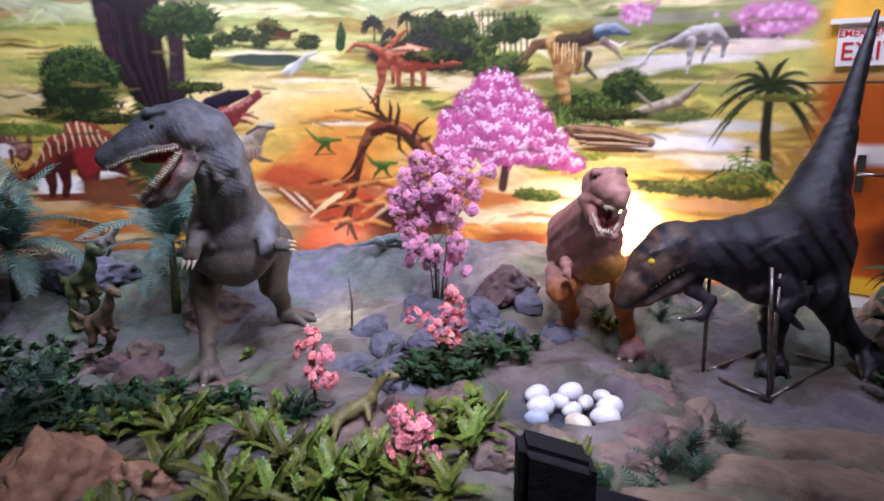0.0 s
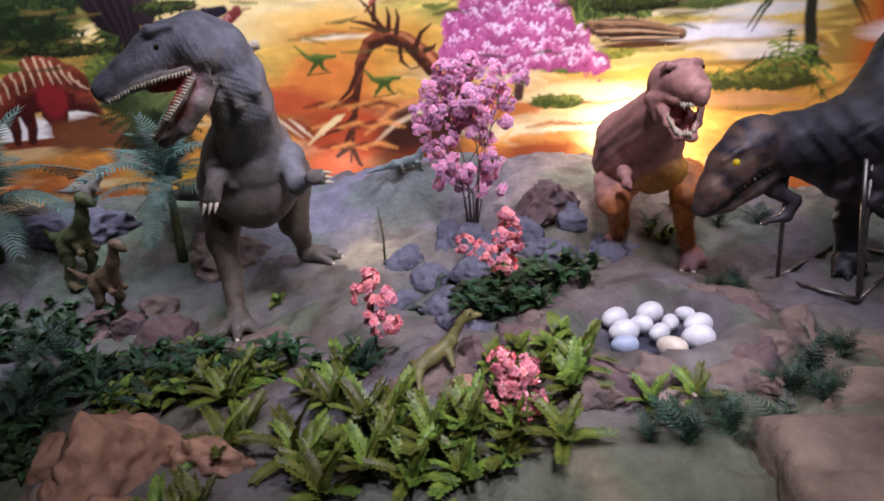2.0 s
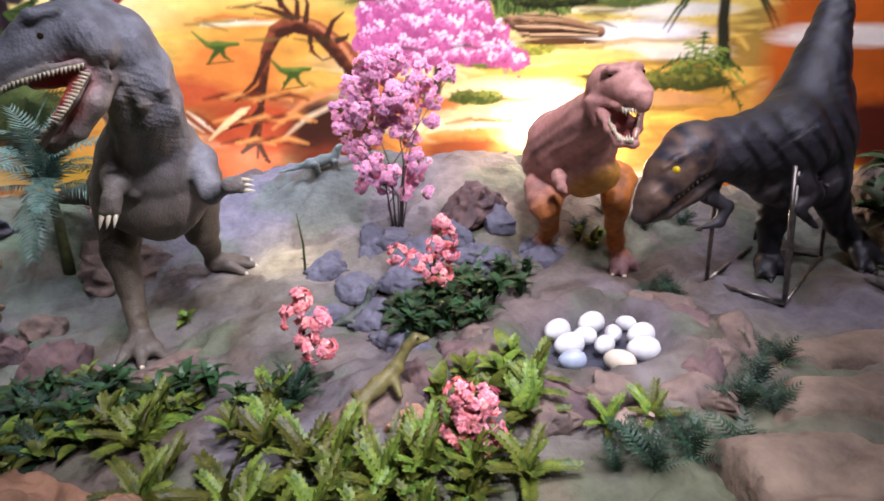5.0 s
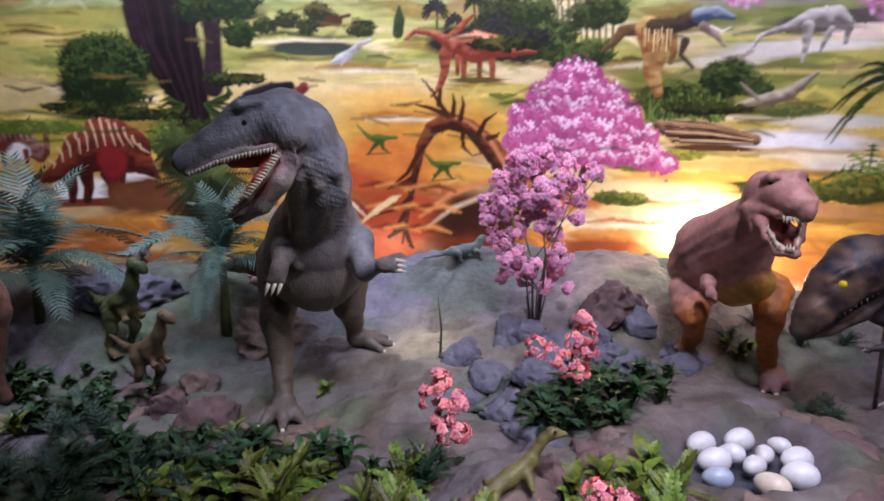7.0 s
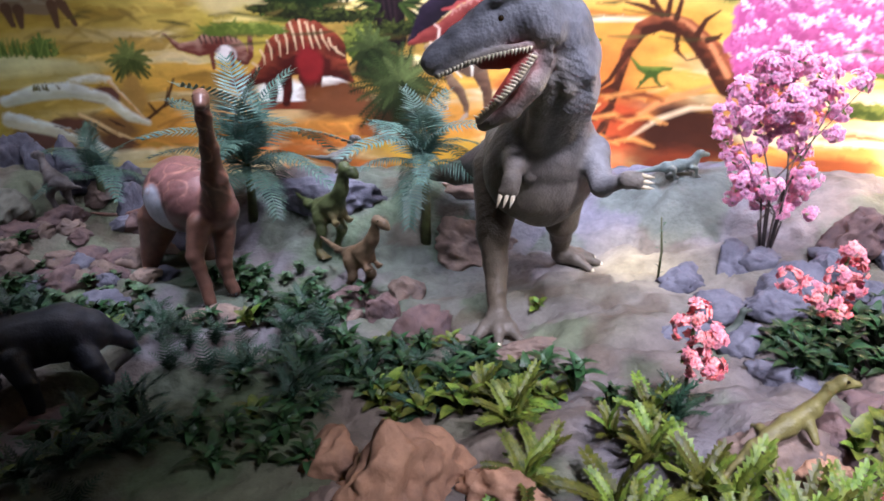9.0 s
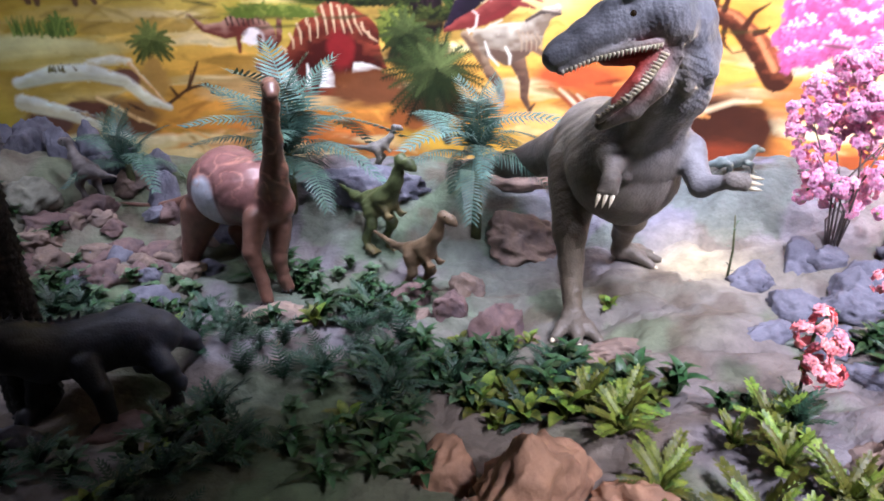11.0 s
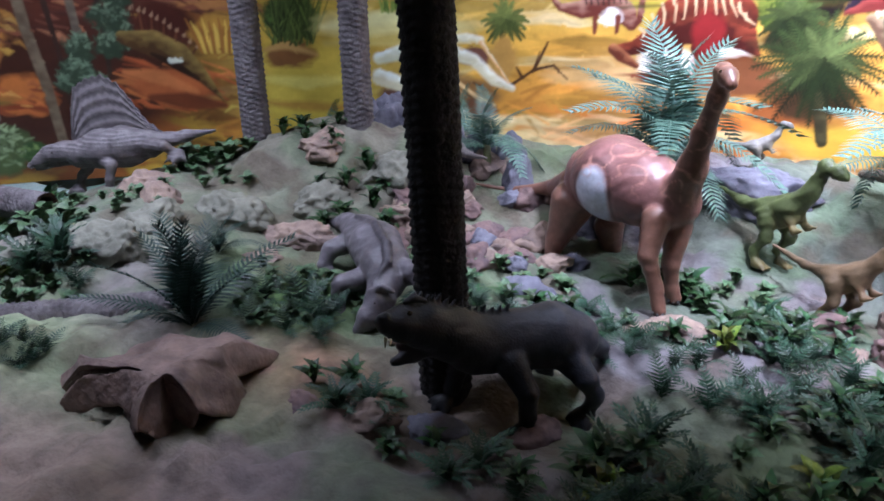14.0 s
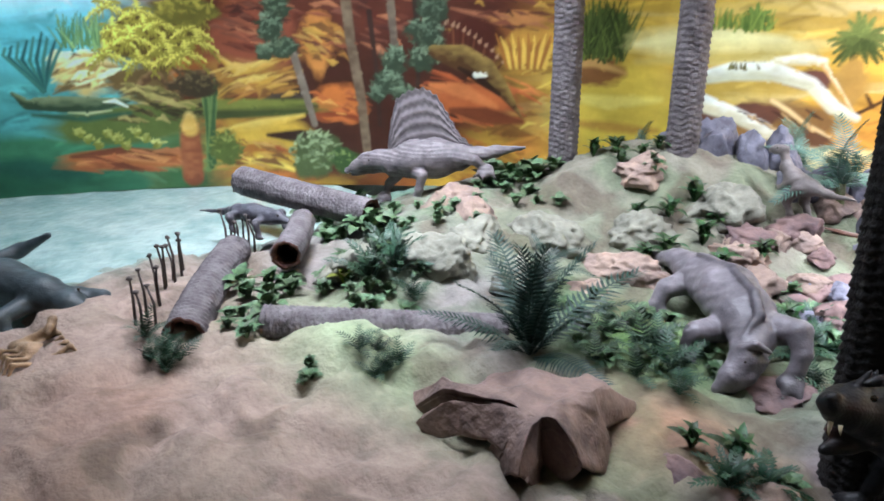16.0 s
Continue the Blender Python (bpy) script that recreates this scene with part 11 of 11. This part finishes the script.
# ---- fittings ----
WHITE = material("white_plastic", lin(226, 224, 218), lin(206, 204, 198), 6, 0.5, 0.03)
REDP = material("red_lettering", lin(190, 36, 34), lin(170, 28, 28), 6, 0.5, 0.0)
BLACK = material("black_metal", (0.008, 0.008, 0.010), (0.016, 0.016, 0.02), 12, 0.6, 0.1, 60, spec=0.2)
CHROME = material("brushed_metal", lin(180, 176, 168), lin(140, 136, 130), 30, 0.3, 0.05, metal=1.0)


def text_mesh(body, size, mat):
    cu = bpy.data.curves.new("text", "FONT")
    cu.body, cu.size, cu.align_x, cu.align_y, cu.extrude = body, size, "CENTER", "CENTER", 0.001
    cu.offset = 0.004 * size
    ob = bpy.data.objects.new("text", cu)
    scene.collection.objects.link(ob)
    bpy.context.view_layer.update()
    me = bpy.data.meshes.new_from_object(ob.evaluated_get(bpy.context.evaluated_depsgraph_get()))
    bpy.data.objects.remove(ob)
    me.materials.clear()
    me.materials.append(mat)
    return me


su, sz_ = 4.33, 1.80
e = new("exit_sign")
e.matrix_world = Matrix.Translation(arc_point(su, sz_, 0.02)) @ pose(0, 0, 0, 0, 0, -math.degrees(su / ARC))
tagged(e, "white exit sign with red letters on the painted wall", "sign")
board = part("board", mesh_from("board", *box(-0.15, 0.15, -0.006, 0.012, -0.115, 0.10), WHITE, False), e)
part("top_rail", mesh_from("top_rail", *box(-0.19, 0.19, -0.03, 0.014, 0.10, 0.125), WHITE, False), e)
part("lettering", text_mesh("EXIT", 0.13, REDP), board, pose(0, -0.009, -0.045, 90, 0, 0), "red capital letters")
part("lettering", text_mesh("EMERGENCY", 0.052, REDP), board, pose(0, -0.009, 0.05, 90, 0, 0), "small red capital letters")
e = new("door_handle")
e.matrix_world = Matrix.Translation(arc_point(4.36, 1.12, 0.01)) @ pose(0, 0, 0, 0, 0, -math.degrees(4.36 / ARC))
tagged(e, "brushed metal lever handle on the painted door", "door handle")
plate = part("plate", mesh_from("plate", *box(-0.02, 0.02, -0.008, 0.006, -0.10, 0.10), CHROME, False), e)
part("lever", mesh_from("lever", *tube([(0, -0.008, 0.0), (0, -0.05, 0.0), (0.02, -0.055, 0.0), (0.12, -0.055, 0.0)], [0.009, 0.009, 0.009, 0.008], 10), CHROME), plate)
for z0 in (1.60, 0.448):
    v, f = [], []
    for k in range(12):
        u = 3.95 + 1.4 * k / 11
        v += [arc_point(u, z0, 0.004), arc_point(u, z0 + 0.006, 0.004), arc_point(u, z0 + 0.006, 0.001), arc_point(u, z0, 0.001)]
    for k in range(11):
        a = 4 * k
        f += [(a, a + 4, a + 5, a + 1), (a + 1, a + 5, a + 6, a + 2)]
    tagged(new("trim", mesh_from("trim", v, f, dark_paint)), "thin dark panel joint across the painted door", "trim", kind="structure")


def floodlight(x, y, z, yaw, tilt_, s, label):
    e = new("floodlight")
    e.matrix_world = Matrix.Translation((x, y, z)) @ pose(0, 0, 0, 0, 0, yaw) @ pose(0, 0, 0, tilt_, 0, 0) @ Matrix.Scale(s, 4)
    tagged(e, label, "floodlight", "front floodlights")
    bm = bmesh.new()
    bmesh.ops.create_cube(bm, size=1)
    bmesh.ops.scale(bm, vec=(0.26, 0.07, 0.15), verts=bm.verts)
    bmesh.ops.bevel(bm, geom=list(bm.edges), offset=0.034, segments=6, affect="EDGES")
    me = bpy.data.meshes.new("housing")
    bm.to_mesh(me)
    bm.free()
    me.materials.append(BLACK)
    housing = part("housing", me, e)
    for k in range(7):
        part("fin", mesh_from("fin", *box(-0.09 + 0.03 * k - 0.003, -0.09 + 0.03 * k + 0.003, -0.05, -0.028, -0.07, 0.07), BLACK, False), housing)
    part("bracket", mesh_from("bracket", *tube([(-0.125, 0, 0.0), (-0.125, 0, -0.11), (0.125, 0, -0.11), (0.125, 0, 0.0)], [0.008] * 4, 8), BLACK), e)
    part("glass", mesh_from("glass", *box(-0.10, 0.10, 0.031, 0.034, -0.07, 0.07), material("lamp_glass", lin(150, 150, 150), lin(130, 130, 130), 4, 0.1, 0.0), False), housing)


floodlight(-0.29, 1.33, 0.31, -14, 48, 1.75, "black metal floodlight on the cement at the front edge")

rock(-0.44, 1.27, 0.15, 0.07, 0.05, R_TAN, -12, 0.35, "low rounded tan rock beside the floodlight", 3)
# barrier rail along the visitors' side
e = thing("barrier_rail", -3.044, 0.708, 0.0, "black tubular barrier rail with a round joint on a post", "railing")
part("rail", mesh_from("rail", *tube([(0, 0, 1.015), (0.24, 0.063, 1.015), (0.56, 0.147, 1.015)], [0.0135] * 3, 14), BLACK), e)
part("rail", mesh_from("rail", *tube([(0, 0, 1.012), (-0.115, -0.103, 1.012), (-0.6, -0.537, 1.012)], [0.0085] * 3, 12), BLACK), e)
part("lower_rail", mesh_from("lower_rail", *tube([(0.005, 0.0, 0.975), (0.245, 0.061, 0.978), (0.56, 0.145, 0.978)], [0.0085] * 3, 12), BLACK), e)
part("lower_rail", mesh_from("lower_rail", *tube([(0.005, 0.0, 0.965), (-0.115, -0.108, 0.965), (-0.6, -0.542, 0.965)], [0.010] * 3, 12), BLACK), e)
part("joint", rock_mesh("joint", 0.029, 0.029, 0.030, 77, BLACK, 0.05, 0, 3), e, pose(0, 0, 1.012))
part("post", mesh_from("post", *tube([(0, 0, 0.0), (0, 0, 0.995)], [0.013, 0.013], 12), BLACK), e)

e = thing("barrier_post", 0.076, 0.41, 0.0, "black padded barrier post with a side rail", "barrier")
bm = bmesh.new()
bmesh.ops.create_cube(bm, size=1)
for v in bm.verts:
    v.co = (v.co.x * 0.052, v.co.y * 0.034, (v.co.z + 0.5) * 1.284 - (0.016 if v.co.z > 0 and v.co.x > 0 else 0))
bmesh.ops.bevel(bm, geom=list(bm.edges), offset=0.006, segments=3, affect="EDGES")
me = bpy.data.meshes.new("post")
bm.to_mesh(me)
bm.free()
me.materials.append(BLACK)
part("post", me, e)
part("rail", mesh_from("rail", *tube([(0.02, 0, 1.226), (0.32, -0.04, 1.16)], [0.019, 0.019], 12), BLACK), e)
